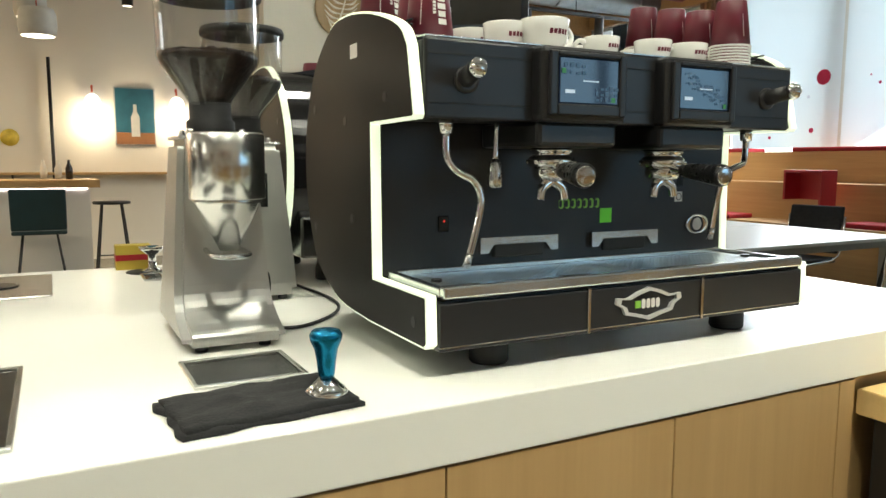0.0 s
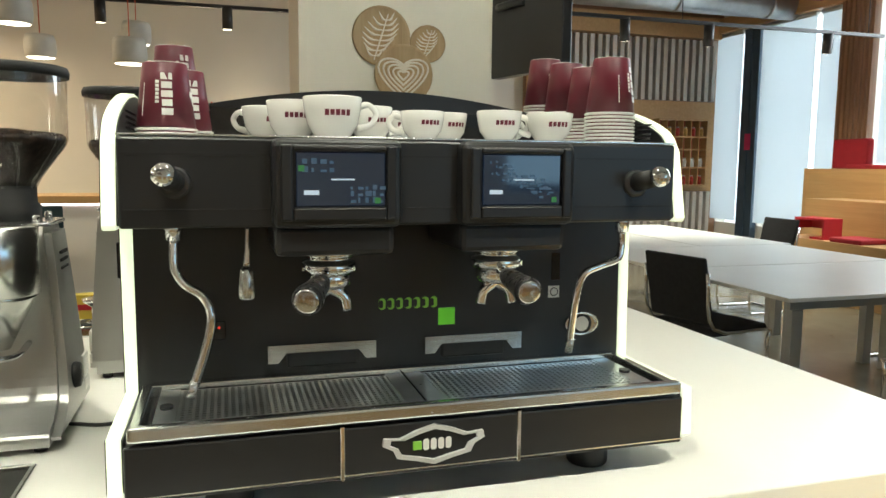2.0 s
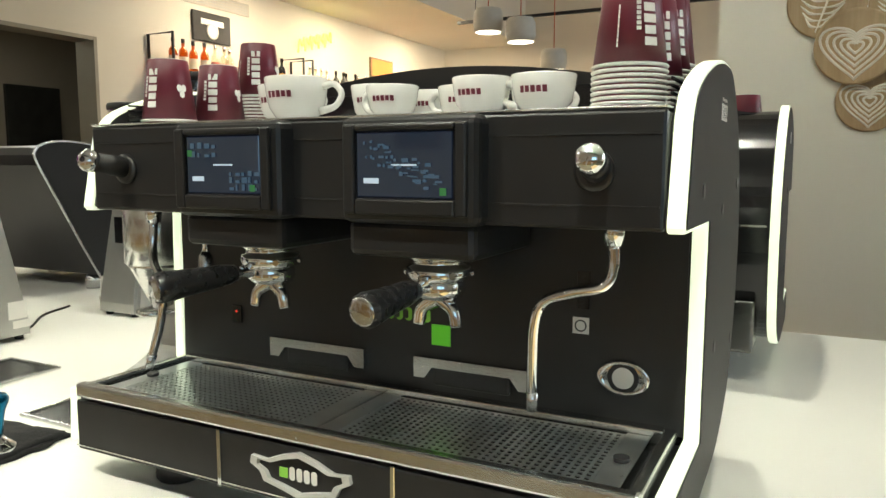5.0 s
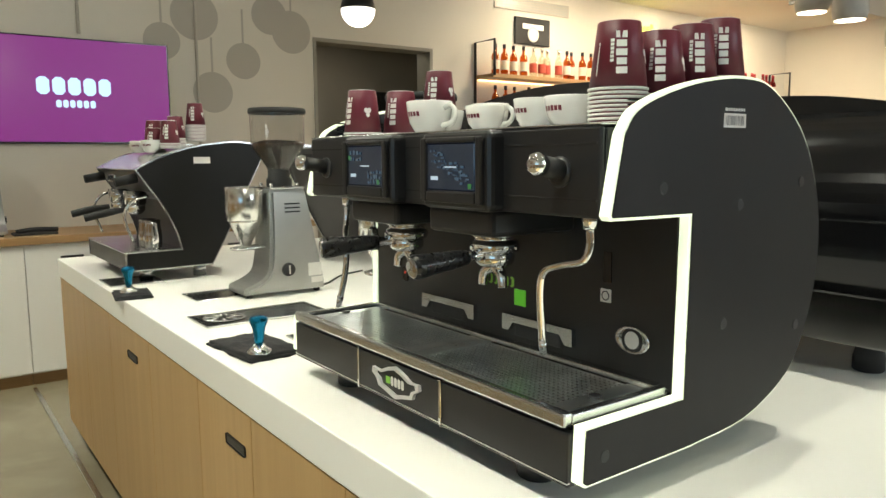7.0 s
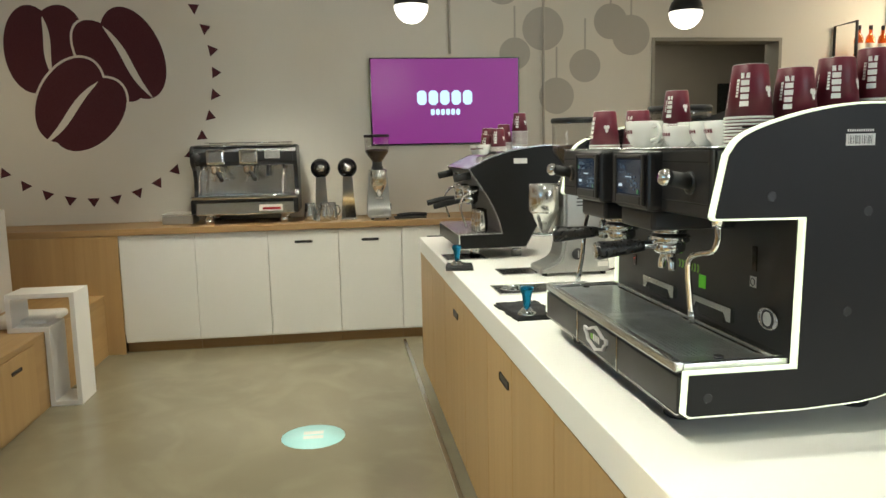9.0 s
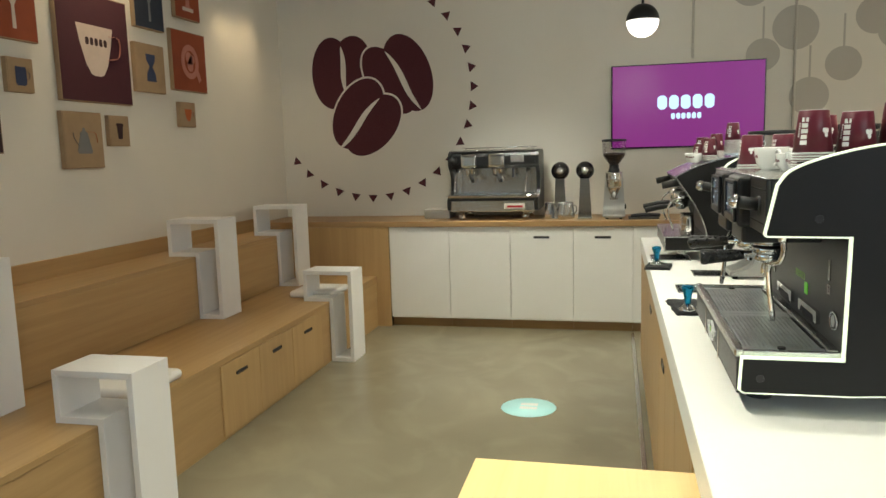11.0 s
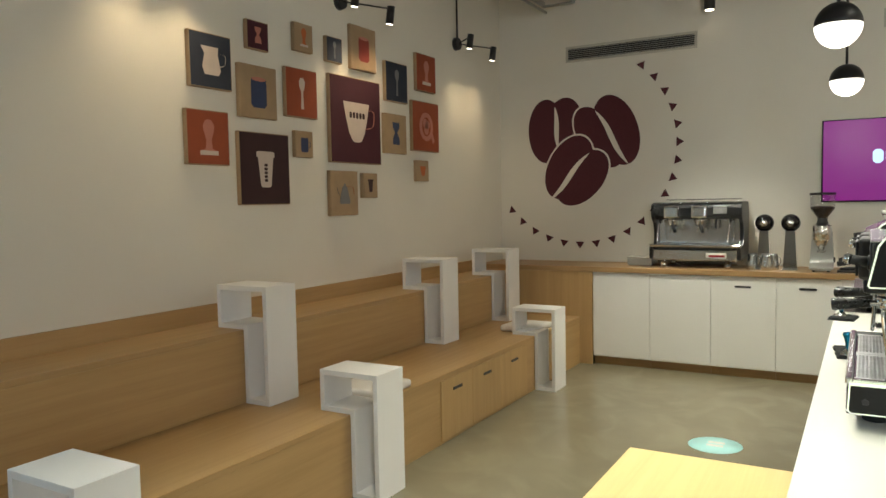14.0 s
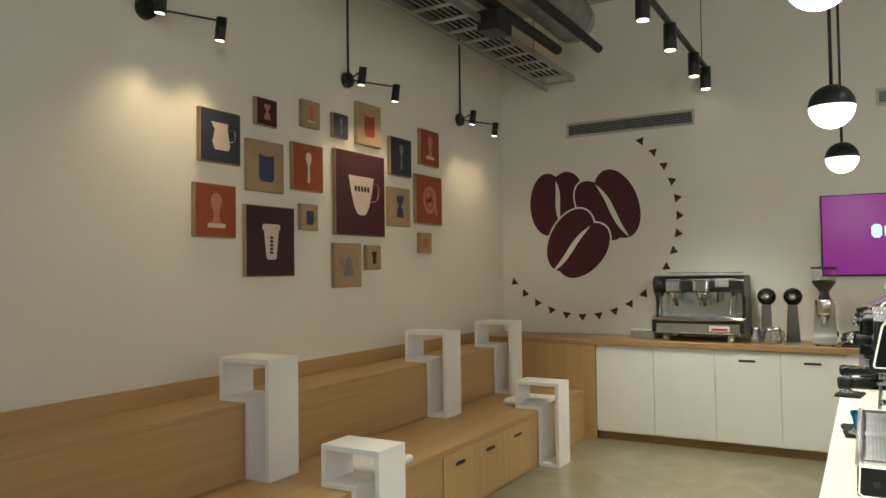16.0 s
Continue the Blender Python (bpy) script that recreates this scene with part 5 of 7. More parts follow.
    part("display", box(B(), 0.1705, 0.175, 0.150, 0.262, 0.478, 0.540, 0.002, 1), M_DISPLAY, ob, "pale grey display window")
    for y in (-0.315, 0.285):
        st = part("steam_wand", tube(B(), [(0.10, y, 0.428), (0.14, y, 0.40), (0.165, y - 0.01, 0.33), (0.185, y - 0.015, 0.225)], 0.0075, 12, 6), M_CHROME, ob, "bent chrome steam wand")
        part("joint", cyl(B(), (0.10, y, 0.432), (0.115, y, 0.405), 0.016, 0.013, 12), M_CHROME, st)
    part("tap", tube(B(), [(0.10, 0.165, 0.43), (0.13, 0.165, 0.40), (0.14, 0.165, 0.35)], [0.012, 0.010, 0.012], 12, 5), M_BLACK, ob)
    part("steam_knob", lathe(B(), [(0.030, 0.0), (0.034, 0.01), (0.034, 0.03), (0.026, 0.04), (0.0, 0.042)], 20, (0.169, -0.335, 0.50), pose(0, 0, 0, 0, 90, 0)), M_RUBBER, ob)
    for y in (-0.27, 0.27):
        for x in (-0.18, 0.18):
            part("foot", lathe(B(), [(0.026, 0.0), (0.030, 0.004), (0.030, 0.045), (0.020, 0.05), (0.020, 0.072)], 20, (x, y, 0)), M_CHROME, ob)
    return ob


M_DISPLAY = noise_mat("pale_display", (0.30, 0.30, 0.29), 0.2, var=0.1, scale=20)
classic_machine((-2.90, 0.135, KZ), "chrome and black two-group espresso machine on oak worktop")
for y in (0.69, 0.892):
    d = thing("bean_grinder", (-2.80, y, KZ), "small chrome grinder with round black hopper", "grinder", "small chrome grinders")
    bm = prism(B(), [(-0.055, 0.0), (0.055, 0.0), (0.054, 0.03), (0.045, 0.16), (0.036, 0.33), (-0.036, 0.33), (-0.045, 0.16), (-0.054, 0.03)], "x", -0.05, 0.06, 0.006)
    part("stand", bm, M_CHROME, d, "polished tapered stand")
    hop = B()
    bmesh.ops.create_uvsphere(hop, u_segments=28, v_segments=18, radius=0.075, matrix=Matrix.Translation((0.0, 0, 0.395)))
    for f in hop.faces:
        f.smooth = True
    part("hopper", hop, M_BLACKG, d, "gloss black round hopper")
    part("dial", lathe(B(), [(0.028, 0), (0.03, 0.004), (0.0, 0.006)], 20, (0.073, 0, 0.395), pose(0, 0, 0, 0, 90, 0)), M_STEEL, d)
    part("base_tray", box(B(), 0.0, 0.12, -0.06, 0.06, 0.0, 0.012, 0.003), M_STEEL, d)
for y, x in ((0.60, -2.76), (0.715, -2.70), (0.76, -2.78)):
    p = thing("milk_pitcher", (x, y, KZ), "brushed steel milk pitcher on the oak worktop", "pitcher", "steel pitchers")
    part("jug", lathe(B(), [(0.045, 0.0), (0.047, 0.004), (0.047, 0.05), (0.036, 0.115), (0.038, 0.135), (0.0365, 0.135), (0.034, 0.115), (0.0, 0.02)], 28), M_STEEL, p)
    part("handle", tube(B(), [(0.03, 0.02, 0.115), (0.05, 0.055, 0.11), (0.05, 0.065, 0.07), (0.035, 0.04, 0.03)], 0.005, 8, 5), M_STEEL, p)
bx = thing("storage_box", (-2.95, -0.37, KZ), "low grey plastic box on the oak worktop", "box")
part("shell", box(B(), -0.12, 0.12, -0.13, 0.10, 0.0, 0.065, 0.008), M_CAST, bx)
part("cover", box(B(), -0.122, 0.122, -0.132, 0.102, 0.0655, 0.078, 0.004), M_DOT, bx)
mt = thing("tamping_mat", (-2.75, 1.36, KZ), "black tamping mat on the oak worktop", "mat")
part("pad", box(B(), -0.08, 0.08, -0.12, 0.12, 0.0, 0.012, 0.004), M_RUBBER, mt)
part("handle_rest", tube(B(), [(0, -0.1, 0.02), (0.0, 0.0, 0.03), (0.0, 0.13, 0.025)], 0.014, 12, 5), M_RUBBER, mt)


# ---- pictures on the south wall ----
NAVY, RUST, TAN, PLUM, BROWN, CREAM = (0.022, 0.028, 0.045), (0.27, 0.055, 0.02), (0.33, 0.225, 0.13), (0.055, 0.008, 0.017), (0.035, 0.012, 0.014), (0.54, 0.45, 0.39)
CANVAS = {k: noise_mat("canvas_" + k, c, 0.85, var=0.06, scale=12, bump=0.25, bump_scale=700) for k, c in (("navy", NAVY), ("rust", RUST), ("tan", TAN), ("plum", PLUM), ("brown", BROWN), ("cream", CREAM), ("blue", (0.035, 0.048, 0.105)), ("red", (0.22, 0.03, 0.02)), ("orange", (0.45, 0.11, 0.03)), ("grey", (0.17, 0.17, 0.175)), ("rose", (0.44, 0.17, 0.125)))}
ICONS = {
    "cup": [(-0.32, 0.27), (0.32, 0.27), (0.27, 0.05), (0.19, -0.19), (0.11, -0.30), (0.05, -0.32), (-0.05, -0.32), (-0.11, -0.30), (-0.19, -0.19), (-0.27, 0.05)],
    "togo": [(-0.23, 0.22), (-0.22, 0.29), (-0.18, 0.31), (0.18, 0.31), (0.22, 0.29), (0.23, 0.22), (0.19, 0.20), (0.13, -0.30), (0.10, -0.33), (-0.10, -0.33), (-0.13, -0.30), (-0.19, 0.20)],
    "tamper": [(-0.10, 0.38), (-0.06, 0.41), (0.06, 0.41), (0.10, 0.38), (0.17, 0.27), (0.15, 0.15), (0.08, -0.05), (0.1, -0.25), (0.27, -0.32), (0.27, -0.4), (-0.27, -0.4), (-0.27, -0.32), (-0.1, -0.25), (-0.08, -0.05), (-0.15, 0.15), (-0.17, 0.27)],
    "spoon": [(-0.12, 0.3), (-0.06, 0.4), (0.06, 0.4), (0.12, 0.3), (0.1, 0.15), (0.04, 0.05), (0.05, -0.42), (-0.05, -0.42), (-0.04, 0.05), (-0.1, 0.15)],
    "jug": [(-0.3, 0.32), (0.22, 0.32), (0.2, 0.15), (0.28, -0.2), (0.22, -0.32), (-0.2, -0.32), (-0.27, -0.15), (-0.2, 0.15)],
    "tin": [(-0.24, 0.3), (0.24, 0.3), (0.26, 0.2), (0.26, -0.3), (0.18, -0.38), (-0.18, -0.38), (-0.26, -0.3), (-0.26, 0.2)],
    "kettle": [(-0.03, 0.27), (0.03, 0.27), (0.05, 0.20), (0.11, 0.17), (0.15, 0.05), (0.24, -0.25), (0.21, -0.30), (-0.21, -0.30), (-0.24, -0.25), (-0.15, 0.05), (-0.11, 0.17), (-0.05, 0.20)],
    "hourglass": [(-0.2, 0.36), (0.2, 0.36), (0.18, 0.2), (0.06, 0.04), (0.18, -0.14), (0.2, -0.34), (-0.2, -0.34), (-0.18, -0.14), (-0.06, 0.04), (-0.18, 0.2)],
}
ICONS["plate"] = [(0.33 * math.cos(i * math.pi / 12), 0.36 * math.sin(i * math.pi / 12)) for i in range(24)]
PICTURES = (
    (1.02, 2.55, 0.70, 2.23, "navy", "jug", "cream"), (0.56, 2.70, 0.37, 2.52, "plum", "hourglass", "rose"), (0.12, 2.77, -0.07, 2.58, "tan", "tamper", "orange"), (-0.22, 2.74, -0.40, 2.56, "navy", "spoon", "grey"),
    (-0.51, 2.88, -0.83, 2.55, "tan", "tin", "red"), (0.64, 2.42, 0.31, 2.09, "tan", "tin", "blue"), (0.22, 2.46, -0.10, 2.13, "rust", "spoon", "cream"), (-0.24, 2.48, -0.87, 1.84, "plum", "cup", "cream"),
    (-0.96, 2.68, -1.28, 2.36, "navy", "spoon", "grey"), (-1.43, 2.82, -1.75, 2.50, "rust", "tamper", "rose"), (1.06, 2.10, 0.74, 1.78, "rust", "tamper", "rose"), (0.66, 2.00, 0.21, 1.54, "brown", "togo", "cream"),
    (0.14, 2.04, -0.04, 1.86, "tan", "tin", "blue"), (-0.93, 2.26, -1.25, 1.94, "tan", "hourglass", "blue"), (-1.35, 2.41, -1.79, 1.98, "rust", "plate", "rose"), (-0.22, 1.78, -0.55, 1.45, "tan", "kettle", "grey"),
    (-0.62, 1.77, -0.81, 1.58, "tan", "togo", "brown"), (-1.40, 1.90, -1.60, 1.72, "tan", "cup", "orange"))
KIND = {"cup": "a cup", "togo": "a paper cup", "tamper": "a tamper", "spoon": "a spoon", "jug": "a milk jug", "tin": "a canister", "kettle": "a kettle", "hourglass": "a glass brewer", "plate": "a latte bowl"}
SHADE = {"navy": "Dark navy", "plum": "Plum", "tan": "Tan kraft", "rust": "Rust red", "brown": "Dark brown"}
for xl, zt, xr, zb, bg, icon, fg in PICTURES:
    w, h = (xl - xr) / 2, (zt - zb) / 2
    p = thing("canvas_picture", ((xl + xr) / 2, WY, (zt + zb) / 2), SHADE[bg] + " canvas picture of " + KIND[icon] + " on the wall", "picture", "canvas pictures")
    part("frame", box(B(), -w, w, 0.003, 0.034, -h, h, 0.002), CANVAS["tan"], p)
    part("canvas", box(B(), -w + 0.006, w - 0.006, 0.033, 0.037, -h + 0.006, h - 0.006, 0.001, 1), CANVAS[bg], p)
    k = min(w, h) * 1.6
    part("motif", prism(B(), [(-u * k, v * k) for u, v in ICONS[icon]], "y", 0.0372, 0.0382), CANVAS[fg], p)
    if icon in ("cup", "jug"):
        part("motif_handle", tube(B(), [(-0.24 * k, 0.0376, 0.18 * k), (-0.42 * k, 0.0376, 0.16 * k), (-0.40 * k, 0.0376, -0.06 * k), (-0.2 * k, 0.0376, -0.12 * k)], 0.035 * k, 6, 5, 0.05), CANVAS["rose" if icon == "cup" else fg], p)
    if icon == "plate":
        part("motif_tail", prism(B(), [(-0.20 * k, -0.22 * k), (-0.30 * k, -0.14 * k), (-0.40 * k, -0.34 * k), (-0.31 * k, -0.42 * k)], "y", 0.0383, 0.0389), CANVAS[fg], p)
        part("motif_centre", prism(B(), [(0.62 * u * k, 0.66 * v * k) for u, v in ICONS["plate"]], "y", 0.0383, 0.0388), CANVAS["rust"], p)
        for du, dv, q in ((0.05, 0.08, 0.34), (-0.07, 0.05, 0.30), (0.0, -0.08, 0.34)):
            part("motif_foam", prism(B(), [(q * u * k + du * k, q * v * k + dv * k) for u, v in ICONS["plate"]], "y", 0.0389, 0.0393), CANVAS["rose"], p)
    if icon == "tin" and w > 0.12:
        part("motif_band", prism(B(), [(0.24 * k * math.cos(i * math.pi / 10), 0.30 * k + 0.05 * k * math.sin(i * math.pi / 10)) for i in range(20)], "y", 0.0383, 0.0388), CANVAS["rose"], p)
    elif icon == "tin":
        part("motif_handle", tube(B(), [(-0.22 * k, 0.0376, 0.15 * k), (-0.40 * k, 0.0376, 0.10 * k), (-0.38 * k, 0.0376, -0.12 * k), (-0.22 * k, 0.0376, -0.16 * k)], 0.03 * k, 6, 5, 0.1), CANVAS[fg], p)
    if icon == "tamper":
        part("motif_base", box(B(), -0.27 * k, 0.27 * k, 0.0383, 0.0389, -0.40 * k, -0.30 * k, 0.0002, 1), CANVAS["cream"], p)
    if bg in ("plum", "brown") and icon in ("cup", "togo"):
        if icon == "cup":
            part("motif_print", letters(B(), 5, 0.40 * k, 0.09 * k, (0.02 * k, 0.08 * k), 0.25, lambda u, v: (-u, 0.0388, v)), CANVAS["brown"], p)
        else:
            part("motif_print", letters(B(), 5, 0.34 * k, 0.085 * k, (0.0, 0.0), 0.25, lambda u, v: (-v, 0.0388, u - 0.06 * k)), CANVAS["brown"], p)
            part("motif_lid", box(B(), -0.225 * k, 0.225 * k, 0.0383, 0.0389, 0.205 * k, 0.30 * k, 0.0002, 1), CANVAS["cream"], p)
    if icon == "kettle":
        part("motif_spout", tube(B(), [(0.15 * k, 0.0376, -0.15 * k), (0.3 * k, 0.0376, 0.0), (0.34 * k, 0.0376, 0.16 * k)], 0.02 * k, 6, 5, 0.1), CANVAS["grey"], p)
        part("motif_handle", tube(B(), [(-0.1 * k, 0.0376, 0.18 * k), (-0.36 * k, 0.0376, 0.16 * k), (-0.42 * k, 0.0376, -0.05 * k)], 0.02 * k, 6, 5, 0.1), CANVAS["orange"], p)

# ---- wall lamps, globes, track, ducts ----
M_LAMPLIT = glow_mat("lamp_glow", (1.0, 0.88, 0.68), 6.0)
M_GLOBE = glow_mat("opal_globe", (1.0, 0.95, 0.86), 2.6)


def cylinder_head(parent, p, d, r=0.03, h=0.13):
    p, d = Vector(p), Vector(d).normalized()
    hd = part("lamp_head", cyl(B(), p - d * h / 2, p + d * h / 2, r, None, 22), M_BLACK, parent, "black cylinder spot head")
    part("lens", cyl(B(), p + d * (h / 2 + 0.0004), p + d * (h / 2 + 0.003), r * 0.8, None, 22), M_LAMPLIT, hd, "lit lens")


for x in (1.375, -0.42, -2.19):
    w = thing("wall_lamp", (x, WY, 3.02), "black double-headed wall spot lamp with upright rod", "lamp", "wall spot lamps")
    part("rose", cyl(B(), (0, 0.0005, 0), (0, 0.04, 0), 0.062, 0.055, 28), M_BLACK, w)
    part("rod", cyl(B(), (0.0, 0.022, 0.05), (0.0, 0.022, HC - 3.022), 0.009, None, 12), M_BLACK, w)
    part("arm", tube(B(), [(0.0, 0.03, 0.0), (0.015, 0.10, 0.02), (0.03, 0.17, 0.04)], 0.006, 8, 4), M_BLACK, w)
    part("arm", tube(B(), [(0.0, 0.03, 0.0), (-0.17, 0.13, -0.005), (-0.33, 0.22, -0.01)], 0.006, 8, 4), M_BLACK, w)
    cylinder_head(w, (0.03, 0.175, 0.0), (0, -0.15, -1))
    cylinder_head(w, (-0.335, 0.23, -0.06), (0, -0.15, -1))

for gx, gy, gz in ((-1.69, 3.066, 2.265), (-1.76, 1.309, 2.305), (-0.045, 1.31, 2.337), (1.40, 1.33, 2.48), (-0.1, 3.07, 2.27)):
    g = thing("globe_pendant", (gx, gy, gz), "black and opal glass globe pendant lamp above the counter", "pendant lamp", "globe pendants")
    n = 16
    top = [(0.106 * math.cos(math.pi / 2 * i / n), 0.004 + 0.106 * math.sin(math.pi / 2 * i / n)) for i in range(n + 1)]
    part("cap", lathe(B(), [(0.0, 0.003)] + top, 40), M_BLACK, g, "black upper half")
    bot = [(0.1045 * math.sin(math.pi / 2 * i / n), -0.1045 * math.cos(math.pi / 2 * i / n)) for i in range(n + 1)]
    part("opal_bowl", lathe(B(), bot + [(0.0, 0.002)], 40), M_GLOBE, g, "glowing opal lower half")
    part("rod", cyl(B(), (0, 0, 0.107), (0, 0, HC - gz - 0.002), 0.0085, None, 12), M_BLACK, g)


def track(name, x0, x1, y0, z, heads, aim, label):
    t = thing(name, (0, y0, z), label, "track light", "track lights")
    part("rail", box(B(), x0, x1, -0.018, 0.018, 0.09, 0.122, 0.002), M_BLACK, t)
    for x in (x0 + 0.2, (x0 + x1) / 2, x1 - 0.2):
        part("hanger", cyl(B(), (x, 0, 0.122), (x, 0, HC - z - 0.002), 0.004, None, 8), M_BLACK, t)
    for x in heads:
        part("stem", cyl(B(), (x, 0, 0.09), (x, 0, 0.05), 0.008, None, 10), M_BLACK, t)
        cylinder_head(t, (x, 0, 0.0), aim, 0.048, 0.20)


track("track_light", -3.05, 5.0, 0.20, 3.30, (-0.82, -1.60, -2.48, -3.0, 0.6, 2.0, 3.4), (0, 0, -1), "black ceiling track with cylinder spot lamps")
# The head at x 2.05 is added to carry the column spot.
track("track_light", -1.4, 3.0, 2.35, 3.35, (-0.9, 0.3, 1.5, 2.05, 2.6), (0, 0, -1), "black ceiling track with cylinder spot lamps")

M_FOIL = noise_mat("galvanised_duct", (0.46, 0.46, 0.45), 0.32, 0.85, var=0.15, scale=7, bump=0.3, bump_scale=30)
du = thing("air_duct", (0, -0.86, 3.86), "round galvanised air duct under the ceiling", "duct")
part("tube", cyl(B(), (-2.47, 0, 0), (5.5, 0, 0), 0.20, None, 36), M_FOIL, du)
for i in range(7):
    part("joint_ring", cyl(B(), (-2.4 + i * 1.2, 0, 0), (-2.36 + i * 1.2, 0, 0), 0.207, None, 36), M_FOIL, du)
part("strap", cyl(B(), (-1.0, 0, 0.2), (-1.0, 0, HC - 3.862), 0.006, None, 8), M_STEEL, du)
part("strap", cyl(B(), (1.8, 0, 0.2), (1.8, 0, HC - 3.862), 0.006, None, 8), M_STEEL, du)
for y, z, r in ((-1.02, 3.62, 0.045), (-0.72, 3.66, 0.04)):
    p = thing("ceiling_pipe", (0, y, z), "black insulated pipe beside the air duct", "pipe", "insulated pipes")
    part("pipe", cyl(B(), (-2.45 if r > 0.042 else -2.75, 0, 0), (5.5, 0, 0), r, None, 18), M_RUBBER, p)
    part("hanger", cyl(B(), (-0.5, 0, r), (-0.5, 0, HC - z - 0.002), 0.005, None, 8), M_STEEL, p)
ct = thing("cable_tray", (0, -1.235, 3.46), "galvanised ladder cable tray with cables below ceiling", "cable tray")
for y in (-0.16, 0.16):
    part("side_rail", box(B(), -3.06, 5.5, y - 0.003, y + 0.003, 0.0, 0.06), M_CAST, ct)
for i in range(30):
    part("rung", box(B(), -3.05 + i * 0.28, -3.0 + i * 0.28, -0.157, 0.157, 0.0, 0.012), M_CAST, ct)
for k in range(5):
    part("cable", tube(B(), [(-2.8, -0.12 + k * 0.055, 0.022), (0.0, -0.10 + k * 0.05, 0.024), (5.4, -0.12 + k * 0.055, 0.022)], 0.010, 6, 4), M_RUBBER, ct)
for x in (-2.0, 0.5, 3.0):
    part("hanger", cyl(B(), (x, 0.165, 0.03), (x, 0.165, HC - 3.462), 0.005, None, 8), M_STEEL, ct)
rd = thing("ceiling_conduit", (0, -1.42, 3.44), "thin pale conduit along the cable tray", "conduit")
part("pipe", cyl(B(), (WX + 0.002, 0, 0), (5.5, 0, 0), 0.014, None, 10), M_CAST, rd)
for x in (-1.6, 1.2, 4.0):
    part("hanger", cyl(B(), (x, 0, 0.014), (x, 0, HC - 3.442), 0.004, None, 8), M_STEEL, rd)
ls = thing("loudspeaker", (-1.10, -1.02, 3.40), "small black loudspeaker on the ceiling services", "loudspeaker")
part("cabinet", box(B(), -0.13, 0.13, -0.09, 0.09, 0.0, 0.16, 0.01), M_BLACK, ls)
part("cone", lathe(B(), [(0.06, 0), (0.06, 0.004), (0.0, 0.002)], 20, (0.131, 0, 0.08), pose(0, 0, 0, 0, 90, 0)), M_RUBBER, ls)
part("bracket", cyl(B(), (0, 0, 0.16), (0, 0, HC - 3.402), 0.006, None, 8), M_BLACK, ls)


# ---- doorway and lobby ----
M_JAMB = noise_mat("grey_metal_paint", (0.30, 0.28, 0.235), 0.6, var=0.05)
dl = thing("door_frame", (WX, 4.0775, 0), "dark grey metal frame round the open doorway", "door frame")
for y0, y1, z0, z1 in ((-0.5925, -0.5625, 0, 2.33), (0.5625, 0.5925, 0, 2.33), (-0.5625, 0.5625, 2.30, 2.33)):
    part("jamb", box(B(), -0.205, 0.006, y0 + 0.001, y1 - 0.001, z0, z1 - 0.001), M_JAMB, dl)
for y0, y1, nm, mt in ((3.55, 4.22, "oak lobby door standing closed in the lobby", M_OAKV), (5.05, 5.60, "dark timber lobby door in the lobby", M_PAN)):
    d = thing("lobby_door", (WX - 1.795, (y0 + y1) / 2, 0), nm, "door")
    part("leaf", box(B(), 0.0, 0.04, -(y1 - y0) / 2, (y1 - y0) / 2, 0.005, 2.1, 0.003), mt, d)
    part("handle", tube(B(), [(0.04, 0.2, 1.05), (0.09, 0.2, 1.05), (0.09, 0.08, 1.05)], 0.009, 8, 3), M_STEEL, d)
ll = thing("lobby_light", (WX - 0.9, 4.45, 2.59), "slim white lobby ceiling light", "ceiling light")
part("tube", box(B(), -0.12, 0.12, -0.35, 0.35, -0.03, 0.009, 0.005), M_LAMPLIT, ll)

# ---- bar wall with shelves ----
structure("trim_bar_soffit", box(B(), WX + 0.002, -1.9, 4.95, FY - 0.002, 3.02, HC - 0.002), M_WALL, "bright plastered soffit over the bar", "soffit")
bv = thing("air_vent", (WX, 5.89, 2.83), "pale slotted air grille in the wall", "vent", "air grilles")
part("frame", box(B(), 0.0, 0.012, -0.50, 0.50, -0.06, 0.06, 0.003), M_DOT, bv)
for k in range(4):
    part("slat", box(B(), 0.0121, 0.016, -0.47, 0.47, -0.04 + k * 0.026, -0.028 + k * 0.026), M_CAST, bv)
M_STRIP = glow_mat("warm_shelf_strip", (1.0, 0.62, 0.30), 5.0)
BOTTLE = [glass_mat("bottle_" + k, c, 0.06) for k, c in (("amber", (0.75, 0.30, 0.08)), ("clear", (0.9, 0.86, 0.75)), ("red", (0.7, 0.06, 0.06)))] + [noise_mat("bottle_dark", (0.012, 0.012, 0.016), 0.1)]
LABELC = [noise_mat("label_" + str(i), c, 0.6) for i, c in enumerate(((0.7, 0.62, 0.5), (0.5, 0.08, 0.05), (0.75, 0.72, 0.65), (0.55, 0.3, 0.06)))]


def bottle_kind(k):
    ob = thing("bottle", (0, 0, -3), ("amber", "clear pink", "red", "black")[k] + " glass spirit bottle on the lit bar shelf", "bottle", "bar bottles")
    part("glass", lathe(B(), [(0.034, 0.0), (0.037, 0.004), (0.037, 0.17), (0.03, 0.195), (0.014, 0.215), (0.0135, 0.255)], 14), BOTTLE[k], ob)
    part("paper_label", lathe(B(), [(0.0376, 0.05), (0.0376, 0.135)], 14, (0, 0, 0), None, True), LABELC[k], ob)
    part("cap", lathe(B(), [(0.016, 0.25), (0.016, 0.285), (0.0, 0.287)], 12), (M_BLACK, M_STEEL, M_RED, M_BLACKG)[k], ob)
    return ob


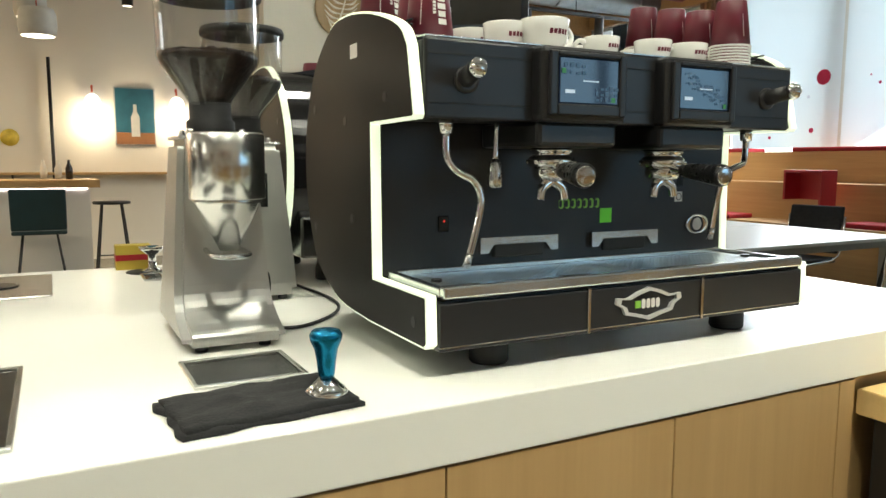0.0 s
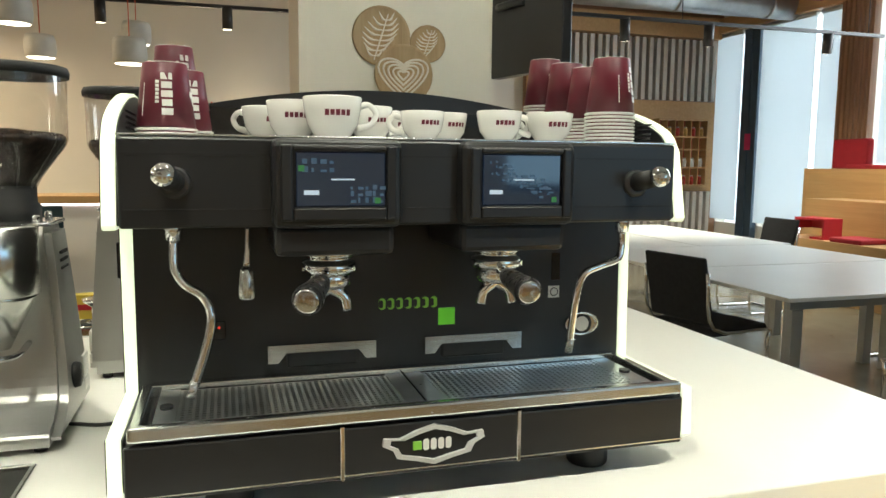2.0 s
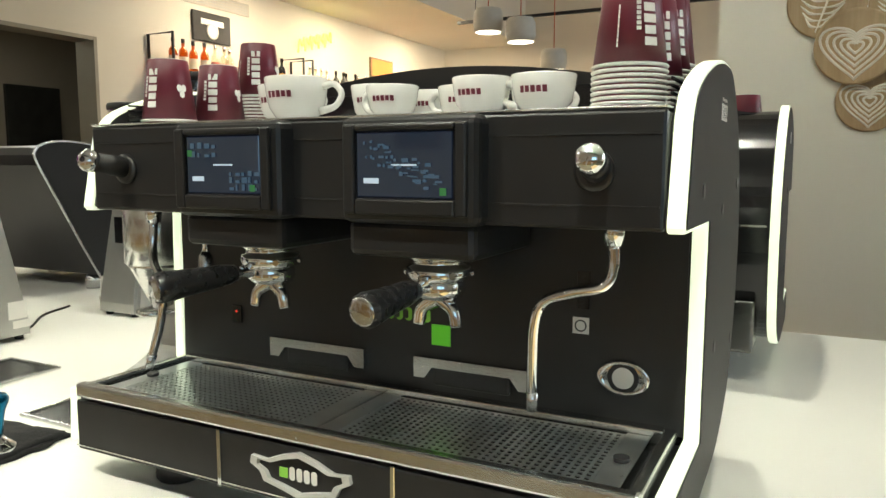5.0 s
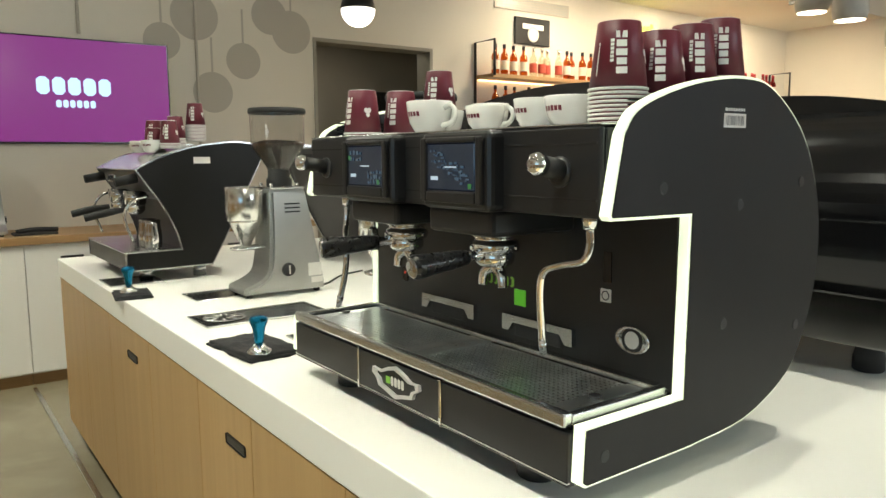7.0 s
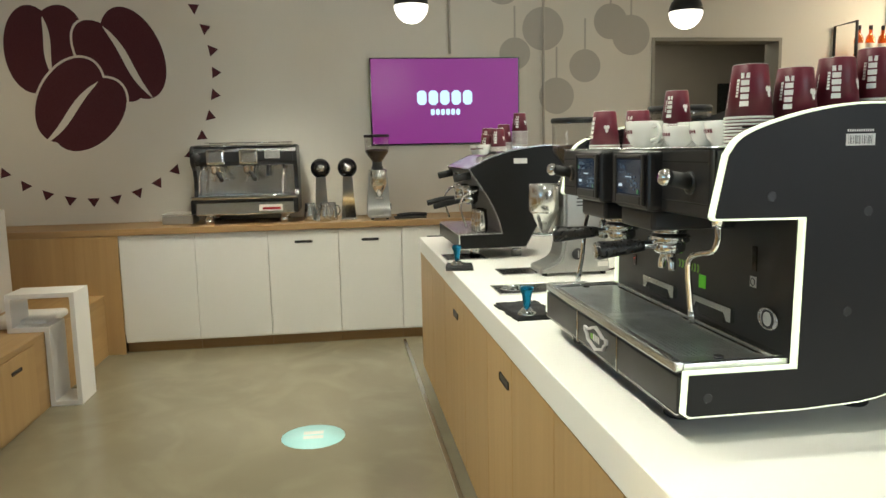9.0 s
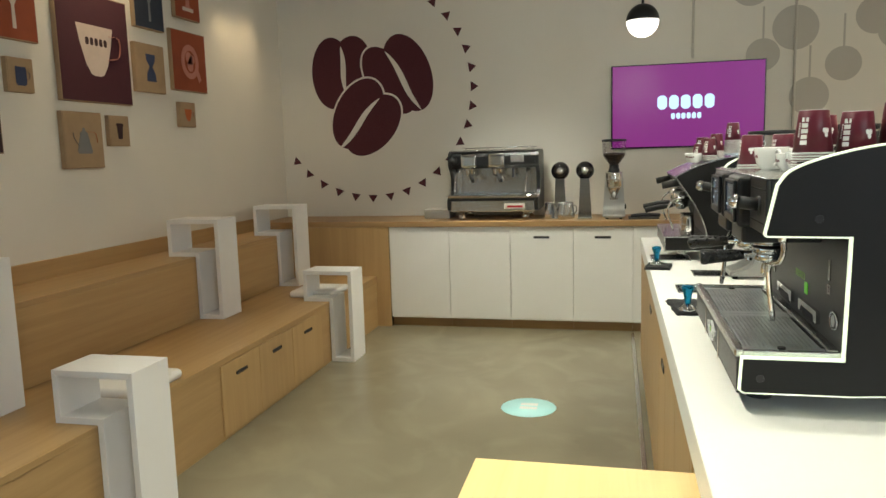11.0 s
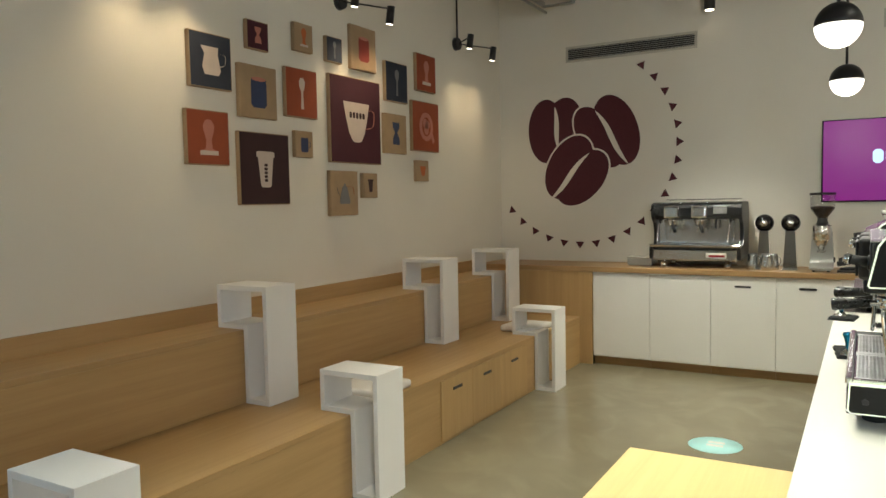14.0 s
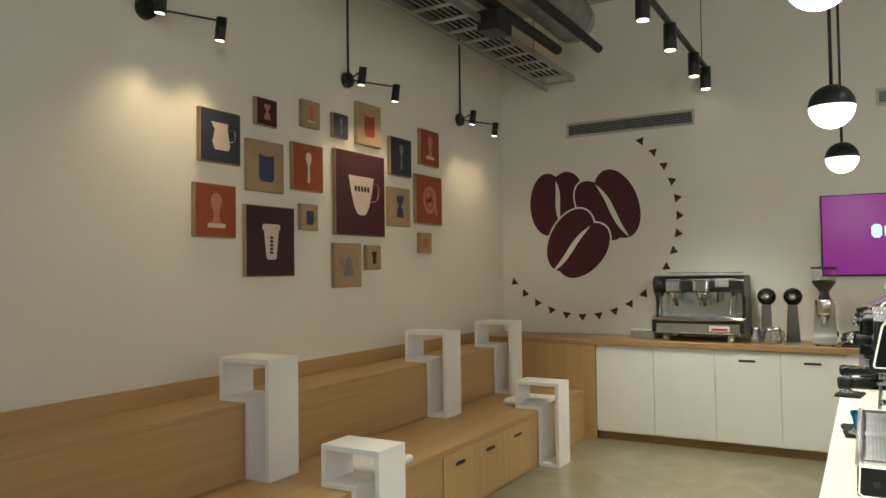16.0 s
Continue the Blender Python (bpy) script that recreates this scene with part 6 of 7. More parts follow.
rnd = random.Random(21)
for y0, y1, levels, kinds in ((5.15, 6.85, (2.12, 1.74, 1.36), (0, 1, 0, 3)), (7.0, 10.2, (2.10, 1.72, 1.34), (1, 3, 1, 2, 2, 2, 2))):
    sh = thing("bar_shelf", (WX, (y0 + y1) / 2, 0), "black steel bar shelving with lit oak boards", "shelf", "bar shelves")
    L = (y1 - y0) / 2
    for s in (-1, 1):
        part("upright", tube(B(), [(0.02, s * L, 1.05), (0.02, s * L, 2.42), (0.30, s * L, 2.42), (0.30, s * L, 2.10)], 0.013, 6, 1), M_BLACK, sh)
    for z in levels:
        part("board", box(B(), 0.003, 0.28, -L, L, z - 0.035, z, 0.002), M_OAKY, sh)
        part("light_strip", box(B(), 0.02, 0.04, -L + 0.03, L - 0.03, z - 0.046, z - 0.036), M_STRIP, sh, "warm light strip")
        y = y0 + 0.12
        firsts = {}
        while y < y1 - 0.1:
            k = kinds[int((y - y0) / 0.5) % len(kinds)] if z > 2 else rnd.choice(kinds)
            if k not in firsts:
                firsts[k] = bottle_kind(k)
                b = firsts[k]
                b.location = (WX + 0.17, y, z)
            else:
                copy_thing(firsts[k], pose(WX + rnd.uniform(0.12, 0.20), y, z))
            y += rnd.uniform(0.095, 0.15)
bc = thing("bar_cabinet", (WX + 0.003, 7.6, 0), "oak bar back cabinet below the bottle shelves", "cabinet")
part("body", box(B(), 0.0, 0.5, -2.5, 2.6, 0.0, 0.98, 0.003), M_OAKY, bc)
part("top", box(B(), 0.0, 0.53, -2.5, 2.6, 0.981, 1.02, 0.003), M_COUNTER, bc)
sg = thing("framed_sign", (WX, 5.875, 2.585), "square black framed sign with a pale emblem", "sign")
part("panel", box(B(), 0.003, 0.03, -0.23, 0.23, -0.13, 0.13, 0.004), M_BLACK, sg)
part("emblem", lathe(B(), [(0.07, 0), (0.075, 0.002), (0.055, 0.003), (0.05, 0.001)], 24, (0.031, 0, -0.03), pose(0, 0, 0, 0, 90, 0)), M_CUPW, sg)
part("emblem_bar", box(B(), 0.0302, 0.033, -0.14, 0.14, 0.02, 0.07, 0.001, 1), M_CUPW, sg)
M_NEON = glow_mat("yellow_neon", (0.95, 0.95, 0.05), 3.0, (0.5, 0.5, 0.1))
ne = thing("neon_sign", (WX, 7.37, 2.65), "yellow neon script sign on the bar wall", "neon sign")
for k in range(5):
    a = -0.27 + k * 0.12
    part("tube", tube(B(), [(0.04, a, -0.12 + k * 0.03), (0.04, a + 0.03, 0.02 + k * 0.03), (0.04, a + 0.07, -0.04 + k * 0.03), (0.04, a + 0.10, 0.05 + k * 0.03), (0.04, a + 0.12, -0.06 + k * 0.03)], 0.013, 6, 5), M_NEON, ne)
orp = thing("lit_picture", (WX, 8.8, 2.55), "small orange lit picture on the bar wall", "picture")
part("frame", box(B(), 0.003, 0.03, -0.26, 0.26, -0.12, 0.12, 0.003), M_OAKY, orp)
part("panel", box(B(), 0.0302, 0.033, -0.235, 0.235, -0.10, 0.10), glow_mat("orange_panel", (1.0, 0.35, 0.08), 1.0, (0.5, 0.2, 0.05)), orp)

# ---- white column with the latte carving ----
structure("wall_column", box(B(), 1.42, 2.48, 4.33, 4.9, 0.0, HC - 0.002), M_WALL, "broad cream plastered column", "column")
M_SLOT = noise_mat("carved_slot", (0.68, 0.63, 0.54), 0.8, var=0.05)
M_PLY = wood_mat("carved_plywood", (0.44, 0.31, 0.17), (0.31, 0.205, 0.10), "Z")


def carving(x, z, r, style, y):
    """A plywood disc cut into bands like poured milk."""
    c = thing("wood_carving", (x, 4.33, z), "round carved plywood latte pattern on the column", "carving", "latte carvings")
    part("rim", lathe(B(), [(r * 0.93, y), (r, y), (r, y + 0.012), (r * 0.93, y + 0.012)], 44, (0, 0, 0), pose(0, 0, 0, 90), True), M_PLY, c)
    part("back", lathe(B(), [(r * 0.95, y - 0.004), (r * 0.95, y)], 40, (0, 0, 0), pose(0, 0, 0, 90)), M_PLY, c)
    if style == 0:
        for k in range(5):
            q = r * (0.84 - 0.165 * k)
            pts = []
            for i in range(25):
                t = math.pi * 2 * i / 24
                pts.append((q * math.sin(t) ** 3 * 1.02, -y - 0.001, q * (0.82 * math.cos(t) - 0.32 * math.cos(2 * t) - 0.11 * math.cos(3 * t) - 0.05) * 0.95))
            part("band", tube(B(), pts, r * 0.034, 6, 2), M_SLOT, c)
    else:
        part("stem", tube(B(), [(-r * 0.25, -y - 0.001, -r * 0.8), (-r * 0.02, -y - 0.001, -r * 0.1), (r * 0.25, -y - 0.001, r * 0.75)], [r * 0.02, r * 0.035, r * 0.015], 6, 5), M_SLOT, c)
        for k in range(8):
            f = k / 7
            x0, z0 = -r * 0.22 + r * 0.42 * f, -r * 0.66 + r * 1.2 * f
            reach = r * (0.60 * math.sin(math.pi * (0.16 + 0.70 * f)))
            for sgn in (-1, 1):
                part("band", tube(B(), [(x0, -y - 0.001, z0), (x0 + sgn * reach * 0.55, -y - 0.001, z0 + r * 0.04), (x0 + sgn * reach, -y - 0.001, z0 + r * 0.26)], [r * 0.014, r * 0.042, r * 0.012], 6, 5), M_SLOT, c)
    return c


carving(1.848, 2.04, 0.155, 1, 0.004)
carving(2.10, 2.012, 0.098, 1, 0.006)
carving(1.965, 1.845, 0.158, 0, 0.022)
carving(2.03, 1.62, 0.13, 0, 0.004)
hs = thing("hanging_screen", (2.54, 4.02, 2.18), "black flat screen on an arm beside the column", "screen")
hs.matrix_basis = pose(2.56, 4.02, 2.20, 0, 0, -76)
part("panel", box(B(), -0.30, 0.30, -0.03, 0.03, -0.36, 0.40, 0.006), M_BLACK, hs)
part("glass", box(B(), -0.285, 0.285, 0.0302, 0.033, -0.34, 0.385), M_BLACKG, hs)
part("arm", tube(B(), [(0.0, -0.03, 0.0), (-0.10, -0.06, 0.0), (-0.2, -0.06, 0.0)], 0.02, 8, 3), M_BLACK, hs)

# ---- pendants over the lounge ----
M_CEMENT = noise_mat("pale_cement", (0.55, 0.53, 0.48), 0.8, var=0.06, scale=14, bump=0.2, bump_scale=90)
M_FLEX = noise_mat("orange_flex", (0.55, 0.07, 0.02), 0.6)
for x, y, z in ((0.38, 6.5, 2.20), (-0.38, 6.5, 2.45), (-0.67, 6.5, 2.55), (-0.43, 7.5, 2.34), (0.33, 7.5, 2.49)):
    p = thing("pendant_lamp", (x, y, z), "pale cement cylinder pendant on an orange flex", "pendant lamp", "cement pendants")
    part("shade", lathe(B(), [(0.112, -0.10), (0.125, -0.04), (0.122, 0.05), (0.105, 0.09), (0.03, 0.10), (0.0, 0.102)], 28), M_CEMENT, p)
    part("lit_disc", lathe(B(), [(0.0, -0.101), (0.105, -0.101), (0.105, -0.095), (0.0, -0.095)], 28), M_LAMPLIT, p, "lit disc")
    part("flex", cyl(B(), (0, 0, 0.10), (0, 0, HC - z - 0.002), 0.004, None, 8), M_FLEX, p)
track("track_light", -1.6, 2.6, 7.84, 2.72, (-1.0, 0.0, 1.1, 2.2), (0, 0.1, -1), "black ceiling track with cylinder spot lamps")
track("track_light", 2.8, 7.6, 6.6, 2.62, (3.4, 4.6, 5.5, 6.9), (0.2, 0.3, -1), "black ceiling track with cylinder spot lamps")

# ---- far wall: poster, wall lamps, ledge, bar table ----
po = thing("framed_poster", (1.384, FY, 1.785), "framed teal poster of a bottle on the far wall", "poster")
part("frame", box(B(), -0.24, 0.24, -0.03, -0.003, -0.36, 0.36, 0.003), M_CAST, po)
part("sheet", box(B(), -0.225, 0.225, -0.033, -0.0302, -0.20, 0.345), noise_mat("poster_teal", (0.02, 0.10, 0.14), 0.5, var=0.2, scale=5), po)
part("table_band", box(B(), -0.225, 0.225, -0.033, -0.0302, -0.345, -0.201), noise_mat("poster_tan", (0.30, 0.13, 0.05), 0.5), po)
part("bottle_motif", prism(B(), [(-0.05, -0.25), (0.05, -0.25), (0.05, 0.0), (0.02, 0.06), (0.02, 0.15), (-0.02, 0.15), (-0.02, 0.06), (-0.05, 0.0)], "y", -0.0345, -0.0332), M_CEMENT, po)
for x in (0.90, 1.88):
    w = thing("wall_lantern", (x, FY, 1.94), "bare glowing bulb lamp on copper wall bracket", "lamp", "far wall bulbs")
    part("bracket", tube(B(), [(0, -0.01, 0.18), (0, -0.07, 0.2), (0, -0.08, 0.12)], 0.012, 8, 4), M_FLEX, w)
    g = B()
    bmesh.ops.create_uvsphere(g, u_segments=20, v_segments=14, radius=0.09, matrix=Matrix.Translation((0, -0.10, -0.01)) @ Matrix.Diagonal((1, 1, 1.25, 1)))
    for f in g.faces:
        f.smooth = True
    part("bulb", g, M_GLOBE, w, "glowing bulb")
lg = thing("wall_ledge", (0.9, FY - 0.003, 1.09), "narrow oak ledge along the far wall", "ledge")
part("board", box(B(), -1.2, 1.5, -0.22, 0.0, -0.03, 0.0, 0.002), M_OAK, lg)
for x in (-0.9, 1.2):
    part("bracket", box(B(), x, x + 0.02, -0.2, 0.0, -0.15, -0.031), M_BLACK, lg)
cs = thing("coat_pole", (0.445, FY - 0.07, 0), "tall thin black pole beside the far wall", "pole")
part("pole", cyl(B(), (0, 0, 0.012), (0, 0, 2.45), 0.02, None, 12), M_BLACK, cs)
part("foot", lathe(B(), [(0.06, 0.0), (0.06, 0.01), (0.02, 0.014)], 20), M_BLACK, cs)
yd = thing("wall_plaque", (0.0, FY, 1.50), "round yellow plaque on the far wall", "plaque")
part("disc", lathe(B(), [(0.0, 0.003), (0.10, 0.003), (0.10, 0.02), (0.0, 0.02)], 28, (0, 0, 0), pose(0, 0, 0, 90)), noise_mat("yellow_print", (0.55, 0.42, 0.05), 0.5, var=0.2, scale=20), yd)
bt = thing("bar_table", (-0.7, 8.2, 0), "long oak-topped bar table with a lit white front", "bar table")
part("top", box(B(), -1.5, 1.5, -0.35, 0.35, 0.985, 1.055, 0.003), M_OAK, bt)
part("front", box(B(), -1.45, 1.42, -0.22, 0.25, 0.0, 0.984), M_WHITE, bt)
part("light_strip", box(B(), -1.44, 1.40, -0.235, -0.222, 0.965, 0.98), glow_mat("cool_strip", (1.0, 0.85, 0.8), 4.0), bt, "light strip under the top")
for x in (0.35, 0.47, 0.56):
    b = thing("table_bottle", (x, 8.2, 1.055), "small dark condiment bottle on the bar table", "bottle", "condiments")
    part("glass", lathe(B(), [(0.03, 0.0), (0.032, 0.1), (0.012, 0.15), (0.012, 0.18), (0.0, 0.182)], 14), M_BLACKG if x > 0.5 else M_CEMENT, b)
M_TEAL = noise_mat("teal_shell", (0.008, 0.035, 0.045), 0.5, var=0.1, scale=8)


def bar_chair(at, turn, label):
    c = thing("bar_chair", at, label, "chair", "teal bar chairs", turn)
    part("seat", box(B(), -0.21, 0.21, -0.20, 0.20, 0.60, 0.635, 0.016, 3), M_TEAL, c)
    bk = box(B(), -0.21, 0.21, -0.225, -0.195, 0.64, 0.99, 0.014, 3)
    for v in bk.verts:
        v.co.y -= (v.co.z - 0.64) * 0.18 - 0.10 * abs(v.co.x) ** 1.5
    part("backrest", bk, M_TEAL, c)
    for sx in (-1, 1):
        for sy in (-1, 1):
            part("leg", tube(B(), [(sx * 0.13, sy * 0.12, 0.60), (sx * 0.21, sy * 0.2, 0.0)], 0.009, 8, 1), M_BLACK, c)
    part("foot_ring", tube(B(), [(-0.18, -0.17, 0.22), (0.18, -0.17, 0.22)], 0.007, 8, 1), M_BLACK, c)
    return c


bar_chair((0.30, 7.70, 0), 0, "dark teal shell bar chair on thin black legs")
bar_chair((-0.55, 7.65, 0), 8, "dark teal shell bar chair on thin black legs")
s1 = thing("bar_stool", (0.93, 8.5, 0), "tall black metal bar stool with round seat", "stool")
part("seat", lathe(B(), [(0.0, 0.80), (0.17, 0.80), (0.18, 0.815), (0.17, 0.83), (0.0, 0.832)], 24), M_BLACK, s1)
for sx in (-1, 1):
    for sy in (-1, 1):
        part("leg", tube(B(), [(sx * 0.09, sy * 0.09, 0.80), (sx * 0.17, sy * 0.17, 0.0)], 0.01, 8, 1), M_BLACK, s1)
part("foot_ring", tube(B(), [(-0.14, -0.14, 0.3), (0.14, -0.14, 0.3)], 0.007, 6, 1), M_BLACK, s1)

# ---- meeting tables and chairs ----
def meeting_table(x0, x1, y0, y1):
    t = thing("meeting_table", ((x0 + x1) / 2, (y0 + y1) / 2, 0), "large white-topped meeting table with pale metal legs", "table", "white meeting tables")
    w, d = (x1 - x0) / 2, (y1 - y0) / 2
    part("top", box(B(), -w, w, -d, d, 0.72, 0.742, 0.003), M_COUNTER, t)
    part("rail", box(B(), -w + 0.06, w - 0.06, -d + 0.06, -d + 0.10, 0.67, 0.719), M_CAST, t)
    part("rail", box(B(), -w + 0.06, w - 0.06, d - 0.10, d - 0.06, 0.67, 0.719), M_CAST, t)
    for sx in (-1, 1):
        for sy in (-1, 1):
            part("leg", box(B(), sx * (w - 0.10) - 0.035, sx * (w - 0.10) + 0.035, sy * (d - 0.08) - 0.03, sy * (d - 0.08) + 0.03, 0.0, 0.669, 0.004), M_CAST, t)


meeting_table(3.65, 5.46, 3.31, 4.36)
meeting_table(3.65, 5.46, 4.38, 5.42)
meeting_table(3.65, 4.67, 5.44, 6.90)
meeting_table(4.69, 5.56, 5.44, 7.40)
M_SEAT = noise_mat("charcoal_fabric", (0.018, 0.018, 0.02), 0.85, var=0.2, scale=40, bump=0.4, bump_scale=500)


def office_chair(at, turn):
    c = thing("meeting_chair", at, "charcoal cantilever meeting chair at the white table", "chair", "meeting chairs", turn)
    part("seat", box(B(), -0.23, 0.23, -0.22, 0.22, 0.43, 0.475, 0.018, 3), M_SEAT, c)
    bk = box(B(), -0.225, 0.225, -0.25, -0.22, 0.50, 0.88, 0.012, 3)
    for v in bk.verts:
        v.co.y -= (v.co.z - 0.5) * 0.2
    part("backrest", bk, M_SEAT, c)
    for s in (-1, 1):
        part("frame", tube(B(), [(s * 0.235, -0.30, 0.80), (s * 0.235, -0.23, 0.48), (s * 0.235, 0.20, 0.44), (s * 0.235, 0.22, 0.38), (s * 0.235, 0.20, 0.05), (s * 0.235, 0.12, 0.012), (s * 0.235, -0.24, 0.012)], 0.011, 8, 4), M_CHROME, c)
    part("cross_bar", tube(B(), [(-0.235, -0.23, 0.012), (0.235, -0.23, 0.012)], 0.011, 8, 1), M_CHROME, c)
    return c


oc = office_chair((3.78, 4.08, 0), -78)
for x, y, a in ((3.76, 6.05, -84), (5.72, 4.35, 95), (4.4, 3.0, 5), (5.9, 6.3, 90)):
    copy_thing(oc, pose(x, y, 0, 0, 0, a))

# ---- window bench, blinds, slatted wall ----
M_HONEY = wood_mat("honey_veneer", (0.55, 0.33, 0.14), (0.44, 0.25, 0.10), "Y")
wb = thing("window_bench", (0, 0, 0), "stepped honey-coloured timber bench under the windows", "bench")
for x0, z0, z1 in ((6.95, 0.0, 0.62), (7.45, 0.0, 1.02), (7.95, 0.0, 1.36)):
    part("tier", box(B(), x0, EX - 0.003 if x0 > 7.9 else x0 + 0.499, 2.7, 7.22 if x0 < 7.4 else 7.35 if x0 < 7.9 else 7.95, z0, z1, 0.003), M_HONEY, wb)
M_CUSH = noise_mat("red_cushion", (0.33, 0.01, 0.018), 0.8, var=0.08, scale=8, bump=0.2, bump_scale=300)
for y0, y1 in ((3.0, 4.1), (4.25, 6.1), (6.75, 7.32)):
    c = thing("seat_pad", (8.15, (y0 + y1) / 2, 1.36), "long flat red seat pad on the timber bench", "cushion", "red bench pads")
    part("pad", box(B(), -0.19, 0.19, -(y1 - y0) / 2, (y1 - y0) / 2, 0.0, 0.05, 0.015, 3), M_CUSH, c)
bkc = thing("back_cushion", (8.33, 7.60, 1.361), "red upright cushion on the timber bench", "cushion")
part("cushion", box(B(), -0.06, 0.06, -0.26, 0.26, 0.0, 0.36, 0.03, 3), M_CUSH, bkc)
for x, y, z in ((7.1, 5.23, 0.62), (7.12, 6.80, 0.62)):
    r = thing("red_side_table", (x, y, z), "red lacquered hollow side table on the bench", "side table", "red side tables")
    h = 0.54 if y < 6 else 0.22
    bm = box(B(), -0.12, 0.12, -0.21, -0.185, 0.0, h, 0.002)
    box(bm, -0.12, 0.12, -0.184, 0.21, h - 0.026, h, 0.002)
    box(bm, -0.12, 0.12, 0.185, 0.21, h * 0.45, h - 0.027, 0.002)
    box(bm, -0.12, 0.12, -0.184, -0.02, 0.0, 0.024, 0.002)
    box(bm, 0.10, 0.12, -0.184, 0.184, h * 0.45, h - 0.027)
    part("frame", bm, M_RED, r)
for x, y in ((7.15, 6.28), (7.2, 4.6)):
    c = thing("seat_pad", (x, y, 0.62), "square red seat pad on the timber bench", "cushion", "red bench pads")
    part("pad", box(B(), -0.19, 0.19, -0.20, 0.20, 0.0, 0.05, 0.015, 3), M_CUSH, c)


def blind_mat():
    m = bpy.data.materials.new("roller_blind")
    m.use_nodes = True
    t = m.node_tree
    b = t.nodes["Principled BSDF"]
    b.inputs["Base Color"].default_value, b.inputs["Roughness"].default_value = (0.75, 0.77, 0.77, 1), 0.9
    tl, mx = t.nodes.new("ShaderNodeBsdfTranslucent"), t.nodes.new("ShaderNodeMixShader")
    tl.inputs[0].default_value = (0.80, 0.85, 0.88, 1)
    mx.inputs[0].default_value = 0.6
    t.links.new(b.outputs[0], mx.inputs[1])
    t.links.new(tl.outputs[0], mx.inputs[2])
    t.links.new(mx.outputs[0], t.nodes["Material Output"].inputs[0])
    return m


M_BLIND = blind_mat()
M_PINK = noise_mat("pink_print", (0.50, 0.03, 0.11), 0.8)
M_GREY = noise_mat("grey_print", (0.62, 0.62, 0.68), 0.8)
rnd = random.Random(4)
for y0, y1 in ((2.75, 4.2), (4.25, 5.86), (5.9, 7.40), (7.98, 8.37), (8.46, 9.47), (9.88, 10.48)):
    b = thing("roller_blind", (EX - 0.12, (y0 + y1) / 2, 0), "white translucent roller blind printed with pink dots", "blind", "roller blinds")
    w = (y1 - y0) / 2
    part("cloth", box(B(), 0.0, 0.002, -w, w, 1.42 if y1 < 7.5 else 0.56, 3.36), M_BLIND, b)
    part("roller", cyl(B(), (0.0, -w, 3.37), (0.0, w, 3.37), 0.03, None, 14), M_CAST, b)
    if y1 < 7.5:
        dots = ((6.117, 2.236, 0.09), (6.91, 1.76, 0.05), (6.563, 2.084, 0.06), (7.229, 1.846, 0.028), (7.251, 1.597, 0.018), (6.815, 1.55, 0.02), (6.525, 1.715, 0.016), (6.789, 1.901, 0.018), (6.24, 1.62, 0.03), (6.3, 2.02, 0.02))
        for k in range(len(dots) if y1 > 7 else 14):
            r = rnd.choice((0.010, 0.014, 0.018, 0.022, 0.04, 0.07))
            y, z = rnd.uniform(-w + 0.08, w - 0.08), rnd.uniform(1.5, 2.5)
            if y1 > 7:
                y, z, r = dots[k][0] - (y0 + y1) / 2, dots[k][1], dots[k][2]
            part("printed_dot", prism(B(), ellipse(y, z, r, r, 0, 16), "x", -0.0025, -0.0008), M_GREY if k % 7 == 2 else M_PINK, b)
    part("window_glass", box(B(), 0.16, 0.165, -w - 0.04, w + 0.04, 0.92 if y1 < 7.5 else 0.52, 3.38), M_GLASS, b).visible_shadow = False
structure("backdrop", box(B(), EX + 1.2, EX + 1.25, 0.0, 13.0, -1.0, 6.0), glow_mat("bright_outdoors", (0.80, 0.92, 1.0), 2.9), "bright hazy daylight outside the windows", "backdrop")
M_STEELB = noise_mat("blue_grey_steel", (0.045, 0.075, 0.11), 0.4, 0.3, var=0.08, scale=5)
sp = thing("steel_post", (EX - 0.10, 9.66, 0), "dark blue-grey steel post between the blinds", "post")
part("flange", box(B(), -0.05, 0.05, -0.17, 0.16, 0.0, 3.38, 0.004), M_STEELB, sp)
part("web", box(B(), -0.07, -0.051, -0.03, 0.03, 0.0, 3.38, 0.002), M_STEELB, sp)
part("notice", box(B(), -0.0735, -0.0712, -0.11, 0.02, 1.62, 1.86, 0.001, 1), M_PINK, sp, "small pink notice")
M_SLATW = noise_mat("cream_slat", (0.55, 0.50, 0.44), 0.6, var=0.05)
M_SLATB = wood_mat("brown_slat", (0.30, 0.16, 0.08), (0.20, 0.10, 0.05), "Z")
post = thing("slatted_post", (EX - 0.18, 7.70, 0), "post of upright brown timber slats between windows", "slats")
for k in range(7):
    part("slat", box(B(), -0.05, 0.05, -0.235 + k * 0.073, -0.19 + k * 0.073, 0.9, 3.4, 0.002), M_SLATB, post)
structure("wall_slat_backing", box(B(), 5.25, EX - 0.002, 10.51, 10.57, 0.0, HC - 0.002), M_SLATB, "brown timber wall behind upright slats", "wall")
sw = thing("slatted_wall", (0, 10.50, 0), "timber wall of cream upright slats round a screen", "slats")
part("side_post", box(B(), 5.27, 5.56, -0.14, 0.0, 0.0, 3.63, 0.003), M_HONEY, sw)
part("beam", box(B(), 5.27, 8.45, -0.16, 0.0, 3.32, 3.63, 0.003), M_HONEY, sw)
hb = thing("window_beam", (EX - 0.16, 0, 3.40), "honey timber beam over the window blinds", "beam")
part("beam", box(B(), -0.06, 0.03, 7.45, 10.33, 0.0, 0.22, 0.003), M_HONEY, hb)
x = 5.62
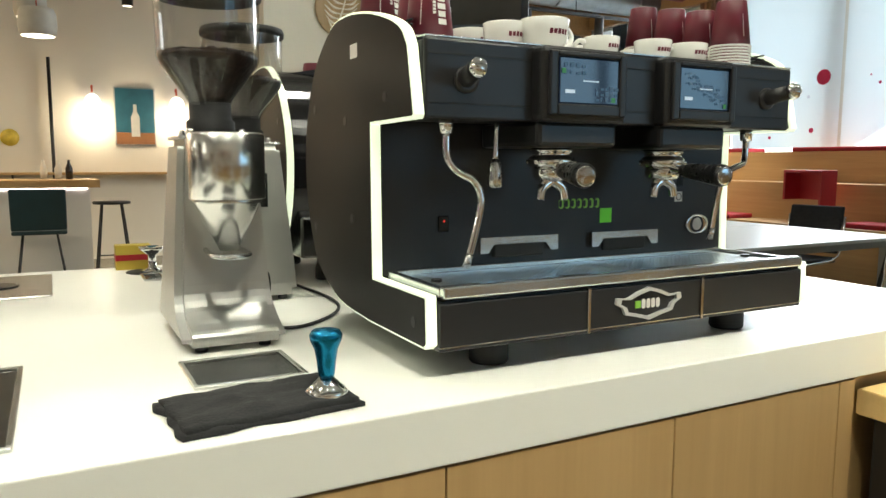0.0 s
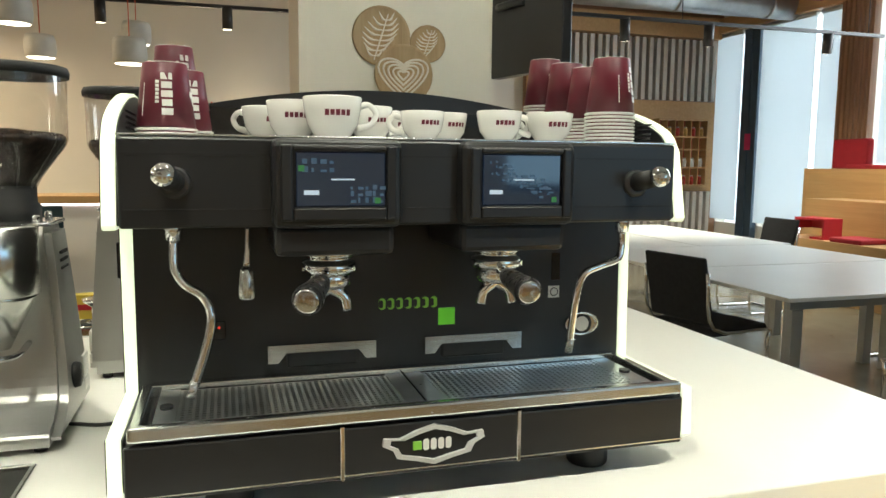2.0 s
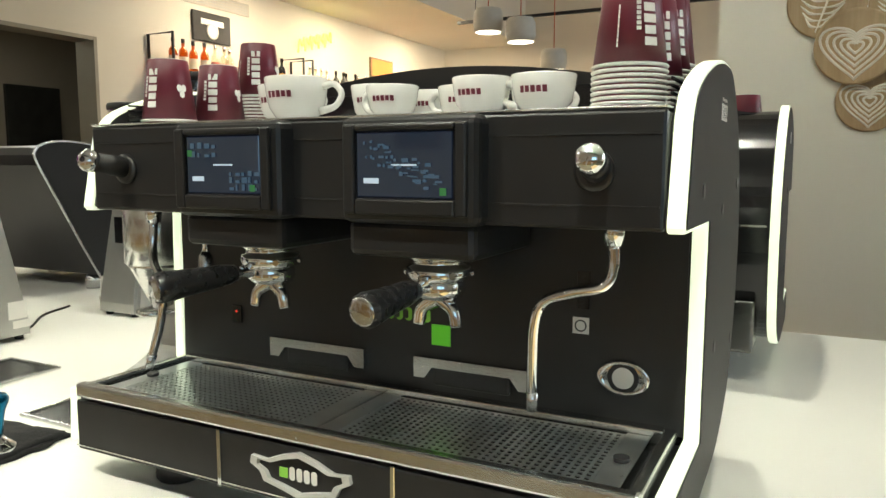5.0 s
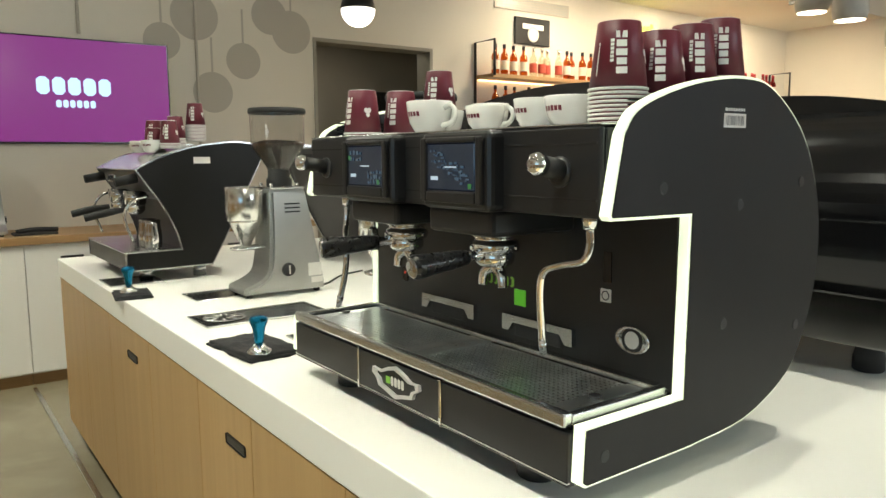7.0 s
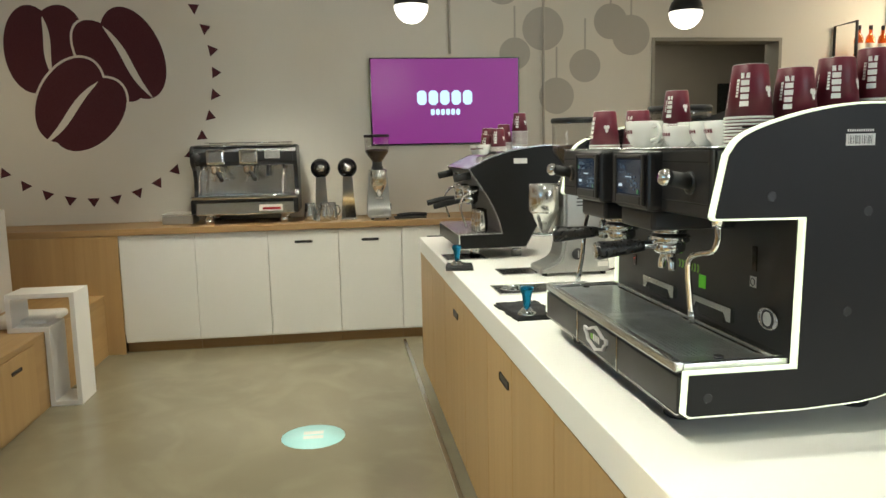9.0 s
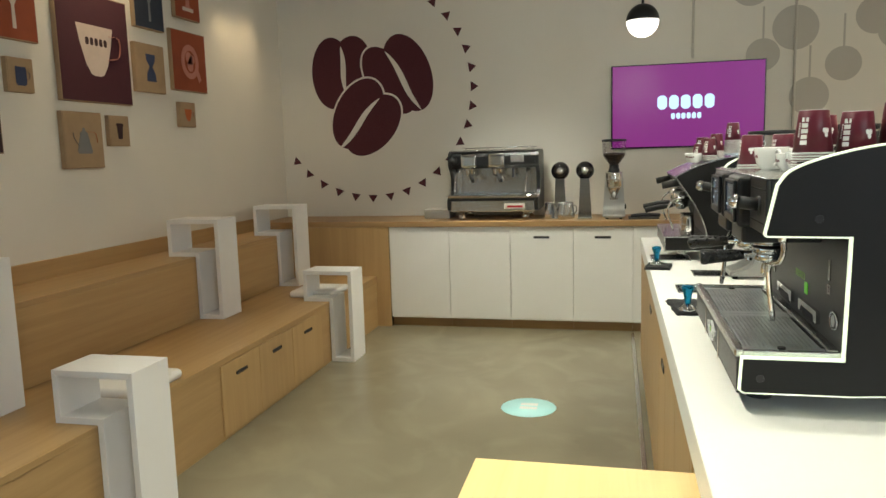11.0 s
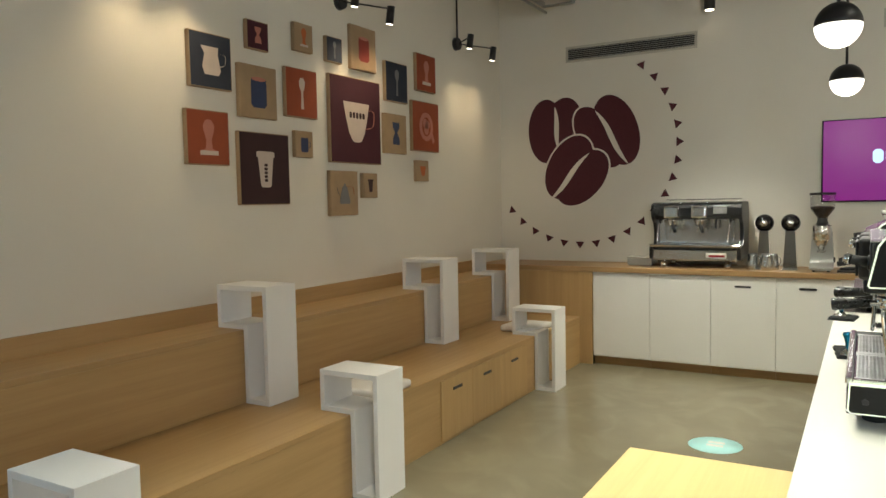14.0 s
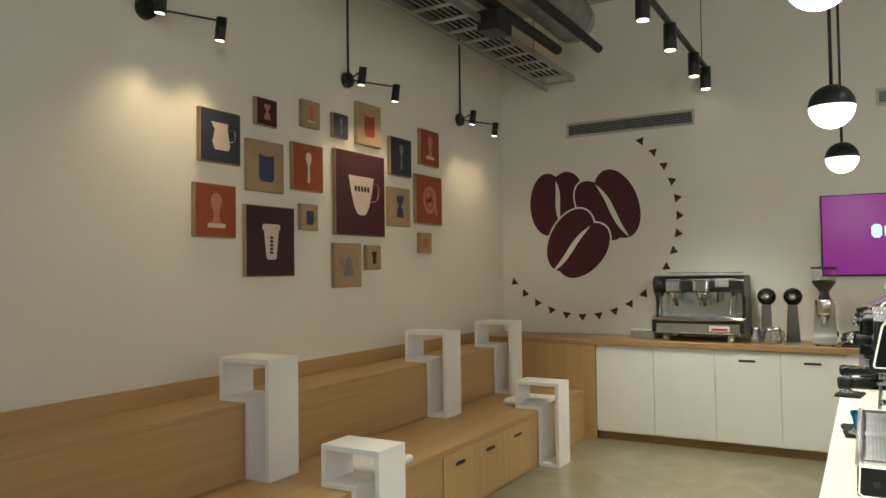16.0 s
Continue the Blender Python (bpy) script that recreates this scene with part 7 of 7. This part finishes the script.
while x < 8.36:
    for z0, z1 in ((2.38, 3.30), (0.03, 0.98)):
        part("slat", box(B(), x, x + 0.066, -0.09, -0.003, z0, z1, 0.002), M_SLATW, sw)
    x += 0.124
part("panel", box(B(), 5.58, 8.45, -0.05, -0.004, 0.99, 2.37), M_HONEY, sw)
sc = thing("wall_screen", (6.47, 10.42, 1.638), "large black flat screen on the timber wall", "screen")
part("housing", box(B(), -0.78, 0.78, -0.05, 0.0, -0.458, 0.458, 0.006), M_BLACK, sc)
part("glass", box(B(), -0.76, 0.76, -0.053, -0.0505, -0.43, 0.44), M_BLACKG, sc)
rs = thing("wall_rack", (7.79, 10.44, 1.07), "open oak wall rack backed in red with jars", "shelf")
part("red_backing", box(B(), -0.44, 0.44, -0.012, -0.001, 0.03, 1.0), M_CUSH, rs, "red back panel")
for z in (0.0, 0.27, 0.55, 0.74, 1.0):
    part("board", box(B(), -0.44, 0.44, -0.18, -0.013, z, z + 0.022), M_HONEY, rs)
for k in range(7):
    part("divider", box(B(), -0.44 + k * 0.142, -0.428 + k * 0.142, -0.178, -0.014, 0.023, 0.999), M_HONEY, rs)
M_REDJ = noise_mat("red_goods", (0.45, 0.03, 0.02), 0.4, var=0.3, scale=30)
M_OCH = noise_mat("ochre_goods", (0.42, 0.25, 0.06), 0.45, var=0.3, scale=30)
for i in range(6):
    for z, mt, nm in ((1.093, M_REDJ, "red"), (1.363, M_CUPW, "white"), (1.833, M_OCH if i % 2 else M_REDJ, "ochre" if i % 2 else "red")):
        j = thing("jar", (7.435 + i * 0.142, 10.34, z), "small " + nm + " jar on the oak wall rack", "jar", nm + " rack jars")
        part("pot", lathe(B(), [(0.036, 0.0), (0.042, 0.09), (0.030, 0.125), (0.0, 0.127)], 12), mt, j)
        part("lid", lathe(B(), [(0.031, 0.1272), (0.031, 0.142), (0.0, 0.143)], 12), M_CAST, j)
for y, z, r, mt, nm in ((8.9, 3.55, 0.20, M_FOIL, "shiny foil air duct below the lounge ceiling"), (8.3, 3.62, 0.14, noise_mat("red_pipe", (0.36, 0.05, 0.04), 0.45, var=0.1), "dull red service pipe below the lounge ceiling"), (9.3, 3.7, 0.12, M_FOIL, "shiny foil air duct below the lounge ceiling")):
    d = thing("ceiling_duct", (0, y, z), nm, "duct")
    part("tube", cyl(B(), (2.6, 0, 0), (EX - 0.01, 0, 0), r, None, 28), mt, d)
    for x in (3.4, 5.0, 6.6, 8.0):
        part("joint_ring", cyl(B(), (x, 0, 0), (x + 0.05, 0, 0), r + 0.008, None, 28), mt, d)
        part("hanger", cyl(B(), (x, 0, r), (x, 0, HC - z - 0.002), 0.006, None, 8), M_STEEL, d)
